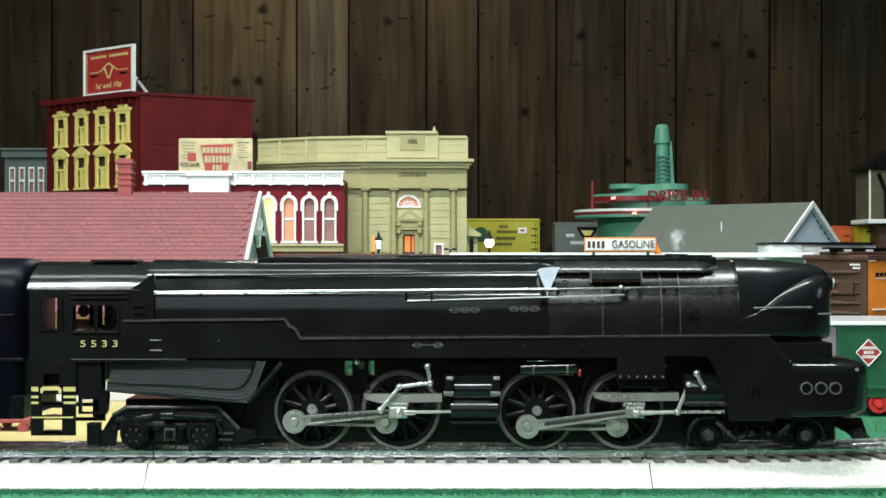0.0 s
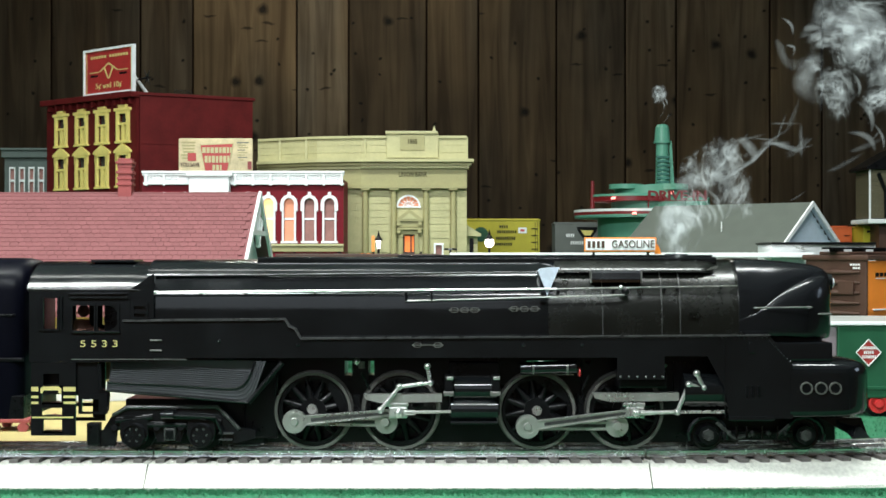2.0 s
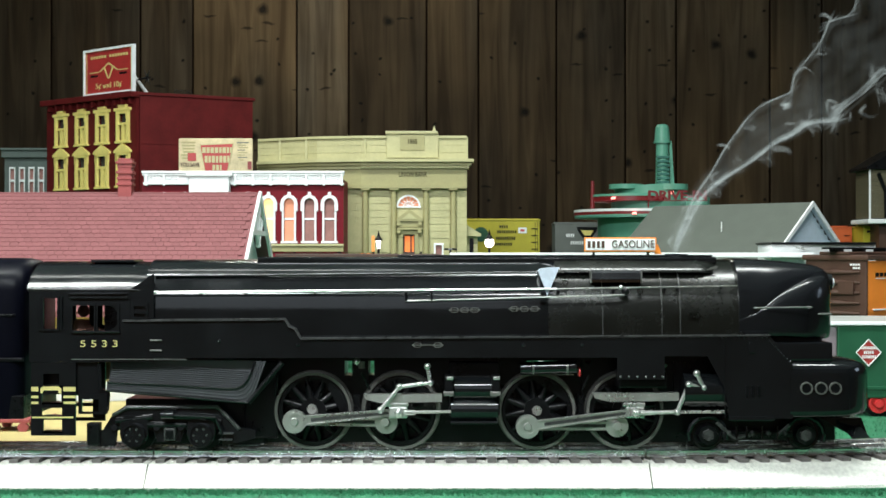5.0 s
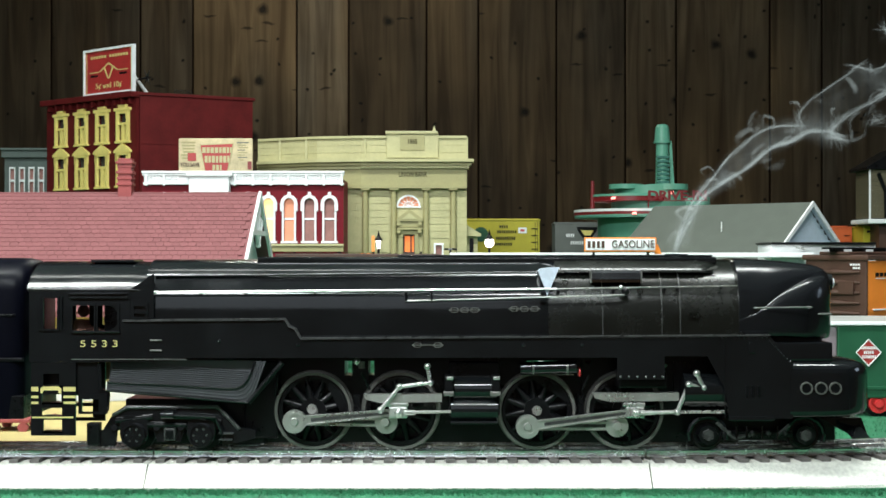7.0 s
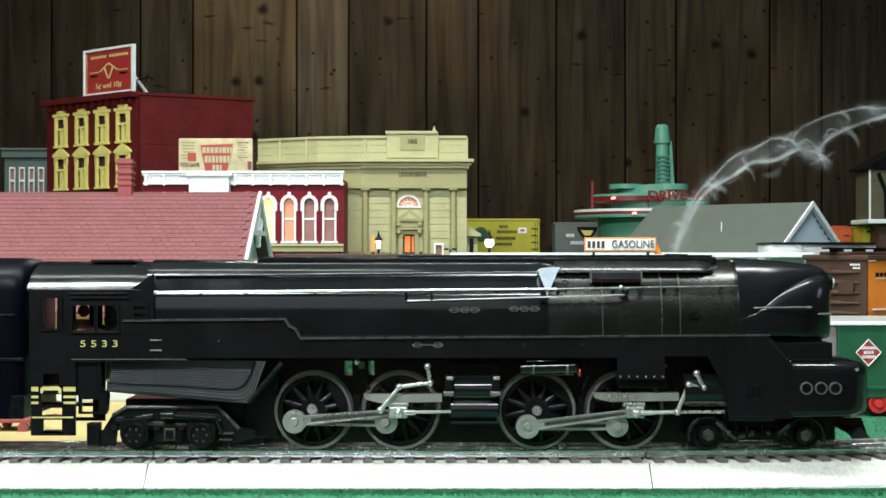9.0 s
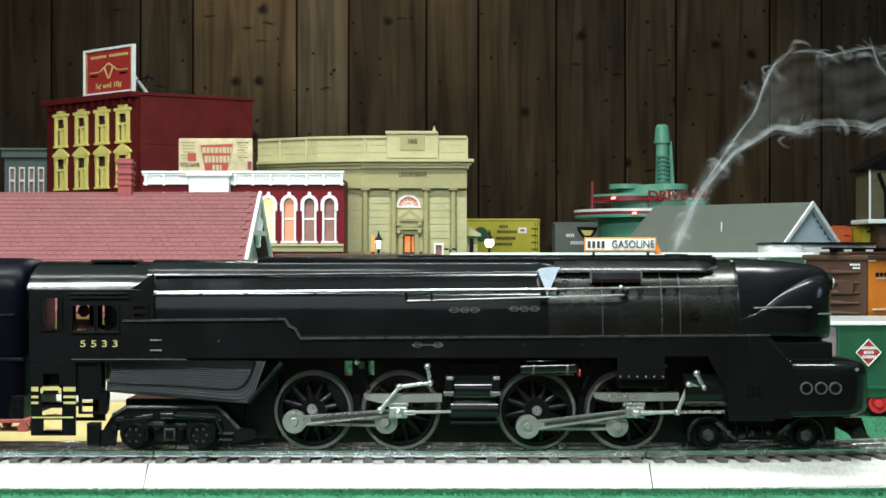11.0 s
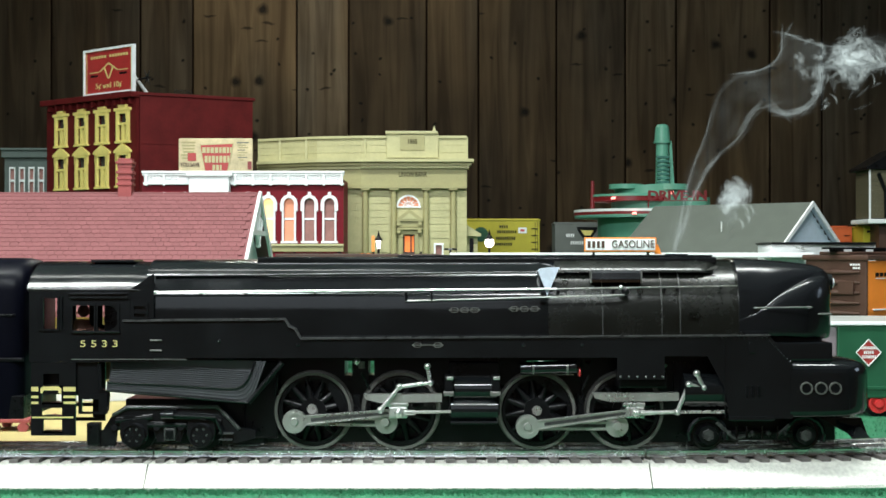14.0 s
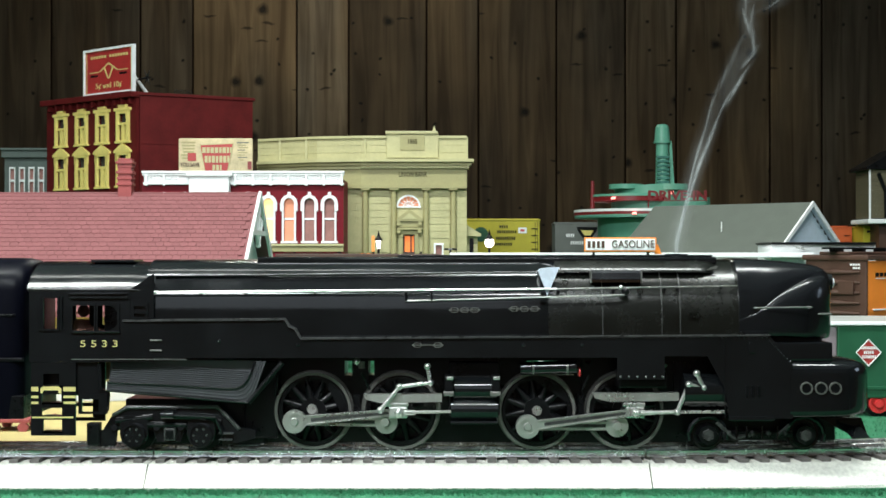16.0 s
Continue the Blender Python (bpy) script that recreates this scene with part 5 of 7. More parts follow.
def locomotive():
    e = thing("steam_locomotive", "black streamlined duplex steam locomotive standing on track", "locomotive")
    P = lambda nm, fn, *a, m=BLACK, par=e, label="", smooth=False, **k: quick(nm, m, par, fn, *a, label=label, smooth=smooth, **k)
    X = lambda s, y=YS: W(s, 0, y).x
    Z = lambda s, y=YS: W(0, s, y).z

    # boiler casing of the rear part, creased along two lines
    prof = [(.0300, .073), (.0307, .080), (.0309, .088), (.0304, .0950), (.0296, .0982), (.0284, .1000), (.0262, .1040), (.0250, .1062), (.0236, .1078), (.0205, .1100), (.0150, .1130), (.0080, .1146), (0, .1152)]
    bm = bmesh.new()
    secs = [arch(X(262, .745), prof), arch(X(600, .745), prof), arch(X(955, .742), prof)]
    loft(bm, secs)
    part("boiler_casing", bm, BLACK, e, "smooth black boiler casing", True)
    # bevelled end facet of the casing
    rb = [(.0295 * math.sin(radians(a)), .0862 + .0290 * math.cos(radians(a))) for a in range(0, 91, 9)][::-1]
    rb = [(.0296, .073), (.0296, .080)] + rb
    k = lambda t: [(p[0] + (q[0] - p[0]) * t, p[1] + (q[1] - p[1]) * t) for p, q in zip(prof, rb)]
    bm = bmesh.new()
    n = len(prof)
    sec = []
    for t in (0, 1):
        row = []
        for (d, z) in k(t * .55):
            lean = (z - .098) / .017
            row.append((X(955 + t * 14, .742) + t * max(0, lean) * .0060, d, z))
        sec.append([(x, YC - d, z) for x, d, z in row] + [(x, YC + d, z) for x, d, z in row[::-1] if d > 0])
    loft(bm, sec)
    part("casing_bevel", bm, BLACK, e, "bevelled front edge of the casing")
    # daylight caught by the black bevel is painted on as pale blue
    P("bevel_face", prism, [pt(952, 480, YC - .029), pt(958, 475, YC - .029), pt(990, 473, YC - .029), pt(968, 524, YC - .029), pt(963, 508, YC - .029)], YC - .0306, YC - .0235, m=mat("bevel_daylight_sheen", (.55, .62, .72), .25), label="casing bevel, its daylight sheen painted pale blue-white")
    # exposed boiler ahead of it
    bm = bmesh.new()
    loft(bm, [arch(X(950, .75), rb), arch(X(1308, .75), rb)])
    part("boiler", bm, SMOKEBOX, e, "worn graphite boiler section", True)
    for sx in (1062, 1165, 1197, 1303):
        bm = bmesh.new()
        loft(bm, [arch(X(sx - .9, .75), [(d * 1.012, .0862 + (z - .0862) * 1.012 if z > .08 else z) for d, z in rb]), arch(X(sx + .9, .75), [(d * 1.012, .0862 + (z - .0862) * 1.012 if z > .08 else z) for d, z in rb])])
        part("boiler_band", bm, EDGE, e, "", True)
    for sx in (655, 780):
        bm = bmesh.new()
        loft(bm, [arch(X(sx - .6, .75), [(d + .00025, z + .0002) for d, z in prof]), arch(X(sx + .6, .75), [(d + .00025, z + .0002) for d, z in prof])])
        part("casing_seam", bm, BLACK, e, "", True)
    # top casing and dome covers
    P("top_casing", box, X(455, YC - .012), X(1268, YC - .012), YC - .0125, YC + .0125, .1125, .1166, .0012, m=BLACK)
    P("top_casing_rim", box, X(703, YC - .01), X(1262, YC - .01), YC - .0085, YC + .0085, .1166, .1176, .0005, m=BLACK)
    hp = [(.0222, .1086), (.0219, .1094), (.0196, .1112), (.0168, .1130), (.0150, .1141), (.0130, .1146), (0, .1149)]
    bm = bmesh.new()
    loft(bm, [arch(X(982, YC - .02), hp), arch(X(1235, YC - .02), hp), arch(X(1256, YC - .02), [(d * .93, z - .0004) for d, z in hp]), arch(X(1272, YC - .02), [(d * .78, z - .0016) for d, z in hp])])
    hood = part("stack_hood", bm, SMOKEBOX, e, "black smoke stack hood with sloping flanks", True)
    P("hood_tip", prism, [pt(1258, 473, YC - .02), pt(1270, 471, YC - .02), pt(1266, 476, YC - .02), pt(1250, 479, YC - .02)], YC - .0212, YC - .0200, m=TYRE, par=hood)
    vp = [(.0262, .1046), (.0264, .1052), (.0257, .1084), (.0240, .1096), (.0150, .1098)]
    bm = bmesh.new()
    loft(bm, [[(x, YC - d, z) for d, z in vp] for x in (X(1046, YC - .026), X(1135, YC - .026))])
    vb = part("vent_box", bm, NOSEB, e, "worn grey vent cover on the boiler")
    P("vent_slot", bx, 1048, 1133, 495.5, 500, YC - .0274, YC - .02, m=GAP, par=vb, ref=YC - .026)
    for q in (1046, 1135):
        P("vent_end", bx, q - 1, q + 1, 480, 501, YC - .0278, YC - .02, .0002, m=TYRE, par=vb, ref=YC - .026)
    for sx in (760, 815, 880, 935):
        P("roof_cleat", bx, sx - 5, sx + 5, 466.5, 469, YC - .0150, YC - .012, .0003, m=TYRE, ref=YC - .016)
    # stack opening, whence the smoke comes
    P("chimney", tube, (W(1197, 0, YC).x, YC, .1160), (W(1197, 0, YC).x, YC, .1182), .0055, .0060, 20, m=BLACK2)

    # tapered nose
    bm = bmesh.new()
    secs = []
    for sx, w, st, sb, sc, sh, hh in ((1300, .0302, 457, 596, 566, .0001, .0008), (1330, .0301, 458, 597, 555, .0006, .0022), (1348, .0299, 459, 597, 541, .0014, .0040), (1365, .0296, 460, 598, 527, .0026, .0060), (1383, .0290, 461.5, 598, 515, .0038, .0075), (1400, .0282, 463, 599, 506, .0048, .0085),
                                      (1420, .0268, 465.5, 600, 496, .0056, .0090), (1438, .0246, 468, 600, 490, .0060, .0090), (1450, .0216, 471, 600, 488, .0058, .0085), (1458, .0180, 475, 599, 488, .0050, .0080), (1464, .0130, 481, 595, 491, .0038, .0070), (1467, .0070, 490, 585, 497, .0020, .0050)):
        yy = YC - w
        x = W(sx, 0, YC - w * .6).x
        zt, zb, zc = W(0, st, YC - .004).z, W(0, sb, yy).z, W(0, sc, yy).z
        sh, hh = sh * 1.25, hh * 1.45
        up = [((w - sh) * math.cos(t) ** .5, zc + (zt - zc) * math.sin(t)) for t in (.05, .3, .6, .9, 1.2, 1.4)]
        shoulder = [(w - sh + sh * math.cos(t), zc - hh + hh * math.sin(t)) for t in (0, .35, .7, 1.05, 1.3, 1.55)]
        secs.append(arch(x, [(w * .90, zb), (w * .97, zb + .001), (w * .995, zb + .003), (w, (zb + zc - hh) / 2)] + shoulder + up + [(0, zt)]))
    loft(bm, secs)
    part("nose", bm, NOSEB, e, "pointed black nose casing", True)
    hl = P("headlight", tube, (W(1462, 500, YC).x, YC, Z(500, YC)), (W(1470, 500, YC).x, YC, Z(500, YC)), S(15, YC), n=24, m=BLACK)
    P("lens", tube, (W(1470, 500, YC).x, YC, Z(500, YC)), (W(1475, 500, YC).x, YC, Z(500, YC)), S(12, YC), S(7, YC), 24, m=WHITE, par=hl, label="pale headlight lens")
    # handrails of the nose
    for a, b, s, r in ((1334, 1437, 545, .00038), (1434, 1472, 556, .0005)):
        y = YC - (.0318 if s < 550 else .024)
        rl = P("nose_handrail", tube, W(a, s, y), W(b, s - (1 if s < 550 else 0), y), r, n=8, m=TYRE, label="steel handrail")
        for q in (a + 4, b - 6):
            P("stanchion", tube, W(q, s, y), W(q, s, y + .008), .0006, n=6, m=STEEL, par=rl)

    # long handrail along the boiler
    y = YC - .0318
    hr = P("handrail", tube, W(272, 517.5, y), W(985, 511.5, y), .00055, n=8, m=STEEL, label="long steel handrail")
    hr2 = P("handrail", tube, W(985, 511.5, y), W(1305, 506, y), .0004, n=8, m=TYRE)
    for q, s in ((355, 517), (433, 516), (557, 515.5), (659, 514), (764, 513), (879, 512.5)):
        P("stanchion", tube, W(q, s, y), W(q, s, y + .005), .0008, n=6, m=BLACK, par=hr)
    for q, s in ((988, 511), (1085, 510), (1175, 508), (1198, 507), (1275, 506)):
        P("stanchion", tube, W(q, s, y), W(q, s + 3, y + .005), .0011, n=6, m=BLACK, par=hr2)
    # crease moulding higher up
    y = YC - .0257
    P("crease_moulding", tube, W(275, 489, y), W(952, 482.5, y), .00075, n=10, m=BLACK, smooth=True)
    # lower pipe with two drop links
    y = YC - .0335
    pp = P("pipe", tube, W(717, 533, y), W(1105, 522.5, y), .0005, n=8, m=TYRE)
    for q in (719, 764):
        P("link", tube, W(q, 518, y), W(q, 533, y), .0007, n=6, m=BLACK2, par=pp)
    P("valve", ball, W(1107, 516, y + .002), .0022, m=BLACK2, par=pp)
    P("valve_bonnet", ball, W(1099, 509, y + .002), .0012, m=STEEL, par=pp)
    for q, s, yy in ((1000, 501, -.0305), (1133, 516, -.0308), (1232, 557, -.0312), (1222, 557, -.0312)):
        part("washout_plug", ring(bmesh.new(), (W(q, s, YC + yy).x, W(q, s, YC + yy).z), .0009, .0016, YC + yy - .0006, YC + yy + .0006, 16), SMOKEBOX, e)
    for c0, s in ((822, 549), (928, 547), (757, 611)):
        for d in (-18, 0, 18):
            if s == 611 and d == 0:
                continue
            yy = YC - .0312 if s < 600 else YS - .0004
            p = W(c0 + d, s, yy)
            bm = ring(bmesh.new(), (0, 0), .0016, .0021, -.0003, .0003, 6)
            bmesh.ops.transform(bm, matrix=Matrix.Translation(p) @ Matrix.Diagonal((1.25, 1, .7, 1)), verts=bm.verts)
            part("cover_plate", bm, TYRE, e)
        P("cover_bar", tube, W(c0 - 28, s, yy), W(c0 + 28, s, yy), .00025, n=6, m=TYRE)

    # side skirts, near and far
    sk = [(220, 568), (505, 566), (511, 577), (522, 582), (531, 600), (1361, 594), (1403, 640), (1403, 741), (1290, 741), (1284, 690), (1262, 650), (1252, 631), (1176, 631), (1176, 672), (1092, 672), (1092, 633), (470, 634), (220, 634)]
    for s, y0 in ((1, YS), (-1, YC + .0316)):
        q = P("side_skirt", prism, [pt(a, b, YS) for a, b in sk], y0, y0 + .0014, m=BLACK, label="black running board skirt")
        if s < 0:
            continue
        # lighter strip paints the highlight along the skirt's top edge
        P("skirt_edge", prism, [pt(a, b, YS) for a, b in ((218, 566), (506, 563.5), (514, 577), (524, 581), (533, 598), (1363, 592.5), (1363, 595), (532, 601), (521, 584), (510, 579), (504, 567), (218, 569.5))], YS - .0012, YS + .004, m=EDGE, par=q)
        rivets(q, [W(538 + 7.95 * i, 603.5 - i * .054, YS - .0001) for i in range(104)] + [W(1362 + i * 5, 603 + i * 5.4, YS - .0001) for i in range(8)], .0006, BLACK)
        P("flat_seam", bx, 1282, 1284, 600, 740, YS - .0004, YS, m=BLACK, par=q)
        P("skirt_hatch", bx, 1325, 1336, 606, 626, YS - .0006, YS - .0001, .0004, m=BLACK, par=q)
        for d in (1322, 1332, 1343):
            P("skirt_slot", bx, d - 2.5, d + 2.5, 683, 703, YS - .0005, YS - .0001, .0003, m=BLACK2, par=q)
        P("bottom_flange", bx, 1290, 1372, 737, 745, YS - .0010, YS + .003, .0004, m=BLACK, par=q)
        for d in (388, 527, 926, 1030):
            P("skirt_bolt", ball, W(d, 611 if d != 388 else 604, YS), .0010, m=BLACK, par=q)
        for d in range(1098, 1175, 15):
            P("skirt_bolt", ball, W(d, 667, YS), .0006, m=TYRE, par=q, u=8, v=6)
        P("louvre", bx, 265, 286, 601, 604, YS - .0008, YS - .0001, .0002, m=TYRE, par=q)
        P("louvre", bx, 265, 286, 619, 622, YS - .0008, YS - .0001, .0002, m=TYRE, par=q)

    # cab
    def cab_side(y0, y1):
        hs = [(X(77), X(103), Z(583), Z(527)), (X(128), X(168), Z(586), Z(540)), (X(173), X(209), Z(586), Z(540))]
        return P("cab_side", plate, X(52), X(230), Z(641), Z(513), y0, y1, hs, label="black cab side with window openings")
    cs = cab_side(YS - .0002, YS + .0012)
    cab_side(YC + .0318, YC + .033)
    P("cab_front_sheet", prism, [pt(229.5, 641, YS), pt(229.5, 513, YS), pt(250, 500, YS), pt(272, 484, YS), pt(272, 641, YS)], YS + .0002, YS + .0015)
    for w0 in ((77, 103, 527, 583), (128, 168, 540, 586), (173, 209, 540, 586)):
        a, b, t, d = w0
        fr = P("window_frame", plate, X(a - 3), X(b + 3), Z(d + 3), Z(t - 3), YS - .0010, YS - .0001, [(X(a + 1), X(b - 1), Z(d - 1), Z(t + 1))], par=e)
    for t, k in ((540, 1), (586, -1)):
        P("window_corner", prism, [pt(a, b, YS) for a, b in ((210, t - k), (190, t - k), (198, t + 2.5 * k), (204, t + 7 * k), (208, t + 13 * k), (210, t + 19 * k))], YS - .0006, YS + .0011)
    P("window_slide_rail", bx, 122, 226, 525, 529, YS - .0016, YS + .001, .0004)
    P("window_hood", bx, 120, 224, 518, 522, YS - .0022, YS + .001, .0005)
    lv = P("cab_louvre", plate, X(235), X(262), Z(566), Z(535), YS - .0008, YS + .0001, [(X(238), X(258), Z(549), Z(539)), (X(238), X(258), Z(562), Z(552))], label="black louvre frame")
    for t in (539, 552):
        P("louvre_blade", prism, [pt(238, t, YS), pt(258, t, YS), pt(258, t + 3, YS), pt(238, t + 3, YS)], YS - .0014, YS + .0001, par=lv)
    P("cab_sill", bx, 128, 212, 586, 590, YS - .0014, YS + .0005, .0004)
    P("door_rail", bx, 68, 73, 524, 585, YS - .0014, YS + .0005, .0004)
    P("door_rail", bx, 106, 110, 524, 585, YS - .0014, YS + .0005, .0004)
    P("stripe", bx, 126, 330, 635.5, 637, YS - .0004, YS - .0001, m=TYRE)
    write("cab_number", "5 5 3 3", S(17, YS), GOLD, Matrix.Translation((X(176), YS - .0005, Z(609))), e, width=S(66, YS), depth=.0002, label="pale gold cab numerals")
    rp = [(.0333, Z(515)), (.0335, Z(513)), (.0332, .1003), (.0312, .1024), (.0290, .1045), (.0225, .1086), (.0140, .1121), (0, .1142)]
    rp2 = [(d * .96, z - .0010) for d, z in rp]
    bm = bmesh.new()
    loft(bm, [arch(W(51, 0, YC - .03).x, rp), arch(W(232, 0, YC - .03).x, rp), arch(W(272, 0, YC - .03).x, rp2)])
    part("cab_roof", bm, BLACK, e, "rounded black cab roof", True)
    P("roof_hatch", box, X(170, YC), X(246, YC), YC - .012, YC + .012, .1136, .1150, .0006)
    P("cab_floor", box, X(60), X(272), YS + .002, YC + .031, Z(632), Z(628), m=BLACK2)
    P("backhead", box, X(176), X(262), YC - .022, YC + .022, Z(640), .108, m=BLACK2, label="boiler backhead inside the cab")
    # tail steps with openings and stripes
    ho = [(X(77), X(105), Z(683), Z(662)), (X(74), X(109), Z(713), Z(698)), (X(74), X(110), Z(736), Z(722)), (X(77), X(110), Z(764), Z(743))]
    stp = P("cab_steps", plate, X(55), X(134), Z(771), Z(641.5), YS, YS + .0014, ho, label="black step panel with gold stripes")
    P("cab_steps", plate, X(55), X(134), Z(771), Z(641.5), YC + .0316, YC + .033, ho)
    for t, d in ((685, 693), (700.5, 705), (711, 715.5)):
        for a, b in ((55.5, 68), (112.5, 134)):
            P("gold_stripe", bx, a, b, t, d, YS - .0004, YS - .0001, m=GOLD, par=stp)
    P("gold_stripe", bx, 57, 130, 737.5, 740.5, YS - .0004, YS - .0001, m=GOLD, par=stp)
    P("gold_arch", prism, [pt(a, b, YS) for a, b in ((72, 696), (72, 688), (77, 684), (104, 684), (109, 688), (109, 696), (105, 696), (103, 691), (78, 691), (76, 696))], YS - .0004, YS + .0002, m=GOLD, par=stp)
    P("recess_back", bx, 70, 112, 655, 683, YS + .006, YS + .007, m=BLACK2, par=stp)
    for t in (683, 713, 737, 764):
        P("step_tread", bx, 74, 112, t, t + 3, YS, YS + .009, m=BLACK2, par=stp)
    P("rear_step", prism, [pt(a, b, YS) for a, b in ((130, 642), (172, 642), (174, 668), (176, 682), (181, 690), (190, 694), (193, 697), (191, 728), (176, 728), (176, 704), (146, 704), (146, 698), (130, 698))], YS + .002, YS + .0034, m=BLACK)
    rs = P("rear_step_frame", plate, X(139), X(190), Z(733), Z(698), YS, YS + .0016, [(X(145), X(175), Z(729), Z(707))], m=BLACK)
    P("grab_iron", tube, W(176, 645, YS - .001), W(178, 690, YS - .001), .0009, n=8)
    # ribbed ash pan below the firebox
    pan = P("ash_pan", prism, [pt(a, b, YS + .005) for a, b in ((196, 638), (452, 638), (464, 650), (441, 712), (190, 692), (192, 676))], YS + .006, YC - .004, m=ASHPAN, label="grey ribbed ash pan")
    for i in range(9):
        t = i / 8
        P("rib", tube, W(199 - 3 * t, 643 + 30 * t, YS + .0055 - .004 * t), W(448 - 14 * t, 658 + 28 * t, YS + .0055 - .004 * t), .00038, n=6, m=ASHPAN, par=pan)
    lip = [(190, 677), (300, 682), (398, 688), (418, 688), (430, 683), (438, 674), (445, 660), (452, 640)]
    P("pan_fold", prism, [pt(a, b, YS) for a, b in lip + [(470, 640), (462, 662), (452, 690), (444, 706), (436, 713), (420, 713), (300, 700), (188, 691)]], YS + .0012, YS + .004, m=ASHPAN, par=pan)
    for i in range(1, 4):
        f = i / 4
        row = [(p[0] + (q[0] - p[0]) * f, p[1] + (q[1] - p[1]) * f) for p, q in zip(lip, [(189, 691), (300, 700), (405, 711), (424, 713), (438, 710), (448, 698), (459, 668), (469, 640)])]
        for a, b in zip(row, row[1:]):
            P("rib", tube, W(*a, YS + .0011), W(*b, YS + .0011), .00036, n=6, m=ASHPAN, par=pan)
    for a, b in zip(lip, lip[1:]):
        P("pan_lip", tube, W(*a, YS + .0008), W(*b, YS + .0008), .0006, n=8, m=BLACK, par=pan, smooth=True)
    P("pan_lip", tube, W(189, 691, YS + .0008), W(438, 713, YS + .0008), .0007, n=8, m=BLACK, par=pan)
    P("pan_brace", tube, W(500, 642, YS + .002), W(440, 712, YS + .002), .0016, n=8, m=BLACK2, par=pan)

    # frame and running gear
    P("main_frame", box, X(460, YC), X(1300, YC), YC - .009, YC + .009, Z(779, YC), Z(662, YC), m=BLACK2)
    for a, b in ((440, 612), (664, 930), (1012, 1300)):
        P("boiler_belly", box, X(a, YC), X(b, YC), YC - .0095, YC + .02, Z(665, YC), .076, m=BLACK2)
    P("boiler_underside", box, X(470, YC), X(1300, YC), YC - .02, YC + .02, Z(634, YC), .0755, m=BLACK2)
    for sx in (640, 845, 1040, 1200):
        P("frame_hanger", box, X(sx - 14, YC), X(sx + 14, YC), YC - .012, YC + .012, Z(700, YC), Z(630, YC), m=BLACK2)
    pins = {}
    for cx, cr, (px, py) in ((554, 207, (524, 743)), (709, 207, (682, 744)), (950, 235, (932, 752)), (1106, 235, (1089, 751))):
        driver(e, cx, cr)
        driver(e, cx, cr + 90, YC + .018, -1)
        P("axle", tube, (W(cx, 0, YW).x, YW - .0012, W(0, 727.5, YW).z), (W(cx, 0, YW).x, YC + .019, W(0, 727.5, YW).z), .0026, n=14, m=TYRE)
        p = W(px, py, YW)
        P("crank_pin", tube, (p.x, YW - .009, p.z), (p.x, YW + .003, p.z), .0022, n=14, m=STEEL)

    def rod(name, a, b, wa, wb, y, t, ra, rb_, label=""):
        """A rod with round ends between two drawing points, fluted along its middle."""
        A, B = W(*a, YW), W(*b, YW)
        d = (B - A).normalized()
        nrm = Vector((-d.z, 0, d.x))
        pts = [A + nrm * wa, B + nrm * wb, B - nrm * wb, A - nrm * wa]
        bm = prism(bmesh.new(), [(v.x, v.z) for v in pts], y, y + t)
        bmesh.ops.bevel(bm, geom=bm.edges[:], offset=.0005, segments=2, affect="EDGES")
        r = part(name, bm, STEEL, e, label, True)
        if ra:
            P("rod_end", tube, (A.x, y - .0012, A.z), (A.x, y + t + .0004, A.z), ra, n=28, m=STEEL, par=r, smooth=True)
            part("rod_end_ring", ring(bmesh.new(), (A.x, A.z), ra * .62, ra * .8, y - .0018, y - .0011, 28), STEEL, r)
            P("pin_cap", tube, (A.x, y - .0026, A.z), (A.x, y - .001, A.z), ra * .3, ra * .36, 12, m=STEEL, par=r)
        if rb_:
            P("rod_end", tube, (B.x, y - .0010, B.z), (B.x, y + t + .0004, B.z), rb_, n=24, m=STEEL, par=r, smooth=True)
            P("pin_cap", tube, (B.x, y - .0022, B.z), (B.x, y - .0008, B.z), rb_ * .4, n=12, m=TYRE, par=r)
        off = Vector((0, y - A.y - .0001, 0))
        g = [A.lerp(B, .16) + nrm * wa * .36, A.lerp(B, .93) + nrm * wb * .36, A.lerp(B, .93) - nrm * wb * .36, A.lerp(B, .16) - nrm * wa * .36]
        P("flute", prism, [(v.x, v.z) for v in g], y - .00012, y + .0004, m=EDGE, par=r)
        for sgn in (1, -1):
            P("flute_edge", tube, A + nrm * wa * .8 * sgn + Vector((0, y - A.y - .0002, 0)), B + nrm * wb * .8 * sgn + Vector((0, y - B.y - .0002, 0)), .00045, n=6, m=STEEL, par=r)
        return r
    for (c1, c2, cr, g0, g1, gy, pr, lk) in (((524, 743), (684, 746), (703, 727), 645, 782, 702, 798, ((675, 722), (708, 681), (762, 674), (757, 646))),
                                      ((932, 752), (1090, 752), (1117, 727), 1046, 1196, 700, 1278, ((1192, 725), (1212, 677), (1238, 683), (1226, 658)))):
        rod("side_rod", c1, c2, .0024, .0024, YW - .0042, .0022, .0, .0058, "bright steel side rod")
        rod("main_rod", c1, cr, .0026, .0018, YW - .0078, .0024, .0060, .0, "bright steel main rod")
        gd = P("crosshead_guide", prism, [pt(a, b, YW) for a, b in ((g0, gy - 7), (g1, gy - 8), (g1, gy + 6), (g0 + 30, gy + 8), (g0 + 4, gy + 2))], YW - .0100, YW - .0035, m=STEEL, label="bright crosshead guide bar")
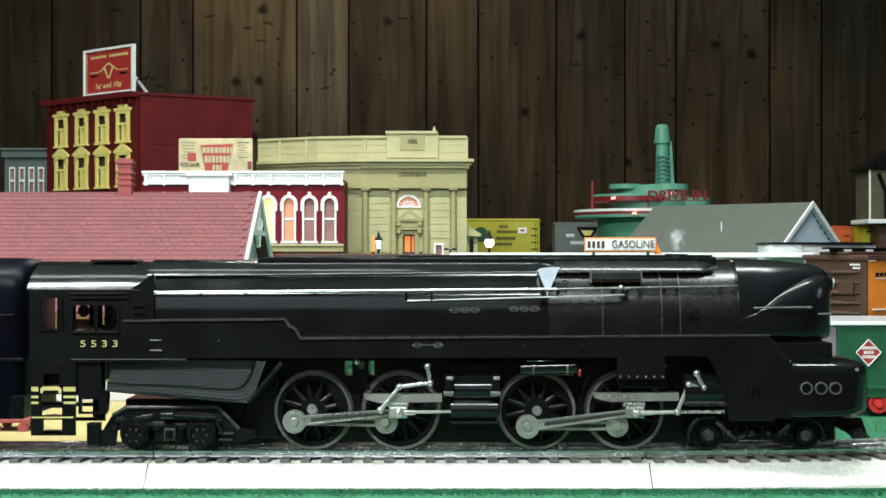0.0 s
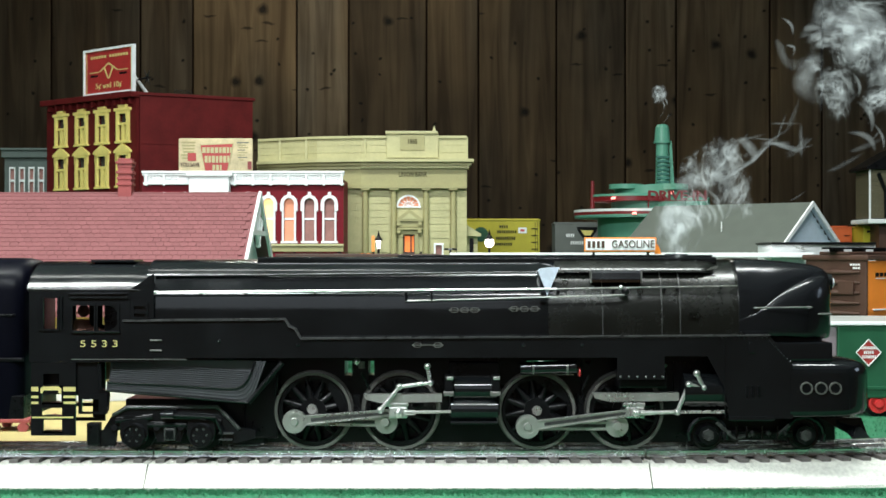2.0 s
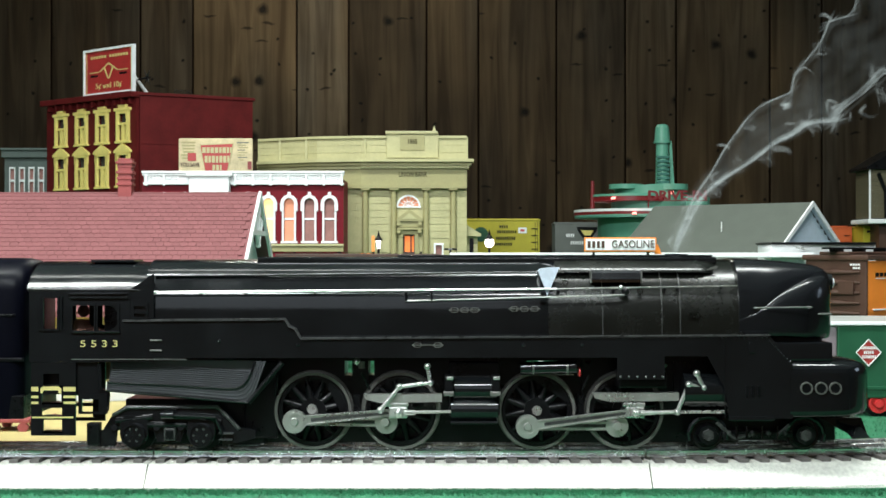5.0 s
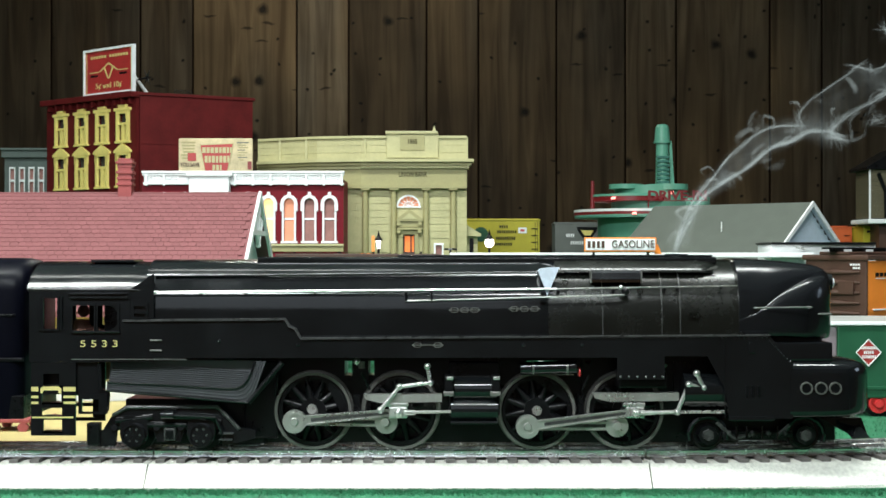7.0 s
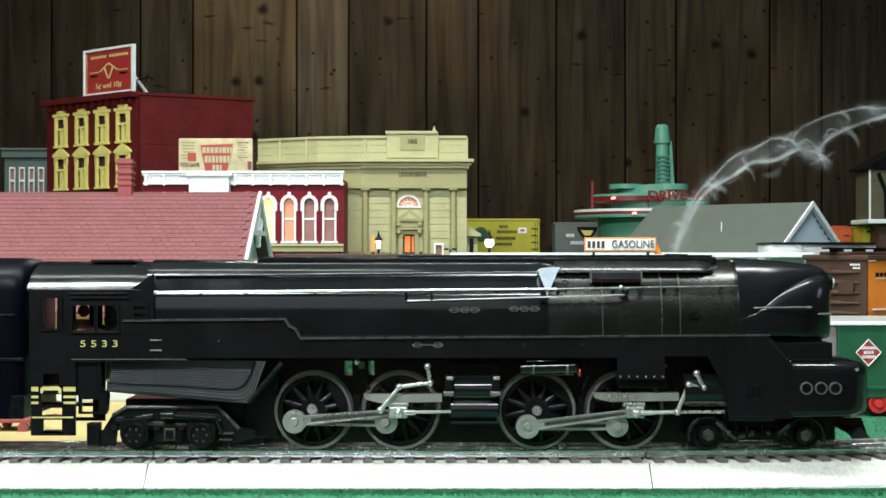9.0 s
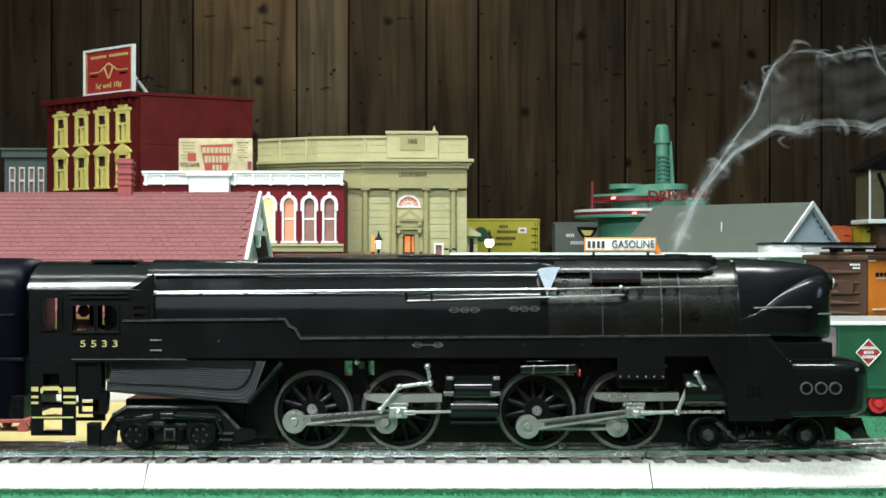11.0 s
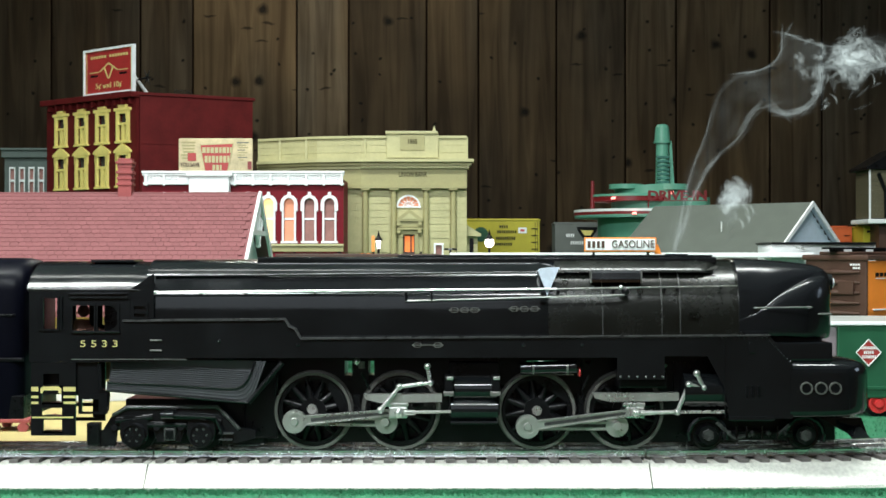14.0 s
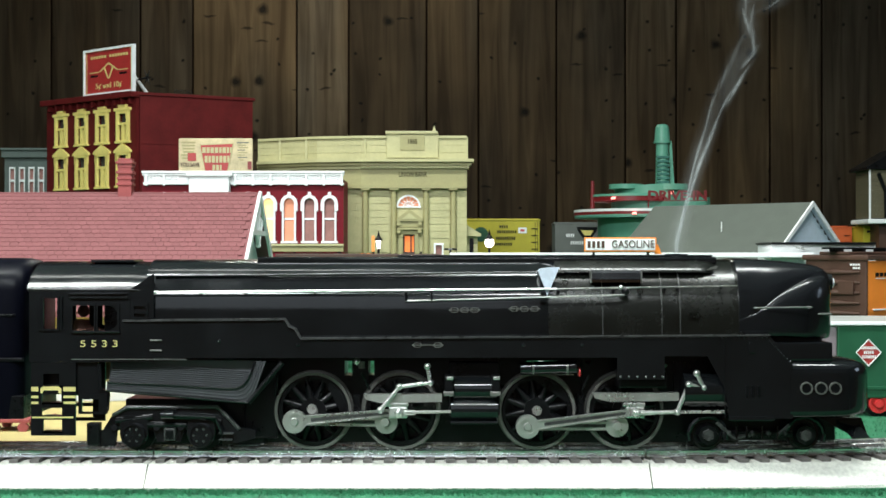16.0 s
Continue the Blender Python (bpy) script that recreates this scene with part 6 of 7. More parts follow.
        rivets(gd, [Vector((W(g0 + 14 + 14 * i, 0, YW).x, YW - .0100, W(0, gy - 2, YW).z)) for i in range(9)], .0005, STEEL)
        q = W(*cr, YW)
        ch = P("crosshead", box, q.x - .0040, q.x + .0055, YW - .0105, YW - .0048, q.z - .0028, q.z + .0030, .0008, m=STEEL, label="steel crosshead")
        P("crosshead_shoe", box, q.x - .0055, q.x + .0060, YW - .0098, YW - .0045, q.z + .003, q.z + .0052, .0006, m=STEEL, par=ch)
        P("crosshead_pin", ball, (q.x + .001, YW - .0108, q.z), .0021, m=STEEL, par=ch, smooth=True)
        P("crosshead_nut", tube, (q.x + .004, YW - .0105, q.z), (q.x + .0095, YW - .0105, q.z + .0002), .0014, n=10, m=STEEL, par=ch)
        P("piston_rod", tube, (q.x + .005, YW - .0075, q.z), (W(pr, 0, YW).x, YW - .0075, q.z + .0003), .00085, n=10, m=STEEL)
        L0 = [Vector((W(a, b, YW).x, YW - .0115, W(a, b, YW).z)) for a, b in lk]
        if g0 > 1000:
            L0 = [Vector((q.x + .002, YW - .0115, q.z))] + L0
        vl = None
        for a, b in zip(L0, L0[1:]):
            ob = P("valve_link", tube, a, b, .00115, .0010, 10, m=STEEL, par=vl or e, smooth=True)
            vl = vl or ob
            P("link_joint", ball, b, .0018, m=STEEL, par=vl, smooth=True)
        P("link_joint", ball, L0[0], .0018, m=STEEL, par=vl, smooth=True)
        for wxy in ((552 if g0 < 1000 else 950, 724 if g0 < 1000 else 727),):
            p = W(*wxy, YW)
            P("hub_cap", tube, (p.x, YW - .0016, p.z), (p.x, YW, p.z), .0024, .0027, 16, m=STEEL)
    # middle cylinder block
    cy = P("cylinder", tube, (X(798, YW), YC - .024, Z(722, YW)), (X(880, YW), YC - .024, Z(722, YW)), .0072, n=28, smooth=True, label="black steam cylinder")
    P("valve_chest", tube, (X(804, YW), YC - .0255, Z(686, YW)), (X(876, YW), YC - .0255, Z(686, YW)), .0062, n=28, smooth=True, label="black valve chest")
    P("cylinder_saddle", box, X(795, YW), X(884, YW), YC - .022, YC + .022, Z(735, YW), Z(640, YW), .001, m=BLACK2)
    for a in (787, 868):
        P("valve_bracket", bx, a, a + 15, 661, 696, YC - .0335, YC - .022, .0006, m=BLACK2, ref=YW)
        P("bracket_cap", bx, a + 3, a + 15, 662, 668, YC - .0342, YC - .030, .0004, m=STEEL, ref=YW)
        P("bracket_foot", bx, a - 2, a + 16, 688, 696, YC - .0345, YC - .030, .0005, m=TYRE, ref=YW)
    rivets(cy, [Vector((X(802 + i * 4.9, YW), YC - .0307, Z(711, YW))) for i in range(16)], .0005, TYRE)
    P("lagging_edge", box, X(797, YW), X(878, YW), YC - .0312, YC - .028, Z(746, YW), Z(741, YW), .0004, par=cy)
    tk = P("air_reservoir", tube, (X(919, YW), YC - .026, Z(650, YW)), (X(1017, YW), YC - .026, Z(648, YW)), .0034, n=24, smooth=True, label="black air reservoir")
    for a in (940, 1000):
        P("strap", tube, (X(a, YW), YC - .026, Z(649.5, YW)), (X(a + 3, YW), YC - .026, Z(649.5, YW)), .0036, n=24, m=TYRE, par=tk)
    P("red_valve", tube, (X(1021, YW), YC - .024, Z(656, YW)), (X(1025, YW), YC - .024, Z(656, YW)), .0026, n=14, m=REDPL)
    P("marker", prism, [pt(a, b, YC - .012) for a, b in ((1031, 635), (1050, 633), (1041, 647))], YC - .012, YC - .011, m=REDPL)
    P("injector", ball, W(632, 640, YC - .026), .002, m=STEEL)
    P("injector", tube, W(640, 640, YC - .026), W(640, 652, YC - .026), .0018, n=10, m=TYRE)
    P("equipment_box", bx, 1090, 1175, 655, 684, YC - .028, YC - .012, .0008, m=BLACK2, ref=YW)
    P("front_cylinder", tube, (X(1205, YW), YC - .022, Z(690, YW)), (X(1285, YW), YC - .022, Z(690, YW)), .009, n=28, smooth=True, m=BLACK)
    P("sand_pipe", tube, W(1165, 660, YW - .004), W(1180, 645, YW - .004), .0007, n=8, m=TYRE)
    for a, b in (((497, 640), (486, 700)), ((640, 660), (655, 690)), ((1030, 690), (1042, 665)), ((880, 640), (884, 700))):
        P("brake_pipe", tube, W(*a, YW - .003), W(*b, YW - .003), .0007, n=8, m=BLACK2)
    for cx in (632, 1028):
        P("brake_shoe", prism, [pt(a, b, YW) for a, b in ((cx - 5, 700), (cx + 4, 700), (cx + 7, 760), (cx - 3, 762))], YW, YW + .004, m=BLACK2)

    # trailing truck
    yt = YC - .0265
    tr = P("trailing_truck", prism, [pt(a, b, yt) for a, b in ((156, 789), (158, 764), (182, 762), (200, 733), (222, 718), (385, 717), (408, 738), (424, 757), (452, 762), (452, 776), (418, 784), (394, 790), (394, 760), (326, 760), (320, 782), (278, 782), (272, 762), (206, 762), (204, 789))], yt, yt + .004, m=BLACK, label="black cast trailing truck")
    P("truck_ridge", tube, W(200, 735, yt - .0004), W(226, 721, yt - .0004), .001, n=8, par=tr, m=EDGE)
    P("truck_ridge", tube, W(226, 721, yt - .0004), W(385, 720, yt - .0004), .001, n=8, par=tr, m=EDGE)
    P("truck_ridge", tube, W(385, 720, yt - .0004), W(424, 760, yt - .0004), .001, n=8, par=tr, m=EDGE)
    P("end_box", bx, 155, 178, 748, 788, yt - .002, yt + .004, .0008, par=tr, m=BLACK2, ref=yt)
    for cx in (239, 357):
        q = W(cx, 769, yt)
        R = q.z - RAILZ
        P("truck_wheel", tube, (q.x, YW, q.z), (q.x, YW + .006, q.z), R, n=36, m=BLACK2, smooth=True)
        P("truck_wheel", tube, (q.x, YC + .018 - .006, q.z), (q.x, YC + .018, q.z), R, n=36, m=BLACK2, smooth=True)
        bm = prism(bmesh.new(), [pt(cx + 25 * math.cos(k3 * math.pi / 12), 768 + 24 * math.sin(k3 * math.pi / 12), yt) for k3 in range(13)] + [pt(cx - 25, 742, yt), pt(cx - 19, 735, yt), pt(cx + 19, 735, yt), pt(cx + 25, 742, yt)], yt - .0022, yt + .002)
        bmesh.ops.bevel(bm, geom=[ed for ed in bm.edges if abs(ed.verts[0].co.y - yt + .0022) < 1e-5 and abs(ed.verts[1].co.y - yt + .0022) < 1e-5], offset=.0006, segments=2, affect="EDGES")
        part("journal_box", bm, BLACK, tr, "", True)
        part("cap_ring", ring(bmesh.new(), (q.x, q.z), .0050, .0060, yt - .0050, yt - .0022, 24), BLACK, tr, "", True)
        P("journal_cover", tube, (q.x, yt - .0042, q.z), (q.x, yt - .0024, q.z), .0048, .0060, 20, par=tr, m=BLACK)
        for k2 in range(6):
            a = k2 * math.pi / 3
            P("cover_bolt", ball, (q.x + .0034 * math.cos(a), yt - .0042, q.z + .0034 * math.sin(a)), .0006, par=tr, m=EDGE, u=8, v=6)
    for a, b, t, d in ((288, 330, 731, 741), (292, 312, 757, 779), (388, 414, 765, 768), (388, 412, 776, 779)):
        P("truck_fitting", bx, a, b, t, d, yt - .003, yt + .001, .0006, par=tr, m=BLACK if t < 740 else EDGE, ref=yt)
    P("brake_cylinder", tube, W(286, 735, yt - .004), W(308, 735, yt - .004), .0022, n=16, par=tr, m=BLACK, smooth=True)
    P("brake_rod", tube, W(308, 736, yt - .004), W(382, 739, yt - .004), .0009, n=8, par=tr, m=BLACK, smooth=True)
    P("truck_pipe", tube, W(382, 739, yt - .003), W(394, 768, yt - .003), .0009, n=8, par=tr, m=BLACK, smooth=True)
    P("fitting_core", bx, 295, 309, 760, 776, yt - .0034, yt + .001, .0003, par=tr, m=BLACK2, ref=yt)
    for d in (202, 277, 320):
        P("truck_bolt", tube, W(d, 757, yt - .0005), W(d, 757, yt - .002), .0016, n=12, par=tr, m=BLACK2)

    P("truck_core", bx, 222, 470, 706, 788, YC - .014, YC + .014, .001, par=tr, m=BLACK2, ref=YC - .014)
    P("firebox_frame", bx, 432, 492, 640, 776, YC - .016, YC + .016, .001, m=BLACK2, ref=YC - .016)
    for q0, q1 in (((205, 745), (270, 738)), ((330, 738), (392, 745)), ((262, 752), (330, 752))):
        P("truck_spring", tube, W(*q0, yt - .001), W(*q1, yt - .001), .0014, n=8, par=tr, m=BLACK)
    # leading truck
    lt = P("leading_truck", box, X(1225, YC), X(1450, YC), YC - .01, YC + .01, Z(775, YC), Z(750, YC), m=BLACK2, label="black leading truck")
    yl = YC - .0235
    for cx in (1250, 1421):
        q = W(cx, 768, YW)
        R = q.z - RAILZ
        for ya, yb in ((YW, YW + .006), (YC + .012, YC + .018)):
            P("lead_wheel", tube, (q.x, ya, q.z), (q.x, yb, q.z), R, n=36, m=BLACK2, smooth=True)
        part("wheel_lip", ring(bmesh.new(), (q.x, q.z), R * .82, R * .95, YW - .0006, YW, 36), BLACK, lt)
        P("axle_box", tube, (q.x, YW - .005, q.z), (q.x, YW, q.z), .0050, .0058, 8, par=lt, m=BLACK2)
        P("axle_cap", tube, (q.x, YW - .0062, q.z), (q.x, YW - .0048, q.z), .003, .0034, 6, par=lt, m=EDGE)
        prev = None
        for i in range(9):
            a = radians(200 - 27 * i) if cx < 1300 else radians(170 - 24 * i)
            p = Vector((q.x + R * 1.18 * math.cos(a), YW - .003, q.z + R * 1.12 * math.sin(a)))
            if prev:
                P("truck_arc", tube, prev, p, .0013, n=8, par=lt, m=BLACK, smooth=True)
            prev = p
    for c0, c1 in (((1268, 748), (1300, 775)), ((1300, 775), (1330, 768)), ((1375, 770), (1396, 752))):
        P("truck_link", tube, W(*c0, YW - .004), W(*c1, YW - .004), .0011, n=8, par=lt, m=EDGE)
    for d in (1290, 1331, 1360, 1388):
        P("truck_bolt", ball, W(d, 766, YW - .0045), .0014, par=lt, m=EDGE, u=10, v=8)
    P("truck_bar", bx, 1275, 1400, 762, 772, YW - .004, YW + .002, .0008, par=lt, m=BLACK2, ref=YW)
    for d in (1300, 1318, 1345, 1372):
        P("truck_pin", bx, d - 2, d + 2, 752, 775, YW - .0052, YW - .003, .0004, par=lt, m=BLACK, ref=YW)

    # pilot, its rounded shroud and portholes
    bm = bmesh.new()
    secs = []
    for sx, w, t, b in ((1396, .0332, 641, 738), (1470, .0332, 641, 737), (1497, .0325, 641, 736), (1516, .0300, 642, 735), (1526, .0262, 645, 733), (1532, .0200, 652, 727), (1534, .0120, 660, 718)):
        zt, zb = Z(t), Z(b)
        x = W(sx, 0, YC - w * .9).x
        secs.append(arch(x, [(w * .96, zb), (w * .995, zb + .0014), (w, zb + .0028), (w, zb + .0045), (w, zt - .0065), (w * .998, zt - .0055), (w * .985, zt - .003), (w * .94, zt - .0012), (w * .85, zt), (0, zt + .0006)]))
    loft(bm, secs)
    pl = part("pilot_shroud", bm, BLACK, e, "rounded black pilot shroud", True)
    for cx in (1427, 1453, 1478):
        p = W(cx, 687.5, YC - .0334)
        part("porthole_rim", ring(bmesh.new(), (p.x, p.z), .0025, .0032, YC - .0342, YC - .0325, 28), TYRE, pl)
        P("porthole_well", tube, (p.x, YC - .0334, p.z), (p.x, YC - .0326, p.z), .0026, n=24, m=BLACK2, par=pl)
    P("pilot_deck_box", bx, 1370, 1474, 606, 640.5, YC - .029, YC + .029, .0012, m=BLACK, ref=YC - .029)
    P("nose_skirt", bx, 1340, 1455, 590, 608, YC - .022, YC + .022, .001, m=BLACK2, ref=YC - .022)
    # added black block that stands in for the darkness under the pilot
    P("pilot_underframe", bx, 1276, 1478, 736, 780, YC - .015, YC + .015, .001, m=BLACK2, ref=YC - .015)
    P("coupler_flap", prism, [pt(a, b, YC - .012) for a, b in ((1448, 738), (1520, 738), (1528, 760), (1534, 774), (1506, 770), (1478, 756))], YC - .016, YC + .016, m=BLACK)
    for sd in (1, -1):
        bm = bmesh.new()
        loft(bm, [[(W(1478 + 22 * f + 36 * g, 0, YC - .02).x, YC - sd * (.012 + .016 * f ** .8 - .004 * g), W(0, 739 + 34 * f, YC - .02).z) for g in (0, .25, .5, .75, 1)] for f in (0, .25, .5, .75, 1)], cap=False)
        part("pilot_apron", bm, BLACK, e, "flared black apron of the pilot", True)
    P("coupler_plate", prism, [pt(a, b, YC - .0165) for a, b in ((1482, 744), (1510, 740), (1518, 760), (1500, 762))], YC - .0175, YC - .0162, m=BLACK)
    P("coupler_tip", prism, [pt(a, b, YC - .0165) for a, b in ((1523, 764), (1533, 766), (1535, 775), (1526, 773))], YC - .0175, YC - .0162, m=TYRE)
    settle(e, (0, YC, RAILZ))

    # toy driver in the cab: one plain shape
    bm = bmesh.new()
    p = W(145, 566, YC - .016)
    tube(bm, (p.x, p.y, Z(628)), (p.x, p.y, p.z), .0055, .004, 12)
    ball(bm, (p.x + .001, p.y, p.z + .0045), .0032)
    tube(bm, (p.x, p.y - .002, p.z - .003), (p.x + .012, p.y - .003, p.z - .006), .0014, n=8)
    tagged(part("toy_figure", bm, DOLL, None, smooth=True), "small painted toy figure in the engine cab", "figurine")


def tender():
    t = thing("tender", "black coal tender with rounded top", "tender")
    X = lambda s, y=YS: W(s, 0, y).x
    Z = lambda s, y=YS: W(0, s, y).z
    pr = [(.033, Z(742)), (.0334, Z(650)), (.0334, Z(515)), (.0325, Z(497)), (.028, Z(478)), (.019, Z(464)), (.009, Z(459)), (0, Z(457))]
    bm = bmesh.new()
    f = lambda x, k: arch(x, [(d * k, z if z < .09 else .09 + (z - .09) * (k * .6 + .4)) for d, z in pr])
    loft(bm, [f(-.45, 1), f(X(8), 1), f(X(24), .985), f(X(35), .93), f(X(41), .84)])
    part("body", bm, TENDERB, t, "black tender body", True)
    quick("side_ledge", BLACK2, t, bx, -200, 40, 634, 640, YS - .001, YS + .002, .0004)
    quick("side_ledge", BLACK2, t, bx, -200, 26, 556, 560, YS - .001, YS + .002, .0004)
    quick("front_sill", BLACK2, t, bx, -120, 42, 700, 742, YS + .0002, YC + .03, .0006, ref=YS)
    for d in (-140, -80, -330, -270):
        q = W(d, 768, YW)
        for ya, yb in ((YW, YW + .006), (YC + .012, YC + .018)):
            quick("wheel", BLACK2, t, tube, (q.x, ya, q.z), (q.x, yb, q.z), q.z - RAILZ, n=32)
    for d in (-110, -300):
        quick("truck_frame", BLACK2, t, bx, d - 60, d + 60, 742, 775, YW - .004, YW - .0005, .001, ref=YW)
        quick("bolster", BLACK2, t, bx, d - 12, d + 12, 735, 770, YW, YC + .016, ref=YW)
    settle(t, (X(-200), YC, RAILZ))
    # red hand cart by the platform
    c = thing("baggage_cart", "small red-brown baggage cart beside the platform", "cart")
    y = .93
    quick("bed", BRICKRED, c, bx, -20, 52, 742, 749, y, y + .03, .0006)
    for a in (-10, 40):
        quick("wheel", BRICKRED, c, tube, W(a, 757, y), W(a, 757, y) + Vector((0, .004, 0)), S(9, y), n=18)
        quick("wheel", BRICKRED, c, tube, W(a, 757, y) + Vector((0, .026, 0)), W(a, 757, y) + Vector((0, .03, 0)), S(9, y), n=18)
    quick("handle", BRICKRED, c, tube, W(50, 745, y + .015), W(100, 735, y + .015), .0012, n=8)
    settle(c, (W(15, 0, y).x, y, W(0, 766, y).z))


locomotive()
tender()

# ---- smoke ----
def smoke_material(name, strength, wisp, noise_scale):
    """Thin lit haze whose opacity frays with a warped noise and fades towards its own edges."""
    m = bpy.data.materials.new(name)
    m.use_nodes = True
    t = m.node_tree
    t.nodes.remove(t.nodes["Principled BSDF"])
    L = t.links.new
    N = t.nodes.new
    co, oi = N("ShaderNodeTexCoord"), N("ShaderNodeObjectInfo")

    def math_(op, a, b=None, c=None, clamp=False):
        n = N("ShaderNodeMath")
        n.operation, n.use_clamp = op, clamp
        for s, v in zip(n.inputs, (a, b, c)):
            if v is None:
                continue
            if isinstance(v, (int, float)):
                s.default_value = v
            else:
                L(v, s)
        return n.outputs[0]
    sh = N("ShaderNodeVectorMath")
    sh.operation = "MULTIPLY_ADD"
    L(oi.outputs["Random"], sh.inputs[0])
    sh.inputs[1].default_value = (17, 31, 23)
    mp = N("ShaderNodeMapping")
    mp.inputs["Scale"].default_value = (1, 1, 1) if wisp else (1.1, 1, 0.72)
    L(co.outputs["Object"], mp.inputs[0])
    L(mp.outputs[0], sh.inputs[2])
    n = N("ShaderNodeTexNoise")
    n.inputs["Scale"].default_value, n.inputs["Detail"].default_value, n.inputs["Distortion"].default_value = noise_scale, 2.0, 1.3
    L(sh.outputs[0], n.inputs["Vector"])
    ridge = math_("SUBTRACT", 1.0, math_("MULTIPLY", math_("ABSOLUTE", math_("SUBTRACT", n.outputs[0], 0.5)), 7.5), clamp=True)
    body = math_("MULTIPLY", math_("SUBTRACT", n.outputs[0], 0.36), 2.0, clamp=True)
    tex = math_("MULTIPLY_ADD", math_("POWER", ridge, 2.6), 0.85, math_("MULTIPLY", body, 0.26))
    if wisp:
        sp = N("ShaderNodeSeparateXYZ")
        L(co.outputs["UV"], sp.inputs[0])
        across = math_("MULTIPLY", math_("MULTIPLY", sp.outputs[0], math_("SUBTRACT", 1.0, sp.outputs[0])), 4.0, clamp=True)
        along_ = math_("MULTIPLY", math_("MULTIPLY", sp.outputs[1], math_("SUBTRACT", 1.0, sp.outputs[1])), 4.0, clamp=True)
        fade = math_("MULTIPLY", math_("POWER", across, 1.6), math_("POWER", along_, 1.3))
        tex = math_("MULTIPLY_ADD", tex, 0.40, 0.60)
    else:
        ln = N("ShaderNodeVectorMath")
        ln.operation = "LENGTH"
        L(co.outputs["Object"], ln.inputs[0])
        n2 = N("ShaderNodeTexNoise")
        n2.inputs["Scale"].default_value, n2.inputs["Detail"].default_value = 1.6, 2.0
        L(sh.outputs[0], n2.inputs["Vector"])
        rad = math_("MULTIPLY_ADD", n2.outputs[0], 1.3, math_("SUBTRACT", ln.outputs["Value"], 0.55))
        rim = math_("SUBTRACT", 1.0, math_("POWER", ln.outputs["Value"], 4.0), clamp=True)
        fade = math_("MULTIPLY", rim, math_("SUBTRACT", 1.0, math_("POWER", math_("MAXIMUM", rad, 0.0), 2.0), clamp=True))
    alpha = math_("MULTIPLY", math_("MULTIPLY", tex, fade), strength, clamp=True)
    d, tr, mx = N("ShaderNodeBsdfDiffuse"), N("ShaderNodeBsdfTransparent"), N("ShaderNodeMixShader")
    d.inputs[0].default_value = (0.62, 0.68, 0.68, 1)
    nv = N("ShaderNodeCombineXYZ")
    nv.inputs[0].default_value, nv.inputs[1].default_value, nv.inputs[2].default_value = 0.0, -0.5, 0.86
    L(nv.outputs[0], d.inputs["Normal"])
    L(alpha, mx.inputs[0])
    L(tr.outputs[0], mx.inputs[1])
    L(d.outputs[0], mx.inputs[2])
    L(mx.outputs[0], t.nodes["Material Output"].inputs[0])
    return m


WISP = smoke_material("drifting_smoke_thread", 0.12, True, 0.8)
FAINT = smoke_material("faint_smoke_veil", 0.016, True, 0.6)
HOOK = smoke_material("curled_smoke_sheet", 0.13, True, 1.2)
CURL = smoke_material("thin_curling_smoke", 0.10, False, 1.9)
PUFF = smoke_material("billowing_smoke", 0.30, False, 1.5)
scene.cycles.transparent_max_bounces = 48
STACK = W(1195, 446, YC)
HIDE = Vector((STACK.x, YC, .0890))
FLIGHTS = []
AGES = (0, .25, .55, .95, 1.5, 2.2)
# ways of the two threads, by the time at which they leave the chimney
WAY_A = {.4: ((1195, 446), (1215, 380), (1260, 320), (1330, 270), (1430, 220), (1560, 180)),
         2.6: ((1195, 446), (1212, 385), (1245, 315), (1305, 205), (1400, 110), (1500, -20)),
         6.0: ((1195, 446), (1212, 385), (1245, 330), (1310, 260), (1440, 200), (1600, 150)),
         8.0: ((1195, 446), (1208, 390), (1245, 330), (1330, 265), (1430, 235), (1600, 210)),
         9.7: ((1195, 446), (1213, 382), (1263, 300), (1335, 200), (1372, 90), (1480, -10)),
         10.8: ((1195, 446), (1213, 382), (1263, 300), (1335, 200), (1372, 90), (1480, -10)),
         11.8: ((1195, 446), (1207, 375), (1238, 265), (1292, 165), (1385, 105), (1550, 100)),
         13.6: ((1192, 446), (1205, 380), (1222, 310), (1260, 180), (1320, 60), (1400, -60)),
         16.5: ((1195, 446), (1212, 370), (1235, 270), (1265, 180), (1330, 0), (1370, -100))}
WAY_B = {.4: ((1197, 446), (1222, 385), (1272, 330), (1340, 285), (1440, 240), (1570, 200)),
         2.6: ((1197, 446), (1225, 370), (1285, 305), (1390, 240), (1470, 195), (1600, 120)),
         6.0: ((1197, 446), (1222, 375), (1280, 320), (1380, 260), (1480, 230), (1620, 180)),
         8.0: ((1197, 446), (1222, 375), (1275, 325), (1350, 290), (1450, 270), (1620, 200)),
         9.7: ((1197, 446), (1220, 380), (1257, 318), (1309, 266), (1407, 212), (1570, 250)),
         10.8: ((1197, 446), (1220, 380), (1257, 318), (1309, 266), (1407, 212), (1570, 250)),
         11.8: ((1197, 446), (1220, 375), (1275, 290), (1385, 240), (1450, 205), (1590, 110)),
         13.6: ((1195, 446), (1215, 380), (1240, 320), (1290, 220), (1330, 140), (1380, -50)),
         16.5: ((1195, 446), (1205, 390), (1225, 310), (1240, 230), (1290, 90), (1350, -100))}


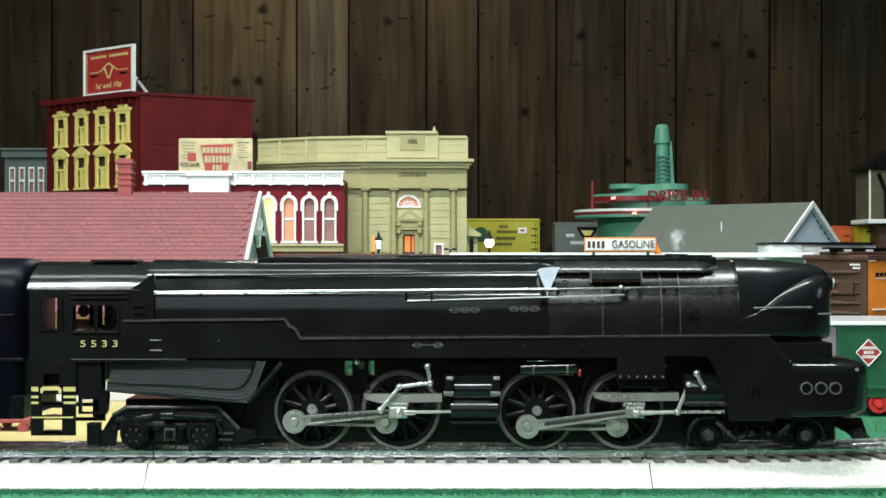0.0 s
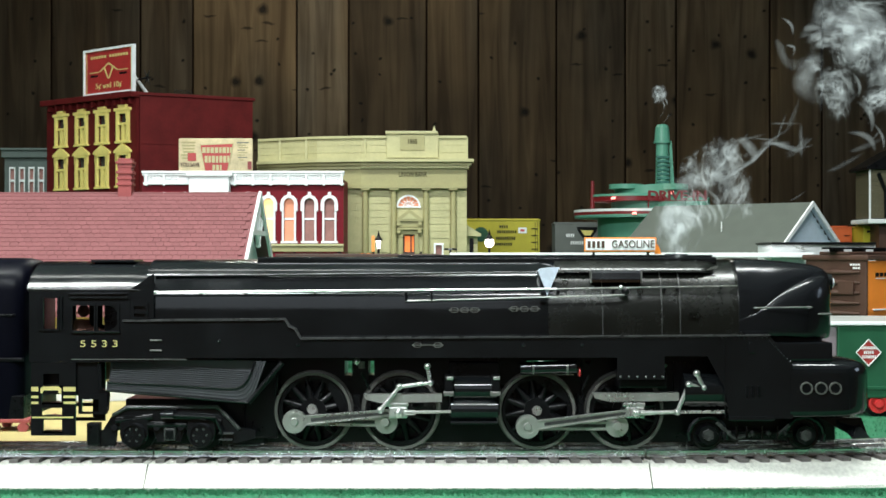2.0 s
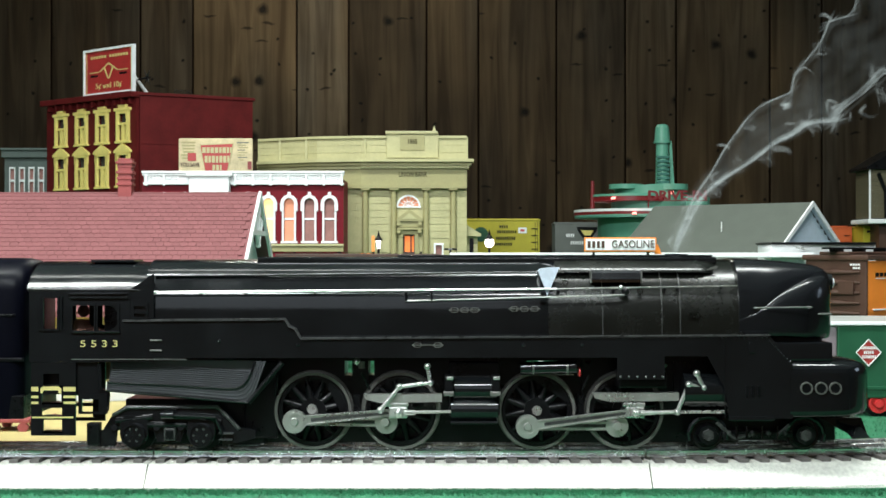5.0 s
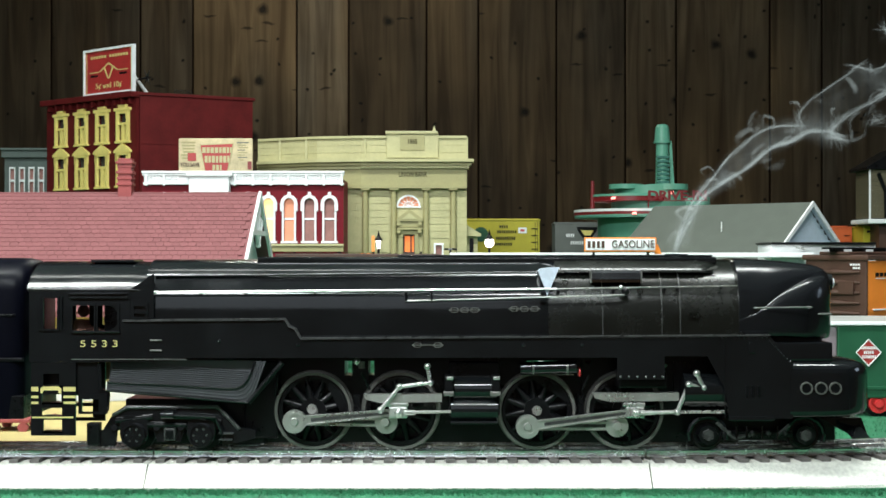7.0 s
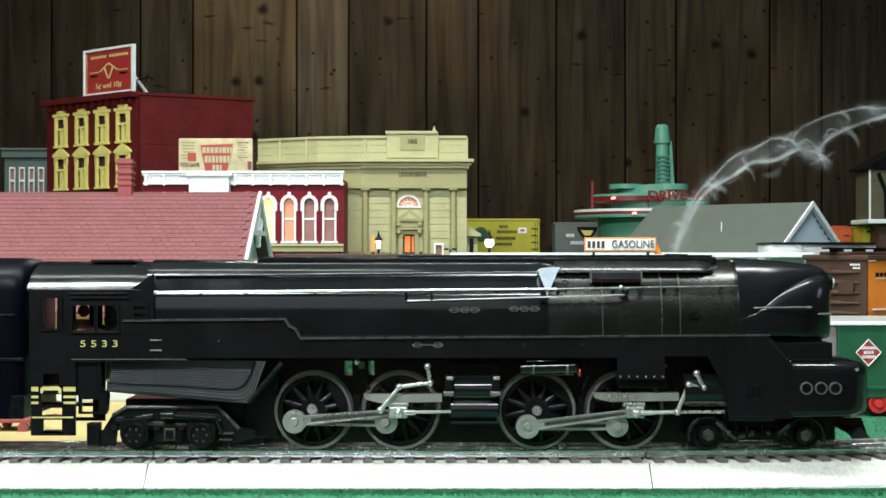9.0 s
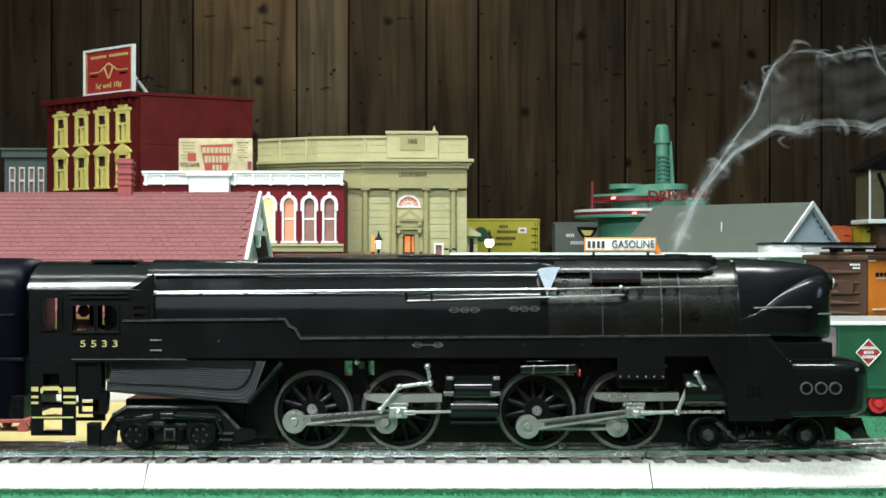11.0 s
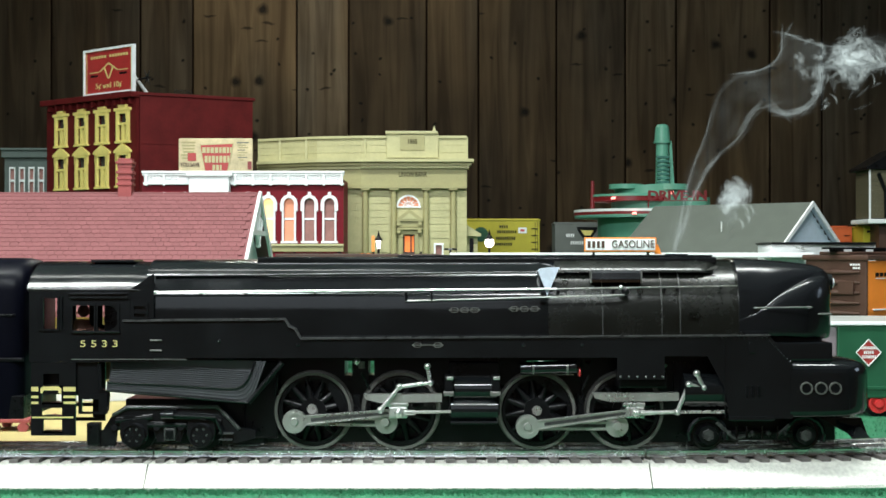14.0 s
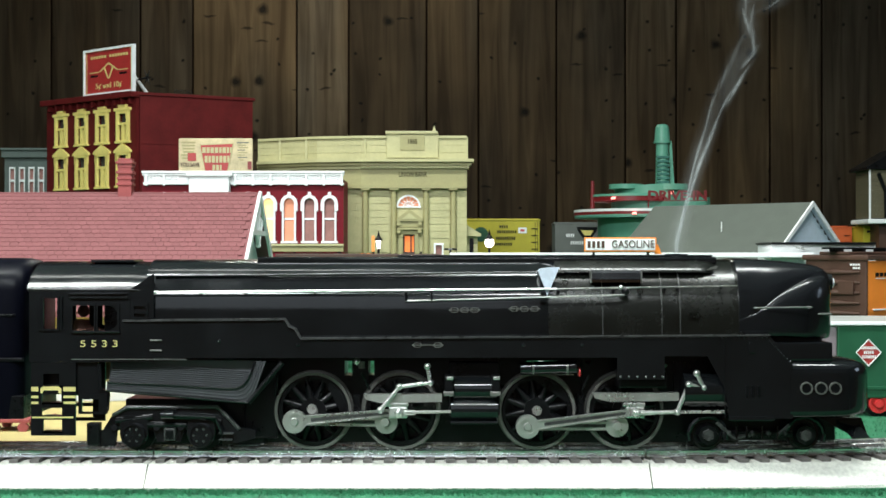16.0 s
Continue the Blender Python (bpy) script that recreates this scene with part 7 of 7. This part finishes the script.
def way(ways, te):
    ks = sorted(ways)
    te = min(max(te, ks[0]), ks[-1])
    for a, b in zip(ks, ks[1:]):
        if a <= te <= b:
            f = (te - a) / (b - a)
            return [(p[0] + (q[0] - p[0]) * f, p[1] + (q[1] - p[1]) * f) for p, q in zip(ways[a], ways[b])]


def along(pts, ages, a):
    """Place on a way at an age; it runs straight on past its end."""
    n = len(ages)
    for i in range(n - 1):
        if a <= ages[i + 1] or i == n - 2:
            f = (a - ages[i]) / (ages[i + 1] - ages[i])
            return pts[i][0] + (pts[i + 1][0] - pts[i][0]) * f, pts[i][1] + (pts[i + 1][1] - pts[i][1]) * f


def smoke():
    s = thing("smoke_plume", "thin white smoke rising from the locomotive chimney", "smoke", at=(STACK.x, YC, STACK.z))
    rnd = random.Random(11)

    def ribbon(twist, n=12, k=4):
        """A straight thread of unit half length; its uv runs across and along."""
        bm = bmesh.new()
        uv = bm.loops.layers.uv.new("uv")
        rows = []
        for j in range(n + 1):
            z = -1 + 2 * j / n
            a = twist * z
            rows.append([bm.verts.new((x * math.cos(a), x * math.sin(a) * .5, z)) for x in (-1 + 2 * i / k for i in range(k + 1))])
        lay(bm, uv, rows)
        return bm

    def hook(turn, grow, wide, n=26, k=4):
        """A sheet of smoke rolled into a curl; it leans in depth as it winds."""
        bm = bmesh.new()
        uv = bm.loops.layers.uv.new("uv")
        rows = []
        for j in range(n + 1):
            f = j / n
            a, r = turn * f, 1 - grow * f
            w = wide * (.5 + .9 * math.sin(math.pi * f))
            rows.append([bm.verts.new(((r + w * x) * math.cos(a) + .12 * math.sin(3 * f * turn), .5 * f + .25 * x * w, (r + w * x) * math.sin(a))) for x in (-1 + 2 * i / k for i in range(k + 1))])
        lay(bm, uv, rows)
        return bm

    def lay(bm, uv, rows):
        n, k = len(rows) - 1, len(rows[0]) - 1
        for j in range(n):
            for i in range(k):
                f = bm.faces.new((rows[j][i], rows[j][i + 1], rows[j + 1][i + 1], rows[j + 1][i]))
                for loop, (p, q) in zip(f.loops, ((i, j), (i + 1, j), (i + 1, j + 1), (i, j + 1))):
                    loop[uv].uv = (p / k, q / n)

    def billow(n=10):
        """Three curled sheets, one behind the other."""
        bm = bmesh.new()
        for d in (-.3, .3):
            lim = math.sqrt(1 - d * d)
            rows = []
            ph = rnd.random() * 6
            for j in range(n + 1):
                rows.append([bm.verts.new((lim * (-1 + 2 * i / n), d + .16 * math.sin(i * .9 + ph) * math.cos(j * .7 + ph), lim * (-1 + 2 * j / n))) for i in range(n + 1)])
            for p, q in zip(rows, rows[1:]):
                for i in range(n):
                    bm.faces.new((p[i], p[i + 1], q[i + 1], q[i]))
        return bm
    meshes = {}

    def piece(kind, sx, sy, sz, material):
        key = kind, material.name
        thread = isinstance(kind, float)
        if key not in meshes:
            bm = ribbon(kind) if thread else (hook(*kind[1:]) if kind[0] == "hook" else billow())
            ob = part("smoke_wisp" if thread else "smoke_puff", bm, material, s, smooth=True)
            meshes[key] = ob.data
        else:
            ob = new("smoke_wisp" if thread else "smoke_puff", meshes[key])
            ob.parent = s
        ob.scale = (sx, sy, sz)
        return ob
    hooks = [("hook", 4.2, .45, .22), ("hook", 3.0, .15, .34), ("hook", -4.8, .5, .20), ("hook", -2.6, .1, .40), ("hook", 5.4, .62, .16), ("hook", 2.2, -.2, .30)]
    # a sheet of threads between two edges, the second edge the brightest
    for u, wide, half, mt, step in ((0, .0007, .0085, WISP, .034), (.06, .0016, .010, FAINT, .05), (.28, .0062, .011, FAINT, .08), (.55, .0066, .011, FAINT, .08),
                                    (.80, .0052, .010, FAINT, .07), (.95, .0015, .009, WISP, .045), (1, .0007, .0085, WISP, .028), (1.06, .0010, .010, FAINT, .04)):
        te = .62 + .011 * u
        while te < 16:
            busy = te < 2.55
            quiet = 12.6 < te < 15.3
            if not (busy and (mt is FAINT or te > 1.4 or int(te * 20) % 2)) and not (quiet and int(te * 40) % (4 if mt is WISP else 2)):
                ob = piece(.35 if int(te * 9) % 2 else -.35, wide * rnd.uniform(.85, 1.2), wide, half * rnd.uniform(.9, 1.15), mt)
                FLIGHTS.append((ob, te, u, AGES, 0.0, 0.0, rnd.uniform(-6, 6), rnd.uniform(-12, 12), True))
            te += step
    # curls into which the sheet breaks up downstream
    te = 2.3
    while te < 12.4:
        r = rnd.uniform(.0022, .0052)
        ob = piece(rnd.choice(hooks), r * 1.25, r, r, WISP)
        FLIGHTS.append((ob, te, way(rnd.choice((WAY_A, WAY_B, WAY_B)), te), AGES, rnd.gauss(0, .9), rnd.gauss(0, .9), rnd.uniform(-70, 70), rnd.uniform(-30, 30), False))
        te += .085
    te = 2.4
    while te < 12.2:
        r = rnd.uniform(.0035, .0065)
        ob = piece(("billow", rnd.randrange(4)), r, r, r * rnd.uniform(1.0, 1.6), CURL)
        FLIGHTS.append((ob, te, way(rnd.choice((WAY_A, WAY_B, WAY_B)), te), AGES, rnd.gauss(0, .8), rnd.gauss(0, .8), rnd.uniform(-60, 60), rnd.uniform(-20, 20), False))
        te += .22
    # clouds: start, spread, pieces, sizes, way
    ages = (0, .1, .3, .5, .7, .9, 1.1, 1.3, 1.6)
    big = [(1195, 446), (1195, 350), (1211, 258), (1246, 226), (1302, 195), (1358, 168), (1405, 140), (1442, 115), (1500, 85)]
    second = [(1195, 446), (1215, 370), (1260, 310), (1300, 275), (1345, 250), (1405, 225), (1470, 195), (1540, 160), (1660, 105)]
    lone = [(1195, 446), (1160, 330), (1152, 200), (1172, 160), (1200, 122), (1228, 102), (1262, 108), (1320, 88), (1420, 55)]
    crown = [(1195, 446), (1190, 390), (1212, 270), (1250, 185), (1300, 125), (1350, 75), (1390, 40), (1415, 5), (1450, -70)]
    first = [(1197, 450), (1197, 424), (1198, 385), (1206, 345), (1225, 310), (1260, 290), (1300, 270), (1350, 250), (1430, 220)]
    ball_ = [(1195, 446), (1193, 369), (1250, 264), (1311, 211), (1362, 155), (1408, 141), (1465, 120), (1522, 99), (1610, 70)]
    low = [(1220, 446), (1262, 408), (1310, 330), (1390, 262), (1460, 225), (1515, 190), (1575, 150), (1640, 120), (1720, 70)]
    low2 = [(1230, 446), (1296, 355), (1338, 312), (1408, 300), (1470, 282), (1512, 262), (1548, 238), (1600, 210), (1680, 160)]
    wisp_ = [(1230, 446), (1255, 425), (1266, 385), (1272, 330), (1290, 290), (1320, 250), (1360, 210), (1420, 170), (1500, 120)]
    for t0, dur, n, r0, r1, sp, pts in ((.27, .07, 22, .0085, .0165, 56, big), (.36, .22, 8, .005, .009, 56, big), (1.50, .70, 20, .006, .0125, 40, second), (1.86, .26, 10, .006, .011, 26, crown), (1.52, .05, 2, .0045, .0055, 6, lone),
                                    (12.70, .08, 14, .0055, .0090, 15, ball_), (12.80, .18, 7, .003, .006, 24, ball_), (13.72, .08, 14, .0045, .0085, 14, low), (14.32, .08, 10, .0035, .006, 13, low2), (3.74, .08, 2, .003, .0045, 5, wisp_), (-.13, .03, 9, .0030, .0038, 2, first), (-.05, .02, 5, .0018, .0024, 4, first), (1.46, .06, 4, .004, .006, 14, second)):
        lean = 1.0 if pts in (crown, second) else 0.0
        for i in range(n // 2 + 3):
            # hanging tendrils that trail below the cloud
            te = t0 + dur * rnd.random() + .06
            ob = piece(rnd.choice((("hook", .9, -.1, .07), ("hook", -1.2, .1, .06))), r1 * rnd.uniform(.9, 1.6), r1, r1 * rnd.uniform(.9, 1.5), HOOK)
            FLIGHTS.append((ob, te, [(x + rnd.gauss(0, 3), y + 18 * min(1, k2 / 3)) for k2, (x, y) in enumerate(pts)], ages, rnd.gauss(0, 1) * sp / 13, rnd.gauss(.7, 1) * sp / 13, rnd.uniform(-22, 22), rnd.uniform(-30, 30), False))
        for i in range(n * 2 // 3):
            te = t0 + dur * rnd.random()
            r = rnd.uniform(.35, .85) * r1
            ob = piece(rnd.choice(hooks), r, r, r * rnd.uniform(.9, 1.3), HOOK)
            gx = rnd.gauss(0, 1) * sp / 15
            FLIGHTS.append((ob, te, [(x + rnd.gauss(0, 3), y) for x, y in pts], ages, gx * (1 + lean), rnd.gauss(0, 1) * sp / 15 + lean * gx * .6, rnd.uniform(-75, 75), rnd.uniform(-25, 25), False))
        for i in range(n):
            te = t0 + dur * rnd.random()
            r = rnd.uniform(r0, r1)
            ob = piece(("billow", i % 4), r, r, r * rnd.uniform(1.05, 1.45), PUFF)
            gx = rnd.gauss(0, 1) * sp / 15
            FLIGHTS.append((ob, te, [(x + rnd.gauss(0, 3), y) for x, y in pts], ages, gx * (1 + lean), rnd.gauss(0, 1) * sp / 15 + lean * gx * .6, rnd.uniform(-70, 70), rnd.uniform(-20, 20), False))
    return s


def thread_at(u, te, a):
    """Place of the thread u of the sheet, left the chimney at te, at age a; it sways more the farther it drifts."""
    te = max(.4, te)
    pa, pb = along(way(WAY_A, te), AGES, a), along(way(WAY_B, te), AGES, a)
    calm = .35 if 9.4 < te < 11.6 or te > 14.4 else (.6 if 2.6 < te < 4.2 else 1.0)
    e = 1.25 * calm * max(0, min(a, 1.7) - .45) ** 1.5
    g1 = .5 * math.sin(te * 9.1 + .9 * u) + .4 * math.sin(te * 15.7 + 1.7 * u + .6)
    g2 = .6 * math.sin(te * 6.3 + .7 * u + 1) + .5 * math.sin(te * 12.3 + 1.3 * u)
    return W(pa[0] + (pb[0] - pa[0]) * u + (g1 * 16 + g2 * 8) * e, pa[1] + (pb[1] - pa[1]) * u + (g1 * 8 - g2 * 17) * e, YC + .003 * (u - .5) * a)


def motions():
    base = Vector((STACK.x, YC, STACK.z))
    for ob, te, pts, ages, g1, g2, turn, twist, thread in FLIGHTS:
        size = ob.scale.copy()

        def at(a):
            if thread:
                return thread_at(pts, te, a)
            x, y = along(pts, ages, a)
            e = min(1, a / .9) ** .7
            return W(x + g1 * 14 * e, y + g2 * 14 * e, YC + .004 * g2)
        rows = []
        lie = pose(*(HIDE - base), 0, 88 if thread else 0, twist)
        tilt = 0.0
        if te > .05:
            rows.append((0, lie))
        if te > .2:
            rows.append((te - .06, lie))
        marks = [a for a in ((0, .12, .3, .5, .7, .9, 1.1, 1.3, 1.6, 2.0, 2.6) if thread else (0, .1, .2, .35, .55, .8, 1.1, 1.5, 2.0, 2.6)) if 0 <= te + a < 15.9]
        if te < 0:
            marks = [-te] + [a for a in marks if a > -te + .02]
        for a in marks:
            p = at(a)
            if thread:
                q = thread_at(pts, te - .03, a + .03) - thread_at(pts, te + .03, max(0, a - .03))
                b = math.degrees(math.atan2(q.x, q.z)) + turn * min(1.0, a / 1.5)
                tilt = min(max(b, tilt - 80), tilt + 80)
                m = pose(*(p - base), 0, tilt, twist)
            else:
                m = pose(*(p - base), 0, turn * min(1.5, a), twist)
            rows.append((te + a, m))
        a = 16 - te
        p = at(min(a, 4.0))
        rows.append((16, pose(*(p - base), 0, tilt if thread else turn * min(1.5, a), twist)))
        walk(ob, rows)
        ob.scale = size


smoke()
motions()
